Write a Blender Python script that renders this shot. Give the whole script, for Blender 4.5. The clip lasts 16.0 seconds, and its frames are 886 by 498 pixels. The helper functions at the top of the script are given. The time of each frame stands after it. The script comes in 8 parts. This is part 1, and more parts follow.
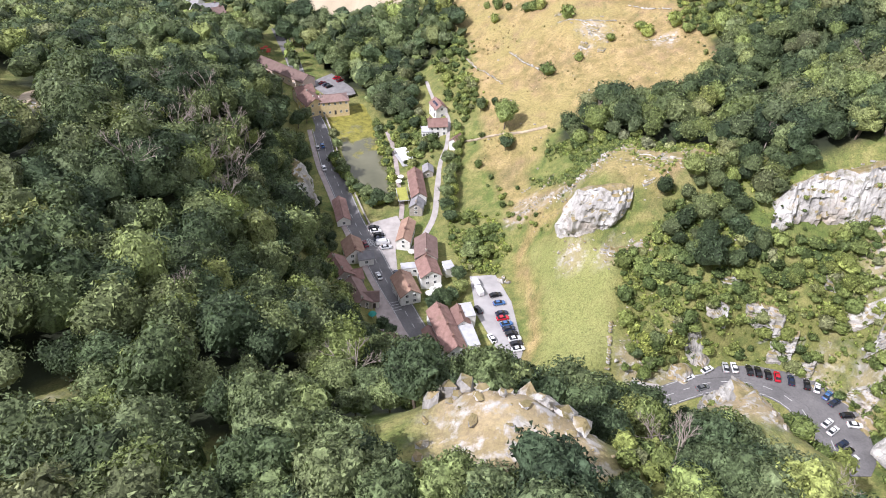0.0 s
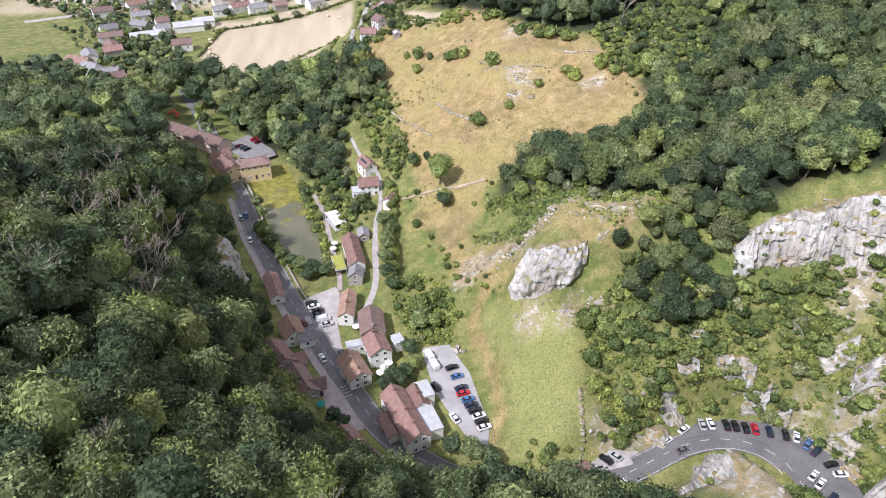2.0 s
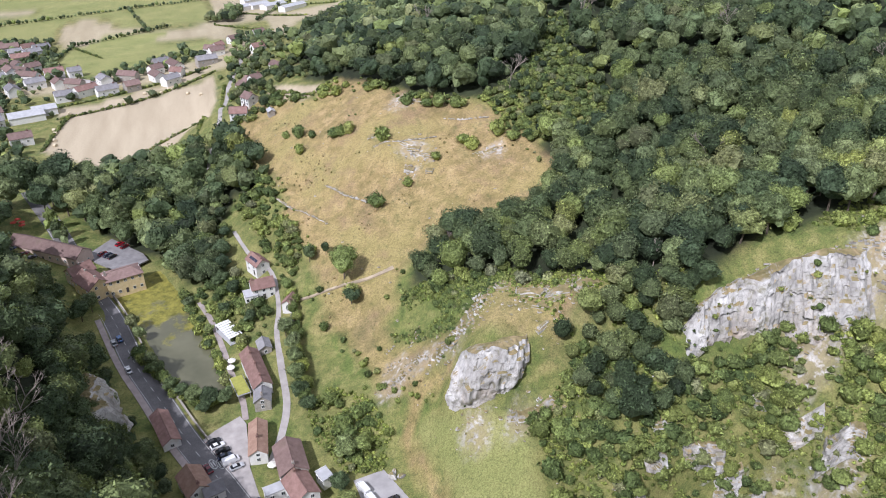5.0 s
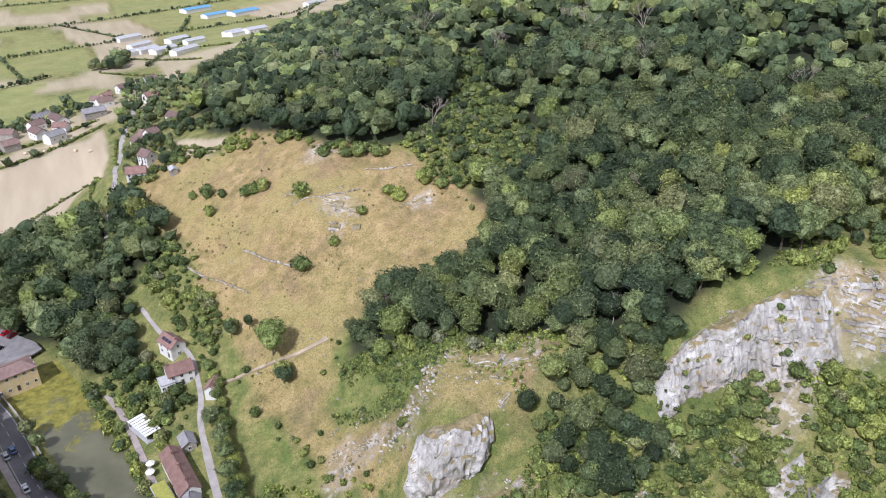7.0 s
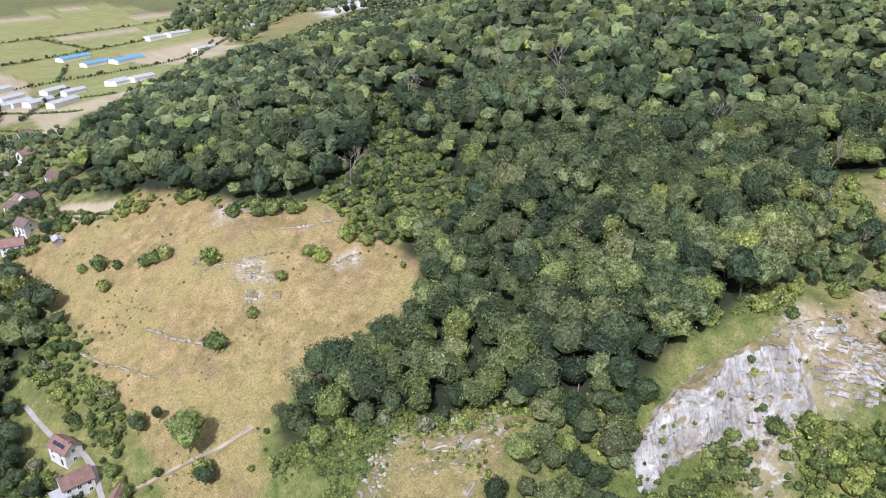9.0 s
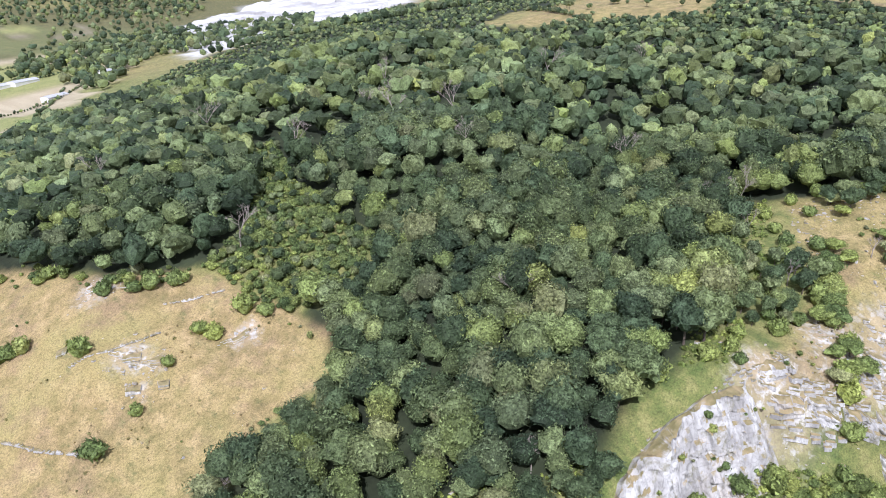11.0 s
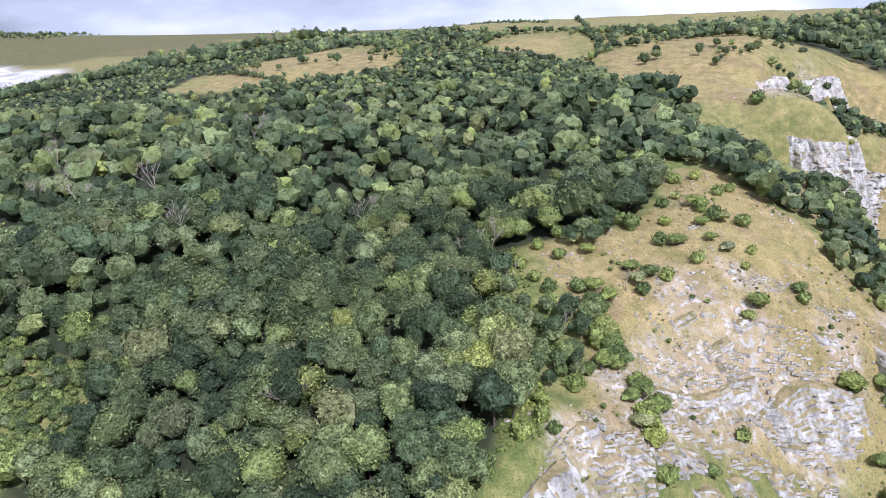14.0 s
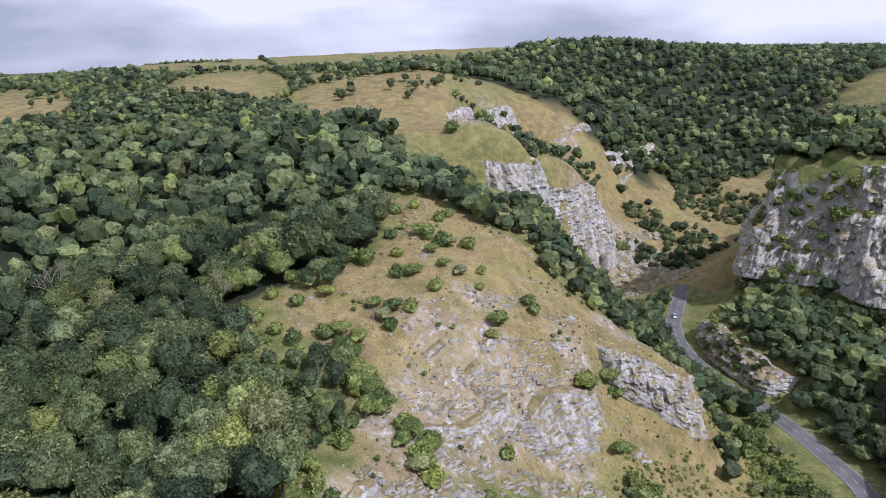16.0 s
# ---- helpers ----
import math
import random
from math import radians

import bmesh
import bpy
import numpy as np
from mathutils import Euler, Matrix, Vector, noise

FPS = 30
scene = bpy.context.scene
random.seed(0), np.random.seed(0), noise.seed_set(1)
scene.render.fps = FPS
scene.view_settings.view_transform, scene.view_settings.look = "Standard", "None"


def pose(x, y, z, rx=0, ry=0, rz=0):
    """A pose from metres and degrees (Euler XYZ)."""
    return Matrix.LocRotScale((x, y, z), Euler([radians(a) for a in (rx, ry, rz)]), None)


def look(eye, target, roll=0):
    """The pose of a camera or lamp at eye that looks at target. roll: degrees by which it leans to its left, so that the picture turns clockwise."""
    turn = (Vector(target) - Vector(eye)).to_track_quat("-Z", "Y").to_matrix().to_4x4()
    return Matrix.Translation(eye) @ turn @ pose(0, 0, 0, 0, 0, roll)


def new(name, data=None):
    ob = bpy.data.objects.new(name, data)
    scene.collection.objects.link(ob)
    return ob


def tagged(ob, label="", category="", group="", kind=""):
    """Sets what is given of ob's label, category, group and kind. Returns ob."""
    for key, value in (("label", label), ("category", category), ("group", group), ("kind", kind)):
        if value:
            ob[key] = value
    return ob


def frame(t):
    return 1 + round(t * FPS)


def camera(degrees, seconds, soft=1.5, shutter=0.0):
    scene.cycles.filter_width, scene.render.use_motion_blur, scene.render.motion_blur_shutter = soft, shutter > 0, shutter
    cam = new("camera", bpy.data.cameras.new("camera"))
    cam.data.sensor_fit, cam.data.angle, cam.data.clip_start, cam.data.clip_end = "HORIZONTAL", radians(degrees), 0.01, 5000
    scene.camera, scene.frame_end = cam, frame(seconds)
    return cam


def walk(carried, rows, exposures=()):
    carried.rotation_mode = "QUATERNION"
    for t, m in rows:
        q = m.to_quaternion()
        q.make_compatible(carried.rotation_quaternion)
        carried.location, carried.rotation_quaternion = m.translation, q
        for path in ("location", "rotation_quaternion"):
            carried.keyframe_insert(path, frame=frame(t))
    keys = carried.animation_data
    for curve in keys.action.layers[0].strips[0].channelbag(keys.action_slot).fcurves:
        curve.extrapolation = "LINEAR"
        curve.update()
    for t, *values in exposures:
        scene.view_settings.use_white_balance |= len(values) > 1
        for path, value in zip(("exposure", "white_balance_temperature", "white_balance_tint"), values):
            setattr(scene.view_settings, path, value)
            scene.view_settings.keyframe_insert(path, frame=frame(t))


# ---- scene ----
cam = camera(63.605, 16.0, soft=1.0)
# seconds, eye x y z, heading (clockwise from +y), pitch, roll
PATH = (
    (0.0, -0.07, -0.47, 159.98, 1.057, -37.418, 1.545),
    (0.5, -2.01, 4.53, 159.60, 2.984, -36.636, 1.519),
    (1.0, -3.87, 9.55, 159.08, 4.895, -35.832, 1.434),
    (1.5, -5.44, 14.68, 158.63, 6.792, -35.059, 1.330),
    (2.0, -6.82, 19.90, 158.29, 8.675, -34.323, 1.168),
    (2.5, -8.01, 25.22, 158.06, 10.552, -33.610, 1.078),
    (3.0, -9.09, 30.50, 157.88, 12.400, -32.924, 0.945),
    (3.5, -10.10, 35.91, 157.73, 14.320, -32.250, 0.822),
    (4.0, -10.94, 41.30, 157.54, 16.209, -31.549, 0.740),
    (6.5, -11.79, 69.37, 158.90, 26.094, -28.793, 0.145),
    (7.0, -11.62, 75.13, 158.68, 28.251, -28.142, 0.070),
    (7.5, -11.25, 80.96, 158.24, 30.378, -27.457, 0.056),
    (8.0, -10.55, 86.76, 157.72, 32.537, -26.725, 0.128),
    (8.5, -9.66, 92.54, 157.18, 34.694, -25.973, 0.191),
    (9.0, -8.70, 98.38, 156.61, 36.859, -25.210, 0.215),
    (11.5, 2.45, 126.60, 155.46, 49.866, -21.935, -0.555),
    (12.0, 5.54, 131.79, 155.08, 52.939, -21.246, -0.771),
    (12.5, 8.64, 136.69, 154.75, 56.565, -20.541, -0.966),
    (13.0, 11.72, 141.08, 154.48, 61.446, -19.881, -1.149),
    (13.5, 14.19, 145.10, 154.39, 66.531, -19.291, -1.248),
    (14.0, 16.87, 148.74, 154.27, 71.947, -18.606, -1.383),
    (14.5, 19.67, 152.00, 154.01, 77.810, -17.966, -1.443),
    (15.0, 22.73, 154.84, 153.40, 83.919, -17.347, -1.413),
    (15.5, 26.10, 157.16, 152.59, 90.156, -16.740, -1.421),
    (16.0, 29.50, 159.00, 151.84, 96.460, -16.141, -1.385),
)


def aimed(x, y, z, heading, pitch, roll):
    h, p = radians(heading), radians(pitch)
    ahead = Vector((math.sin(h) * math.cos(p), math.cos(h) * math.cos(p), math.sin(p)))
    eye = Vector((x, y, z))
    return look(eye, eye + 100 * ahead, roll)


walk(cam, [(t, aimed(*row)) for t, *row in PATH],
     [(0.0, 0.40, 5800, 20), (1.0, 0.28, 5750, 19), (2.5, 0.14, 5650, 19), (6.5, -0.12, 5550, 20), (9.0, -0.03, 5500, 20), (11.5, 0.24, 5350, 21), (12.5, 0.32, 5300, 22), (14.5, -0.04, 5350, 23), (16.0, -0.42, 5400, 23)])
# ---- light ----
SUN_FROM = Vector((-0.81, -0.59, 0.0)).normalized()
SUN_HEIGHT = radians(48)
world = bpy.data.worlds.new("sky_dome")
scene.world = world
world.use_nodes = True
wn = world.node_tree.nodes
wl = world.node_tree.links
wn.clear()
sky = wn.new("ShaderNodeTexSky")
sky.sky_type = "NISHITA"
sky.sun_disc = False
sky.sun_elevation = SUN_HEIGHT
sky.sun_rotation = math.atan2(SUN_FROM.x, SUN_FROM.y)
sky.dust_density, sky.air_density = 2.0, 1.0
# broken cloud, drawn over the sky by direction
coords = wn.new("ShaderNodeTexCoord")
squash = wn.new("ShaderNodeMapping")
squash.inputs["Scale"].default_value = (1.0, 1.0, 3.6)
cloud = wn.new("ShaderNodeTexNoise")
cloud.inputs["Scale"].default_value, cloud.inputs["Detail"].default_value, cloud.inputs["Roughness"].default_value = 1.9, 6.0, 0.5
cover = wn.new("ShaderNodeValToRGB")
cover.color_ramp.elements[0].position, cover.color_ramp.elements[1].position = 0.22, 0.40
grey = wn.new("ShaderNodeValToRGB")
grey.color_ramp.elements[0].position, grey.color_ramp.elements[0].color = 0.42, (10.6, 11.2, 11.9, 1)
grey.color_ramp.elements[1].position, grey.color_ramp.elements[1].color = 0.60, (21.5, 21.2, 20.6, 1)
blend = wn.new("ShaderNodeMixRGB")
back = wn.new("ShaderNodeBackground")
back.inputs["Strength"].default_value = 0.047
out = wn.new("ShaderNodeOutputWorld")
wl.new(coords.outputs["Generated"], squash.inputs["Vector"])
wl.new(squash.outputs["Vector"], cloud.inputs["Vector"])
wl.new(cloud.outputs["Fac"], cover.inputs["Fac"])
wl.new(cloud.outputs["Fac"], grey.inputs["Fac"])
wl.new(cover.outputs["Color"], blend.inputs["Fac"])
wl.new(sky.outputs["Color"], blend.inputs["Color1"])
wl.new(grey.outputs["Color"], blend.inputs["Color2"])
height = wn.new("ShaderNodeSeparateXYZ")
haze = wn.new("ShaderNodeValToRGB")
haze.color_ramp.elements[0].position, haze.color_ramp.elements[0].color = 0.0, (1.22, 1.21, 1.2, 1)
haze.color_ramp.elements[1].position, haze.color_ramp.elements[1].color = 0.4, (1, 1, 1, 1)
veil = wn.new("ShaderNodeMixRGB")
veil.blend_type = "MULTIPLY"
veil.inputs["Fac"].default_value = 1.0
wl.new(coords.outputs["Generated"], height.inputs[0])
wl.new(height.outputs["Z"], haze.inputs["Fac"])
wl.new(blend.outputs["Color"], veil.inputs["Color1"])
wl.new(haze.outputs["Color"], veil.inputs["Color2"])
wl.new(veil.outputs["Color"], back.inputs["Color"])
wl.new(back.outputs["Background"], out.inputs["Surface"])
sun = new("sun", bpy.data.lights.new("sun", "SUN"))
sun.data.energy, sun.data.angle, sun.data.color = 5.0, radians(0.6), (1.0, 0.95, 0.86)
sun.matrix_world = look(SUN_FROM * math.cos(SUN_HEIGHT) * 900 + Vector((0, 0, 900 * math.sin(SUN_HEIGHT))), (0, 0, 0))


# ---- materials ----
class Paint:
    """A node material that is wired by short calls."""

    def __init__(self, name, rough=0.8, metal=0.0):
        self.m = bpy.data.materials.new(name)
        self.m.use_nodes = True
        self.n, self.l = self.m.node_tree.nodes, self.m.node_tree.links
        self.b = self.n["Principled BSDF"]
        self.b.inputs["Roughness"].default_value = rough
        self.b.inputs["Metallic"].default_value = metal
        self.b.inputs["Specular IOR Level"].default_value = 0.3
        self.co = None

    def put(self, socket, value):
        if isinstance(value, bpy.types.NodeSocket):
            self.l.new(value, socket)
        elif isinstance(value, tuple) and len(value) == 3 and socket.type == "RGBA":
            socket.default_value = (*value, 1)
        else:
            socket.default_value = value

    def where(self, world_space=True):
        if self.co is None:
            if world_space:
                self.co = self.n.new("ShaderNodeNewGeometry").outputs["Position"]
            else:
                self.co = self.n.new("ShaderNodeTexCoord").outputs["Object"]
        return self.co

    def noise(self, size, detail=4.0, rough=0.55, stretch=None, world_space=True):
        """Noise with features of about size metres."""
        node = self.n.new("ShaderNodeTexNoise")
        node.inputs["Scale"].default_value = 1.0 / size
        node.inputs["Detail"].default_value, node.inputs["Roughness"].default_value = detail, rough
        vec = self.where(world_space)
        if stretch:
            mp = self.n.new("ShaderNodeMapping")
            mp.inputs["Scale"].default_value = stretch
            self.l.new(vec, mp.inputs["Vector"])
            vec = mp.outputs["Vector"]
        self.l.new(vec, node.inputs["Vector"])
        return node.outputs["Fac"]

    def cells(self, size, stretch=None, feature="F1"):
        node = self.n.new("ShaderNodeTexVoronoi")
        node.feature = feature
        node.inputs["Scale"].default_value = 1.0 / size
        vec = self.where()
        if stretch:
            mp = self.n.new("ShaderNodeMapping")
            mp.inputs["Scale"].default_value = stretch
            self.l.new(vec, mp.inputs["Vector"])
            vec = mp.outputs["Vector"]
        self.l.new(vec, node.inputs["Vector"])
        return node.outputs["Distance"]

    def ramp(self, fac, *stops):
        node = self.n.new("ShaderNodeValToRGB")
        el = node.color_ramp.elements
        while len(el) < len(stops):
            el.new(0.5)
        for e, (p, c) in zip(el, stops):
            e.position = p
            e.color = (*c, 1) if isinstance(c, tuple) else (c, c, c, 1)
        self.l.new(fac, node.inputs["Fac"])
        return node.outputs["Color"]

    def mix(self, fac, a, b, kind="MIX"):
        node = self.n.new("ShaderNodeMixRGB")
        node.blend_type = kind
        self.put(node.inputs["Fac"], fac)
        self.put(node.inputs["Color1"], a)
        self.put(node.inputs["Color2"], b)
        return node.outputs["Color"]

    def math(self, op, a, b=0.0, clamp=False):
        node = self.n.new("ShaderNodeMath")
        node.operation, node.use_clamp = op, clamp
        self.put(node.inputs[0], a)
        self.put(node.inputs[1], b)
        return node.outputs[0]

    def attr(self, name):
        node = self.n.new("ShaderNodeAttribute")
        node.attribute_name = name
        return node.outputs["Fac"]

    def chance(self):
        return self.n.new("ShaderNodeObjectInfo").outputs["Random"]

    def island(self):
        return self.n.new("ShaderNodeNewGeometry").outputs["Random Per Island"]

    def level(self):
        sep = self.n.new("ShaderNodeSeparateXYZ")
        self.l.new(self.n.new("ShaderNodeNewGeometry").outputs["Normal"], sep.inputs[0])
        return sep.outputs["Z"]

    def colour(self, value):
        self.put(self.b.inputs["Base Color"], value)
        return self

    def bump(self, height, strength=0.5, distance=0.2):
        node = self.n.new("ShaderNodeBump")
        node.inputs["Strength"].default_value, node.inputs["Distance"].default_value = strength, distance
        self.l.new(height, node.inputs["Height"])
        self.l.new(node.outputs["Normal"], self.b.inputs["Normal"])
        return self


def plain(name, colour, rough=0.6, metal=0.0, spread=0.18, size=0.7):
    """A surface of one colour with grain and faint staining."""
    p = Paint(name, rough, metal)
    k = p.noise(size, 5, world_space=False)
    dark, light = tuple(c * (1 - spread) for c in colour), tuple(min(1, c * (1 + spread)) for c in colour)
    p.colour(p.ramp(k, (0.3, dark), (0.7, light)))
    return p.m


def rock_nodes(p):
    """Pale limestone: bedding, joints, grey and ochre weathering, moss."""
    tone = p.ramp(p.noise(5, 6, 0.6, (1, 1, 0.5)), (0.32, (0.28, 0.265, 0.245)), (0.5, (0.46, 0.44, 0.41)), (0.68, (0.66, 0.64, 0.61)))
    tone = p.mix(p.ramp(p.noise(12, 4), (0.54, 0.0), (0.74, 0.55)), tone, (0.46, 0.35, 0.25))
    tone = p.mix(p.ramp(p.noise(1.1, 6, 0.7, (1, 1, 0.4)), (0.34, 0.6), (0.46, 0.0)), tone, (0.20, 0.185, 0.165))
    tone = p.mix(p.ramp(p.cells(2.3, (1, 1, 0.6), "DISTANCE_TO_EDGE"), (0.0, 0.4), (0.035, 0.0)), tone, (0.17, 0.16, 0.145))
    tone = p.mix(p.ramp(p.noise(3.2, 5, 0.65), (0.55, 0.0), (0.66, 0.7)), tone, (0.20, 0.185, 0.10))
    relief = p.mix(0.5, p.noise(1.1, 8, 0.7, (1, 1, 0.6)), p.cells(1.7, (1, 1, 0.45)))
    return tone, relief


def make_ground():
    p = Paint("grassland", 0.95)
    dry, bare, crop, mead, dug, shaded_copse = p.attr("dry"), p.attr("bare"), p.attr("crop"), p.attr("mead"), p.attr("dug"), p.attr("shaded_copse")
    big, mid, fine = p.noise(26, 5), p.noise(5, 5, 0.6), p.noise(0.9, 5, 0.65)
    lush = p.ramp(mid, (0.3, (0.075, 0.108, 0.028)), (0.5, (0.125, 0.158, 0.040)), (0.7, (0.20, 0.22, 0.065)))
    straw = p.ramp(mid, (0.25, (0.225, 0.152, 0.066)), (0.5, (0.330, 0.232, 0.108)), (0.75, (0.440, 0.325, 0.165)))
    straw = p.mix(p.ramp(big, (0.40, 0.0), (0.62, 0.75)), straw, (0.290, 0.248, 0.092))
    straw = p.mix(p.ramp(p.noise(17, 6, 0.62), (0.52, 0.0), (0.66, 0.7)), straw, (0.235, 0.155, 0.095))
    straw = p.mix(p.ramp(p.noise(3.4, 6, 0.7, (1, 0.45, 1)), (0.56, 0.0), (0.68, 0.6)), straw, (0.12, 0.125, 0.05))
    wet = p.math("ADD", dry, p.math("MULTIPLY", p.math("SUBTRACT", big, 0.5), 1.1))
    c = p.mix(p.math("ADD", wet, p.math("MULTIPLY", p.math("SUBTRACT", mid, 0.5), 0.9), True), lush, straw)
    field = p.ramp(p.noise(9, 4, 0.5, (1, 0.12, 1)), (0.3, (0.36, 0.295, 0.20)), (0.7, (0.46, 0.385, 0.27)))
    c = p.mix(crop, c, field)
    c = p.mix(mead, c, p.ramp(p.noise(16, 4), (0.3, (0.20, 0.22, 0.07)), (0.7, (0.30, 0.295, 0.11))))
    c = p.mix(p.math("MULTIPLY", p.ramp(fine, (0.34, 0.42), (0.5, 0.0)), p.math("SUBTRACT", 1.0, crop, True)), c, (0.045, 0.05, 0.02))
    c = p.mix(p.math("SUBTRACT", 1.0, p.math("MULTIPLY", crop, 0.7)), c, p.mix(1.0, c, p.ramp(p.noise(0.4, 4, 0.75), (0.34, 0.62), (0.5, 1.0), (0.68, 1.38)), "MULTIPLY"))
    tone, relief = rock_nodes(p)
    steep = p.ramp(p.math("ADD", p.level(), p.math("MULTIPLY", p.math("SUBTRACT", mid, 0.5), 0.45)), (0.16, 1.0), (0.30, 0.0))
    stones = p.math("MULTIPLY", bare, p.ramp(p.noise(2.4, 6, 0.65), (0.50, 0.0), (0.60, 0.9)))
    soil = p.ramp(mid, (0.3, (0.30, 0.22, 0.15)), (0.7, (0.46, 0.37, 0.28)))
    c = p.mix(p.math("MULTIPLY", bare, 0.45), c, soil)
    c = p.mix(p.math("MAXIMUM", steep, stones), c, tone)
    # wood floor: leaf litter, with the shade between crowns put into its dark colour
    c = p.mix(shaded_copse, c, p.ramp(p.noise(14, 5, 0.65), (0.35, (0.016, 0.020, 0.010)), (0.65, (0.042, 0.052, 0.024))))
    c = p.mix(dug, c, p.ramp(p.noise(75, 6, 0.65, (1, 1, 2)), (0.36, (0.24, 0.225, 0.215)), (0.5, (0.46, 0.445, 0.43)), (0.66, (0.70, 0.69, 0.67))))
    p.colour(c)
    p.bump(p.mix(0.5, p.mix(0.6, fine, mid), relief), 0.7, 0.5)
    return p.m


def make_rock():
    p = Paint("limestone", 0.9)
    tone, relief = rock_nodes(p)
    up = p.math("ADD", p.level(), p.math("MULTIPLY", p.math("SUBTRACT", p.noise(2.2, 5), 0.5), 0.9))
    turf = p.ramp(p.noise(3, 4), (0.35, (0.19, 0.165, 0.07)), (0.65, (0.34, 0.265, 0.14)))
    p.colour(p.mix(p.ramp(up, (0.66, 0.0), (0.86, 1.0)), tone, turf))
    p.bump(relief, 1.0, 1.1)
    return p.m


def make_leaf(name, ramp_stops):
    p = Paint(name, 0.55)
    pick = p.math("FRACT", p.math("ADD", p.attr("tint"), p.chance()))
    c = p.ramp(pick, *ramp_stops)
    c = p.mix(1.0, c, p.ramp(p.island(), (0.0, 0.52), (0.6, 1.0), (1.0, 1.65)), "MULTIPLY")
    c = p.mix(1.0, c, p.ramp(p.noise(0.5, 4, 0.75), (0.36, 0.52), (0.5, 1.0), (0.66, 1.42)), "MULTIPLY")
    c = p.mix(1.0, c, p.ramp(p.noise(2.0, 3), (0.3, 0.72), (0.7, 1.22)), "MULTIPLY")
    c = p.mix(1.0, c, p.ramp(p.noise(38, 3), (0.36, (0.86, 0.88, 0.92)), (0.6, (1.14, 1.11, 1.0))), "MULTIPLY")
    p.colour(c)
    p.b.inputs["Specular IOR Level"].default_value = 0.12
    p.bump(p.mix(0.5, p.noise(0.5, 4, 0.7), p.noise(1.6, 3)), 0.8, 0.5)
    glow = p.n.new("ShaderNodeBsdfTranslucent")
    p.put(glow.inputs["Color"], p.mix(1.0, c, (1.0, 1.0, 0.4), "MULTIPLY"))
    both = p.n.new("ShaderNodeMixShader")
    both.inputs[0].default_value = 0.16
    p.l.new(p.b.outputs[0], both.inputs[1])
    p.l.new(glow.outputs[0], both.inputs[2])
    p.l.new(both.outputs[0], p.n["Material Output"].inputs["Surface"])
    return p.m


def make_asphalt():
    p = Paint("asphalt", 0.85)
    c = p.ramp(p.noise(6, 5), (0.3, (0.125, 0.12, 0.12)), (0.7, (0.20, 0.19, 0.188)))
    c = p.mix(p.ramp(p.noise(0.5, 4), (0.4, 0.25), (0.6, 0.0)), c, (0.05, 0.05, 0.05))
    p.colour(c).bump(p.noise(0.2, 4), 0.3, 0.05)
    return p.m


def make_water():
    p = Paint("pond_water", 0.12)
    weed = p.noise(9, 6, 0.65)
    sep = p.n.new("ShaderNodeSeparateXYZ")
    p.l.new(p.where(), sep.inputs[0])
    north = p.math("MULTIPLY", p.math("SUBTRACT", sep.outputs["Y"], 282.0), 1 / 26.0)
    mask = p.ramp(p.math("ADD", weed, p.math("MULTIPLY", p.math("MINIMUM", p.math("MAXIMUM", north, -1.0), 1.0), 0.22)), (0.5, 0.0), (0.62, 1.0))
    algae = p.ramp(p.noise(3, 6, 0.7), (0.35, (0.10, 0.10, 0.02)), (0.6, (0.27, 0.245, 0.05)))
    silt = p.ramp(p.noise(14, 3), (0.3, (0.085, 0.085, 0.05)), (0.7, (0.15, 0.145, 0.09)))
    p.colour(p.mix(mask, silt, algae))
    p.put(p.b.inputs["Roughness"], p.mix(mask, (0.12, 0.12, 0.12), (0.7, 0.7, 0.7)))
    p.bump(p.noise(0.8, 3), 0.08, 0.05)
    return p.m


def make_tiles(name, low, high):
    p = Paint(name, 0.85)
    c = p.ramp(p.noise(1.6, 6, 0.65, world_space=False), (0.3, low), (0.7, high))
    c = p.mix(1.0, c, p.ramp(p.chance(), (0.0, 0.75), (1.0, 1.2)), "MULTIPLY")
    c = p.mix(p.ramp(p.noise(4.5, 4, world_space=False), (0.55, 0.0), (0.75, 0.4)), c, (0.16, 0.15, 0.08))
    p.colour(c).bump(p.noise(0.35, 4, world_space=False), 0.5, 0.08)
    return p.m


def make_wall(name, low, high):
    p = Paint(name, 0.85)
    c = p.ramp(p.noise(0.8, 6, 0.6, world_space=False), (0.3, low), (0.7, high))
    c = p.mix(p.ramp(p.noise(3.0, 4, world_space=False), (0.58, 0.0), (0.8, 0.35)), c, tuple(v * 0.6 for v in low))
    p.colour(c).bump(p.noise(0.3, 4, world_space=False), 0.3, 0.05)
    return p.m


MAT_GROUND, MAT_ROCK, MAT_ASPHALT, MAT_WATER = make_ground(), make_rock(), make_asphalt(), make_water()
GREENS = ((0.0, (0.046, 0.067, 0.036)), (0.22, (0.066, 0.094, 0.048)), (0.48, (0.103, 0.134, 0.061)), (0.68, (0.143, 0.173, 0.083)), (0.82, (0.161, 0.198, 0.081)),
          (0.88, (0.191, 0.236, 0.075)), (0.93, (0.173, 0.185, 0.090)), (0.97, (0.099, 0.129, 0.067)), (1.0, (0.238, 0.267, 0.083)))
MAT_LEAF = make_leaf("broad_leaves", GREENS)
MAT_SCRUB = make_leaf("scrub_leaves", ((0.0, (0.085, 0.120, 0.044)), (0.35, (0.140, 0.180, 0.060)), (0.65, (0.200, 0.240, 0.074)), (0.88, (0.250, 0.285, 0.080)), (1.0, (0.225, 0.235, 0.130))))
MAT_BARK = plain("bark", (0.13, 0.105, 0.08), 0.9, 0, 0.4, 0.4)
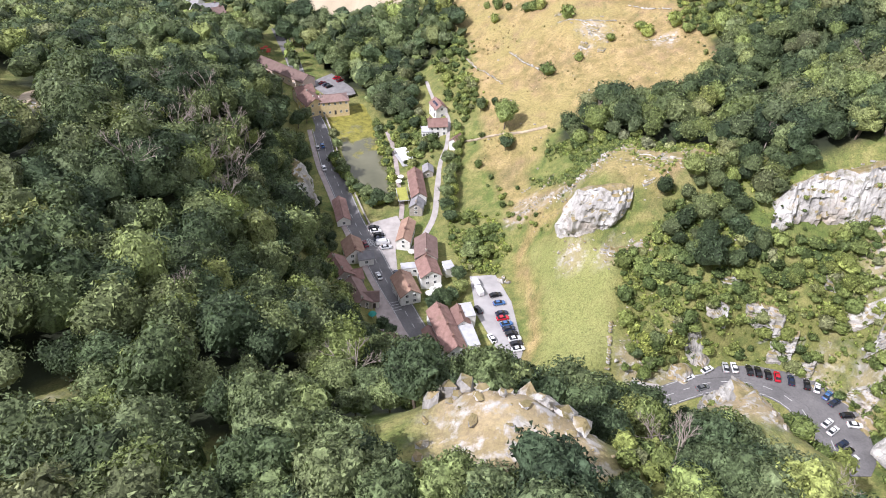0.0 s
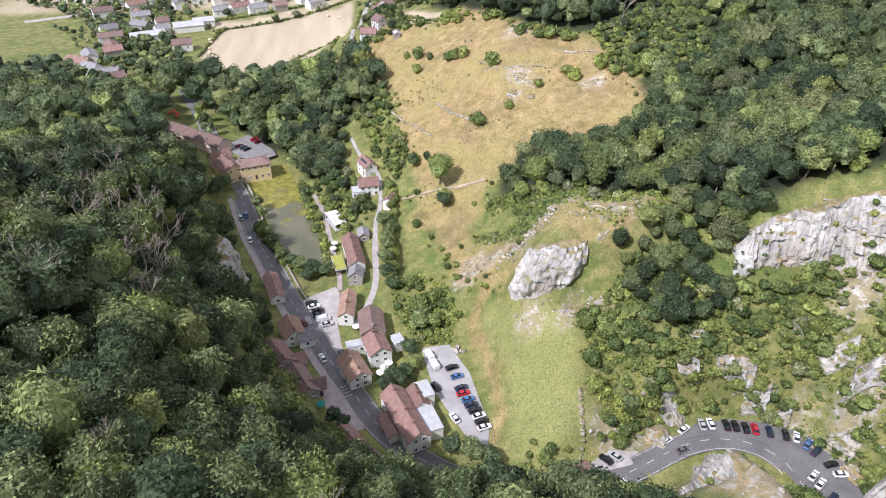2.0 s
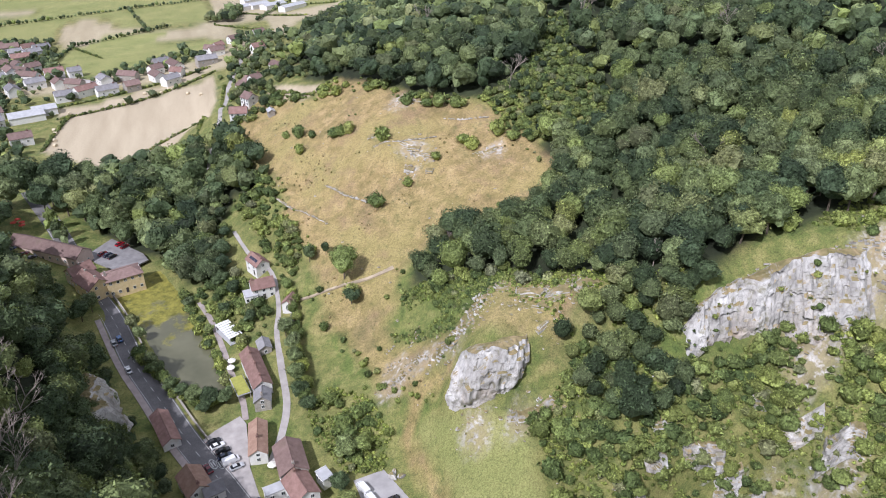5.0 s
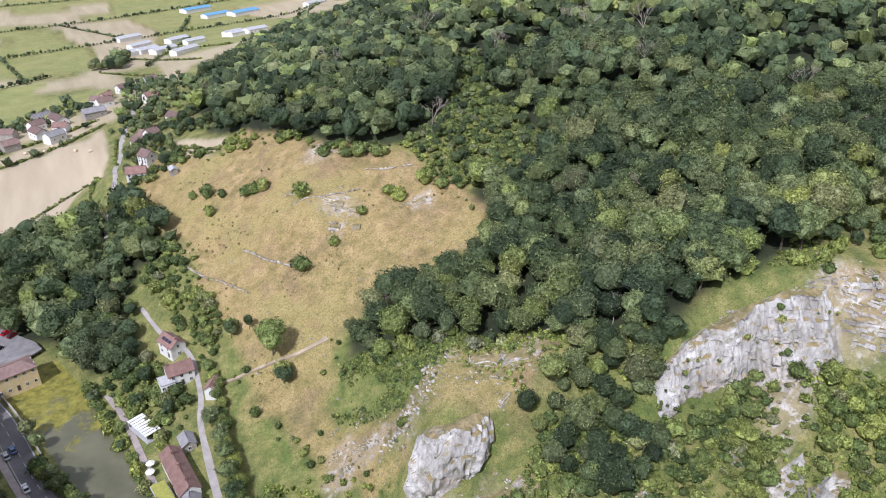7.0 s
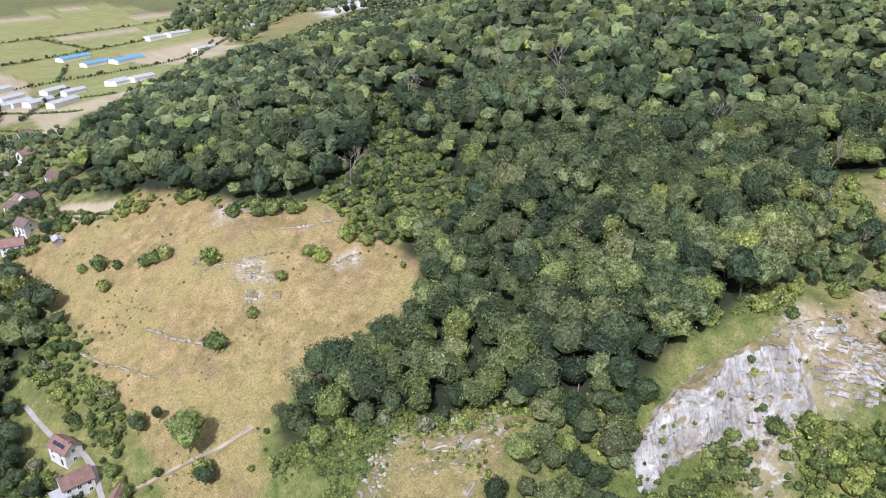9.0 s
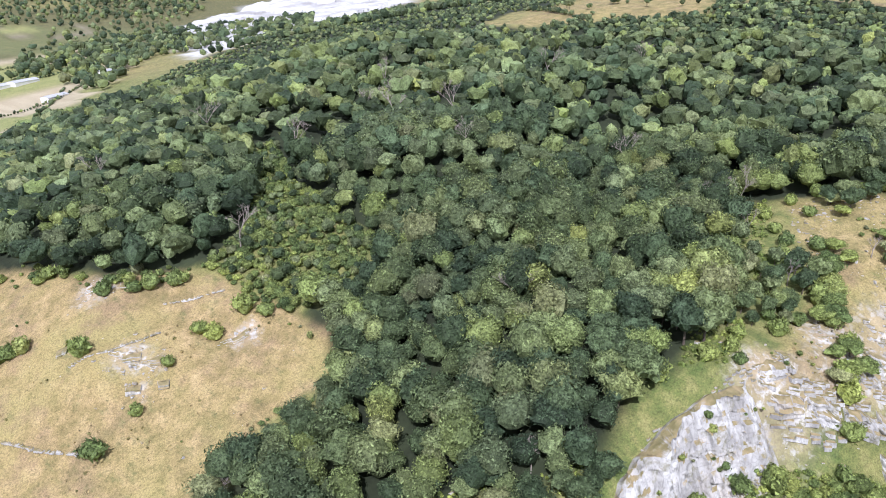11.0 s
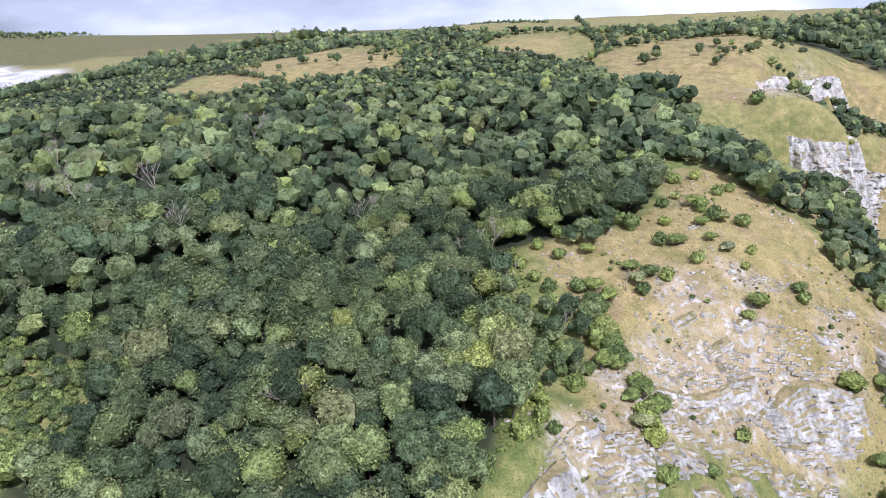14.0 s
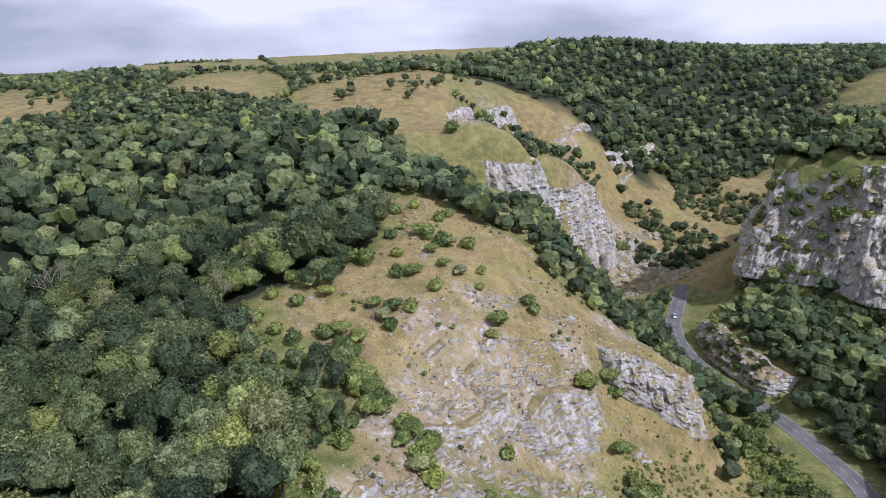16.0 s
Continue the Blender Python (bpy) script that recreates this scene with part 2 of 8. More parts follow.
MAT_DEAD = plain("bleached_wood", (0.29, 0.245, 0.21), 0.9, 0, 0.3, 0.4)
MAT_PATH = plain("pale_gravel", (0.38, 0.31, 0.22), 0.95, 0, 0.25, 3.0)
MAT_LOT = plain("car_park_gravel", (0.33, 0.315, 0.31), 0.95, 0, 0.2, 5.0)
MAT_LINE = plain("road_paint", (0.55, 0.55, 0.53), 0.7, 0, 0.15, 0.5)
# ---- land ----
# Break lines of the land: valley floors, cliff feet and heads, crests (x, y, ground height)
ROAD_LINE = [(-95, 420, 3), (-78, 372, 3), (-61, 318, 2), (-53, 296, 1.2), (-45, 266, 1), (-38, 246, 1), (-30, 223, 1),
             (-22, 204, 1), (-16, 189, 1), (-10, 176, 1), (-3, 161, 1.2), (8, 147, 1.4), (22, 137, 1.6), (40, 132, 1.8),
             (55, 133, 2.2), (66, 136.5, 2.6), (79, 141, 3), (91, 142, 3.2), (100, 138.5, 3.4), (105, 131, 3.7),
             (105, 119, 4.2), (103, 108, 5), (106, 94, 6), (120, 76, 7), (145, 48, 8.5), (175, 20, 10), (206, 7, 12), (230, 7, 13), (253, 9.5, 14)]
GORGE_LINE = [(253, 9.5, 14), (282, 17, 15), (312, 19, 16.5), (338, 12, 17.5), (356, 2, 18.5), (385, -14, 20), (415, -45, 21), (440, -90, 23),
              (520, -150, 30), (640, -190, 42), (800, -260, 62)]
SOUTH_FOOT = [(-110, 415, 6), (-72, 318, 4), (-58, 262, 3), (-47, 228, 3), (-38, 202, 3), (-28, 182, 3), (-20, 163, 3),
              (-8, 148, 3), (8, 134, 3), (26, 123, 3), (46, 119, 3), (64, 124, 3.5), (82, 131, 4), (92, 131, 4.5),
              (95, 119, 5), (94, 104, 6), (98, 86, 8), (110, 66, 9), (134, 38, 11), (165, 9, 12)]
SOUTH_HEAD = [(-90, 320, 26), (-66, 262, 20), (-56, 228, 18), (-50, 200, 24), (-44, 178, 24), (-38, 160, 30), (-30, 138, 34),
              (-16, 122, 33), (4, 108, 35), (22, 100, 40), (42, 96, 42), (60, 101, 40), (71, 105, 41), (80, 112, 27),
              (82, 100, 32), (80, 84, 44), (100, 58, 50)]
SOUTH_HILL = [(-150, 262, 51), (-70, 235, 37), (-66, 186, 39), (-74, 164, 61), (-54, 161, 42), (-66, 126, 62),
              (-50, 118, 58), (-45, 97, 69), (-30, 97, 62), (-20, 85, 68), (-42, 66, 85), (-22, 63, 83), (2, 50, 96), (13, 48, 98), (5.3, 55, 97.5), (11.6, 52.5, 99), (0.5, 54, 95.5), (16, 51, 97),
              (28, 56, 84), (45, 66, 68), (-50, 45, 88), (-120, 150, 76), (-140, 60, 95), (0, 10, 104), (-60, -60, 112), (60, 20, 98),
              (80, -60, 115), (48, 50, 79), (53, 55, 71), (58, 60, 64), (62, 66, 57), (67, 71, 50), (72, 76, 43)] + [(57, 52, 72), (67, 62, 58), (78, 72, 44), (88, 78, 36),
              (3, 66, 76), (8, 65, 75), (3, 72, 69), (9, 78, 61), (10, 84, 55), (15, 64, 75), (17, 70, 68), (20, 83, 54), (25, 68, 66), (29, 80, 54), (22, 61, 77), (-300, 100, 95), (-260, 300, 50), (-220, 420, 20), (0, -400, 150), (-600, -200, 120)]
LAWN_SLOPE = [(28, 150, 1.6), (30, 172, 1.8), (28, 192, 2.5), (33, 171, 7), (43, 166, 15), (47, 147, 12), (45, 138, 7.5), (56, 169, 23),
              (63, 156, 9.5), (66, 146, 9), (62, 139, 3), (35, 230, 12.5), (26, 245, 8.5), (12, 272, 9.5), (29, 268, 19), (3, 298, 10),
              (-4, 245, 3), (-12, 262, 1.5), (-22, 342, 4), (8, 200, 2), (12, 222, 3.5), (52, 216, 29), (38, 205, 19)]
NORTH_SLOPE = [(74, 156, 21), (84, 155, 20), (95, 154, 18), (110, 142, 14), (108, 152, 22), (121, 148, 22), (125, 136, 26), (128, 150, 36.5),
               (87, 168, 33), (80, 176, 35), (118, 126, 8), (134, 144, 38), (150, 130, 36), (160, 115, 30), (185, 97, 30),
               (78, 148, 6), (92, 149, 6), (106, 146, 7), (118, 138, 8), (124, 118, 10), (140, 84, 12), (170, 66, 16), (205, 54, 20), (200, 30, 14)]
CLIFF_A_FOOT = [(40, 198, 17), (43, 188, 20), (50, 183.5, 24.5), (59, 179.5, 24.5), (66, 181, 31)]
CLIFF_A_HEAD = [(46.5, 208, 29), (50, 198, 36), (53, 191, 40), (59, 189.5, 40.5), (67, 188, 40), (52.5, 211, 33.2), (60, 211, 41), (68, 207, 43), (74, 198, 45.5), (82, 197, 49), (62, 227, 36)]
CLIFF_B_FOOT = [(95, 165, 35), (110, 164.5, 38), (119, 163.5, 38.5), (130, 155, 43), (146, 146, 47), (160, 136, 46)]
CLIFF_B_HEAD = [(99, 171.5, 47), (104, 173.5, 53.3), (112, 174.5, 56.3), (124, 174.5, 60), (136, 170, 64.5), (147, 166.5, 65.5), (160, 158, 66), (170, 146, 63)]
GRASS_SPUR = [(168, 167, 68), (190, 172, 72), (191, 148, 65), (192, 122, 50), (205, 113, 59), (217, 121, 74), (244, 123, 82), (228, 200, 76),
              (247, 103, 74), (239, 80, 60), (273, 93, 79), (302, 154, 93), (250, 160, 87), (307, 119, 94), (339, 84, 85),
              (198, 91, 39), (208, 94, 50), (232, 62, 49), (216, 64, 38), (250, 66, 50), (285, 66, 54), (310, 50, 36),
              (240, 40, 19), (222, 46, 22), (280, 38, 21), (330, 30, 22)]
WOOD_SLOPE = [(90, 259, 38), (136, 273, 54), (155, 238, 62), (170, 269, 70), (166, 357, 70), (186, 314, 80), (214, 200, 78), (252, 266, 77),
              (180, 316, 78), (192, 277, 70), (252, 336, 95), (313, 243, 87), (274, 291, 88), (221, 377, 82), (163, 421, 78), (126, 464, 62),
              (145, 182, 68), (110, 215, 48), (77, 213, 42), (250, 178, 85), (75, 404, 58), (300, 460, 96), (240, 470, 84)]
PASTURE = [(48, 295, 31.5), (64, 301, 41), (57, 317, 46), (93, 304, 47), (104, 301, 51), (77, 339, 55), (103, 334, 57), (58, 384, 50),
           (7, 376, 27), (7, 436, 31), (9, 415, 30), (25, 330, 26), (-5, 345, 14), (-20, 385, 8), (-24, 420, 14), (30, 470, 34), (60, 450, 48)]
PLATEAU = [(366, 478, 103), (370, 408, 103), (467, 367, 120), (433, 364, 113), (464, 427, 115), (473, 236, 116), (507, 204, 114), (460, 137, 112),
           (434, 96, 110), (404, 66, 84), (505, 62, 97), (720, 152, 128), (985, -110, 138), (1083, 287, 136), (600, 40, 114), (593, 0, 98),
           (430, 40, 55), (440, 10, 22), (700, 420, 128), (900, 600, 122), (600, 560, 108), (1500, 300, 126), (1500, 900, 92), (2500, 0, 115), (1728, 1057, 84),
           (960, -220, 138), (1250, -330, 132)]
SOUTH_WALL = [(206, -6, 14), (235, -6, 15), (260, -3, 17), (288, 6, 18), (312, 7, 19), (338, -6, 20), (365, -30, 22),
              (288, 0, 28), (310, -2, 29), (300, -25, 34), (262, -28, 28), (230, -28, 26), (338, -30, 42), (318, -48, 42), (298, -68, 40), (272, -88, 40),
              (360, -50, 88), (336, -49, 93), (326, -66, 98), (345, -50, 92), (352, -60, 93), (320, -74, 99), (365, -62, 91), (310, -86, 101), (400, -85, 92), (390, -55, 40), (430, -115, 60),
              (340, -110, 102), (420, -150, 105)] + [(200, -60, 100), (160, -10, 60), (700, -420, 112), (1000, -500, 112), (200, -300, 140)]
PLAIN = [(-55, 443, 2), (-6, 480, 6), (-91, 530, 0), (-142, 635, -2), (-199, 716, -3), (4, 590, 4), (9, 564, 6), (30, 533, 16), (71, 726, 0),
         (137, 878, -4), (60, 640, 14), (130, 720, 16), (230, 830, 12), (200, 640, 46), (420, 800, 60), (600, 1100, 30), (253, 1000, -8),
         (-59, 982, -8), (230, 1334, -10), (-400, 700, -4), (-500, 1500, -10), (400, 1600, -6), (-300, 500, 2), (-1200, 900, -10),
         (0, 2600, -10), (-170, 500, 2), (1000, 1500, 30), (1250, 1900, 60)]
OUTER = [(5200, 0, 40), (5200, 2600, 10), (5200, 5200, 0), (2600, 5200, -5), (0, 5200, -5), (-2600, 4200, -10), (-5200, 1000, 20), (-5200, -4600, 60),
         (0, -4600, 60), (3000, -4600, 60), (5200, -3000, 50), (2500, 1500, 50), (2500, -1000, 80), (2000, 2600, 110), (1200, 3000, 120), (500, 3200, 90), (1750, 2250, 95)]
# rock faces: foot line, head line, seed, look, bulge, roughness, fineness
CLIFFS = [
    ([(41.5, 195, 18.5), (43, 190.5, 20), (48, 186, 24.5), (54, 184.3, 27.5), (62, 185, 31.5)],
     [(45.5, 198.5, 31.5), (48, 194.5, 36.5), (52.5, 189.3, 41), (58, 188, 41.2), (64, 189, 40.2)], 3, "pale bare limestone bastion above the lawn", 1.0, 1.15, 0.45),
    ([(95.5, 166.5, 35.5), (102, 166.5, 37), (109, 167, 39), (119, 166.5, 39.5), (125, 162.5, 42.5), (130, 158, 44.5), (137, 154.5, 46), (145, 150, 48)],
     [(98.5, 170, 46), (103, 171.5, 52.8), (110, 172, 55.6), (121, 172.4, 59), (128, 170.5, 62), (135.5, 167.5, 64.8), (147, 163, 65)], 7, "long white limestone wall with a hollowed foot", 0.4, 1.1, 0.5)] + [
    ([(192, 116, 45), (198, 105, 43), (202, 97, 41), (208, 90, 41)],
     [(196, 120, 53), (205, 112, 58.5), (209, 101, 56), (213, 94, 53)], 11, "layered grey crag on the grassy spur", 0.4, 0.9, 0.6),
    ([(221, 88, 50), (221, 79, 44), (217.5, 69, 38), (215, 62, 33), (222, 53, 29)],
     [(226, 90, 61), (226.5, 81, 58.5), (224, 71, 54), (223, 63.5, 50), (231, 57, 47)], 13, "grey jointed limestone nose over the gorge", 0.6, 1.3, 0.6)] + [
    ([(176, 146, 52), (184, 134, 50), (192, 124, 48), (198, 116, 49)],
     [(180, 150, 59), (189, 138, 58), (197, 129, 58), (203, 121, 60)], 17, "broken pale ledges on the spur", 0.2, 1, 0.7),
    ([(388, 92, 58), (393, 72, 46), (404, 53, 42), (420, 54, 42)],
     [(396, 97, 92), (401, 76, 89), (410, 63, 88), (422, 66, 90)], 19, "grey buttress at the bend of the gorge", 1, 1.6, 1.1),
    ([(420, 56, 34), (434, 26, 17), (451, 6, 17), (468, -8, 20)],
     [(428, 63, 72), (441, 36, 66), (458, 19, 65), (474, 6, 52)], 23, "banded quarried rock wall above the road bend", 0.5, 1.2, 1)] + [
    ([(466, 100, 94), (482, 88, 90), (500, 79, 89)],
     [(469, 105, 110), (486, 95, 112), (504, 87, 110)], 29, "small pale cliff on the plateau edge", 0.5, 1.2, 1),
    ([(508, 68, 78), (528, 46, 73), (552, 34, 76)],
     [(514, 77, 106), (533, 60, 108), (557, 48, 105)], 31, "pale crag on the plateau edge", 0.5, 1.3, 1),
    ([(560, -40, 52), (600, -78, 46), (650, -120, 46)],
     [(566, -30, 64), (606, -66, 62), (656, -108, 60)], 37, "distant rock band across the gorge", 0.5, 1.5, 1.6)] + [
    ([(380, -58, 36), (346, -27, 40), (335, -29, 41), (316, -47, 41), (296, -67, 39), (268, -90, 38)],
     [(384, -66, 84), (350, -39, 89), (340, -40, 91), (323, -57, 94), (303, -78, 97), (276, -100, 99)], 41, "tall shaded grey cliff across the gorge", 1, 2.2, 0.9),
    ([(262, 2, 15.5), (276, 8, 16), (292, 12, 17), (312, 10, 18), (326, 3, 19)],
     [(264, -4, 23), (278, 2, 26), (294, 6, 29), (311, 4, 28), (324, -2, 26)], 43, "low grey rock bluff beside the road", 0.4, 2.0, 0.7)] + [
    ([(88, 131, 3), (80, 128, 3), (74, 123, 6), (66, 118, 12)],
     [(83, 119, 20), (77, 113, 32), (70, 106, 41), (62, 102, 41)], 53, "tawny rock spur inside the road bend", 1.5, 1.6, 0.6),
    ([(-51, 250, 3), (-49, 238, 3), (-46, 226, 3)],
     [(-57, 250, 14), (-54.5, 238, 16), (-52, 226, 15)], 61, "ochre and grey rock face beside the road", 0.4, 1.1, 0.6),
    ([(116, 118, 6), (118, 110, 7), (116, 100, 9)],
     [(122, 119, 14), (124, 110, 17), (121, 100, 17)], 67, "pale rock bluff beside the parked cars", 0.5, 1.1, 0.7),
]
POND_RIM = [(-54, 315), (-36, 328), (-29, 307), (-21, 283), (-18, 264), (-15, 246), (-16, 240), (-24, 237), (-32, 249), (-43, 284)]
BAYS_RIM = [(80, 143), (86, 148), (97, 148.5), (108, 145.5), (116, 141), (120.5, 131), (120, 117), (114, 110), (107, 110), (107, 122), (107, 133), (101, 140), (91, 144)]
LAY_RIM = [(52, 139), (60, 143), (67, 141.5), (64, 137.5), (54, 136)]
LOT_RIM = [(13, 191), (22, 192), (26.5, 178), (28.5, 156), (26.5, 149), (21, 154), (14.5, 172)]


def resample(line, step):
    line = np.asarray(line, float)
    out = [line[:1]]
    for a, b in zip(line[:-1], line[1:]):
        n = max(1, int(round(np.linalg.norm((b - a)[:2]) / step)))
        out.append(a + (b - a) * (np.arange(1, n + 1) / n)[:, None])
    return np.concatenate(out)


def smooth_line(line, step):
    """A rounded line through the given corners."""
    p = np.asarray(line, float)
    p = np.vstack([2 * p[0] - p[1], p, 2 * p[-1] - p[-2]])
    out = []
    for i in range(1, len(p) - 2):
        n = max(2, int(np.linalg.norm((p[i + 1] - p[i])[:2]) / step))
        t = np.linspace(0, 1, n, endpoint=False)[:, None]
        a, b, c, d = p[i - 1], p[i], p[i + 1], p[i + 2]
        out.append(0.5 * (2 * b + (c - a) * t + (2 * a - 5 * b + 4 * c - d) * t**2 + (3 * b - a - 3 * c + d) * t**3))
    out.append(p[-2:-1])
    return np.concatenate(out)


def inside(px, py, rim):
    hit = np.zeros(np.shape(px), bool)
    for (x0, y0), (x1, y1) in zip(rim, rim[1:] + rim[:1]):
        hit ^= ((y0 > py) != (y1 > py)) & (px < (x1 - x0) * (py - y0) / ((y1 - y0) or 1e-9) + x0)
    return hit


def line_distance(px, py, line):
    """Distance to a line in plan, and the line's height at the nearest place."""
    best, height = np.full(np.shape(px), 1e9), np.zeros(np.shape(px))
    for a, b in zip(line[:-1], line[1:]):
        dx, dy = b[0] - a[0], b[1] - a[1]
        t = np.clip(((px - a[0]) * dx + (py - a[1]) * dy) / (dx * dx + dy * dy), 0, 1)
        far = np.hypot(px - a[0] - t * dx, py - a[1] - t * dy)
        near = far < best
        best = np.where(near, far, best)
        if len(a) > 2:
            height = np.where(near, a[2] + t * (b[2] - a[2]), height)
    return best, height


def rim_distance(px, py, rim):
    far, _ = line_distance(px, py, list(rim) + list(rim[:1]))
    return np.where(inside(px, py, list(rim)), -far, far)


def ease(x, low, high):
    t = np.clip((x - low) / (high - low), 0, 1)
    return t * t * (3 - 2 * t)


KNOTS = np.concatenate([resample(line, 16) for line in (ROAD_LINE, GORGE_LINE, SOUTH_FOOT, SOUTH_HEAD, CLIFF_A_FOOT, CLIFF_B_FOOT, CLIFF_B_HEAD)]
                       + [np.array(spots, float) for spots in (SOUTH_HILL, LAWN_SLOPE, NORTH_SLOPE, CLIFF_A_HEAD, GRASS_SPUR, WOOD_SLOPE, PASTURE, PLATEAU,
                                                               SOUTH_WALL, PLAIN, OUTER)])
for foot, head, mark, *_ in CLIFFS:
    # the land steps at the farther faces as well
    if mark in (11, 13, 19, 23, 29, 31, 37, 41):
        lean = np.mean([p[:2] for p in head], axis=0) - np.mean([p[:2] for p in foot], axis=0)
        lean /= np.linalg.norm(lean)
        low, high = resample(foot, 9), resample(head, 9)
        KNOTS = np.concatenate([KNOTS, low - (lean[0], lean[1], 1.0), high + (lean[0], lean[1], 0.0)])
_, keep = np.unique(KNOTS[:, :2].round(1), axis=0, return_index=True)
KNOTS = KNOTS[np.sort(keep)]
reach = np.hypot(KNOTS[:, None, 0] - KNOTS[None, :, 0], KNOTS[:, None, 1] - KNOTS[None, :, 1])
frame_of = np.ones((len(KNOTS), 1))
system = np.block([[-reach - 1.2 * np.eye(len(KNOTS)), frame_of], [frame_of.T, np.zeros((1, 1))]])
WEIGHTS = np.linalg.solve(system, np.r_[KNOTS[:, 2], 0])
ROAD_SMOOTH = smooth_line(ROAD_LINE + GORGE_LINE[1:6], 6)


def ripple(x, y, size, seed):
    """Smooth value noise between -1 and 1."""
    u, v = x / size + seed * 17.3, y / size - seed * 9.1
    i, j = np.floor(u), np.floor(v)
    fu, fv = u - i, v - j
    fu, fv = fu * fu * (3 - 2 * fu), fv * fv * (3 - 2 * fv)

    def rnd(a, b):
        h = np.sin(a * 127.1 + b * 311.7 + seed * 74.7) * 43758.5453
        return 2 * (h - np.floor(h)) - 1

    return (rnd(i, j) * (1 - fu) + rnd(i + 1, j) * fu) * (1 - fv) + (rnd(i, j + 1) * (1 - fu) + rnd(i + 1, j + 1) * fu) * fv


def land(x, y):
    """Height of the ground."""
    x, y = np.atleast_1d(np.asarray(x, float)), np.atleast_1d(np.asarray(y, float))
    z = np.full(x.shape, WEIGHTS[-1])
    flat = z.ravel()
    fx, fy = x.ravel(), y.ravel()
    for s in range(0, len(fx), 20000):
        e = slice(s, s + 20000)
        flat[e] += -np.hypot(fx[e, None] - KNOTS[None, :, 0], fy[e, None] - KNOTS[None, :, 1]) @ WEIGHTS[:-1]
    z = flat.reshape(x.shape)
    wild = ease(z, 3, 14)
    z = z + wild * (1.3 * ripple(x, y, 27, 1) + 0.7 * ripple(x, y, 11, 2) + 0.35 * ripple(x, y, 5, 3))
    gorge = ease(x, 450, 540) * (1 - ease(z, 96, 112)) * ease(z, 16, 34) * (1 - ease(y, 60, 160)) * (1 - ease(x, 1000, 1300))
    z = z + gorge * (7.0 * ripple(x + 0.5 * y, y - 0.5 * x, 62, 21) + 3.6 * ripple(x, y, 24, 22) + 1.6 * ripple(x, y, 11, 23))
    for foot, head, *_ in CLIFFS:
        rim = [p[:2] for p in foot] + [p[:2] for p in reversed(head)]
        cx, cy = np.mean(rim, axis=0)
        close = np.hypot(x - cx, y - cy) < 90
        if close.any():
            deep = -rim_distance(x[close], y[close], rim)
            z[close] -= (9.0 if foot[0] == (380, -58, 36) else 4.0) * ease(deep, 0.3, 3.0)
    far, level = line_distance(x, y, ROAD_SMOOTH)
    z = level + (z - level) * ease(far, 6.0, 13.0)
    bays = rim_distance(x, y, BAYS_RIM)
    z = 3.55 + (z - 3.55) * ease(bays, 0.6, 6.0)
    lay = rim_distance(x, y, LAY_RIM)
    z = 2.4 + (z - 2.4) * ease(lay, 0.6, 5.0)
    lot = rim_distance(x, y, LOT_RIM)
    z = 1.6 + (z - 1.6) * ease(lot, 1.0, 8.0)
    pond = rim_distance(x, y, POND_RIM)
    z = np.where(pond < 9, 0.9 + (z - 0.9) * ease(pond, 2.0, 9.0), z)
    z = np.where(pond < 2, -1.2 + 2.1 * ease(pond, -3.0, 2.0), z)
    return z


# ---- shared builders ----
def mesh_of(name, verts, faces, material=None, smooth=False):
    me = bpy.data.meshes.new(name)
    verts = np.asarray(verts, np.float32)
    if isinstance(faces, np.ndarray):
        n, k = faces.shape
        me.vertices.add(len(verts))
        me.vertices.foreach_set("co", verts.ravel())
        me.loops.add(n * k)
        me.loops.foreach_set("vertex_index", faces.astype(np.int32).ravel())
        me.polygons.add(n)
        me.polygons.foreach_set("loop_start", np.arange(0, n * k, k, dtype=np.int32))
        me.polygons.foreach_set("use_smooth", np.full(n, smooth))
        me.update(calc_edges=True)
        me.validate()
    else:
        me.from_pydata([tuple(v) for v in verts], [], [tuple(f) for f in faces])
        if smooth:
            me.polygons.foreach_set("use_smooth", np.full(len(me.polygons), True))
    if material:
        me.materials.append(material)
    return me


def part(name, me, parent, label=""):
    ob = new(name, me)
    ob.parent = parent
    return tagged(ob, label)


def root(name, m, label, category, group="", kind=""):
    ob = new(name)
    ob.empty_display_size = 0.5
    ob.matrix_world = m
    return tagged(ob, label, category, group, kind)


def put_attribute(me, name, values):
    at = me.attributes.new(name, "FLOAT", "POINT")
    at.data.foreach_set("value", np.asarray(values, np.float32).ravel())


def grid_faces(rows, cols):
    a = np.arange(rows * cols).reshape(rows, cols)
    return np.stack([a[:-1, :-1], a[:-1, 1:], a[1:, 1:], a[1:, :-1]], -1).reshape(-1, 4)


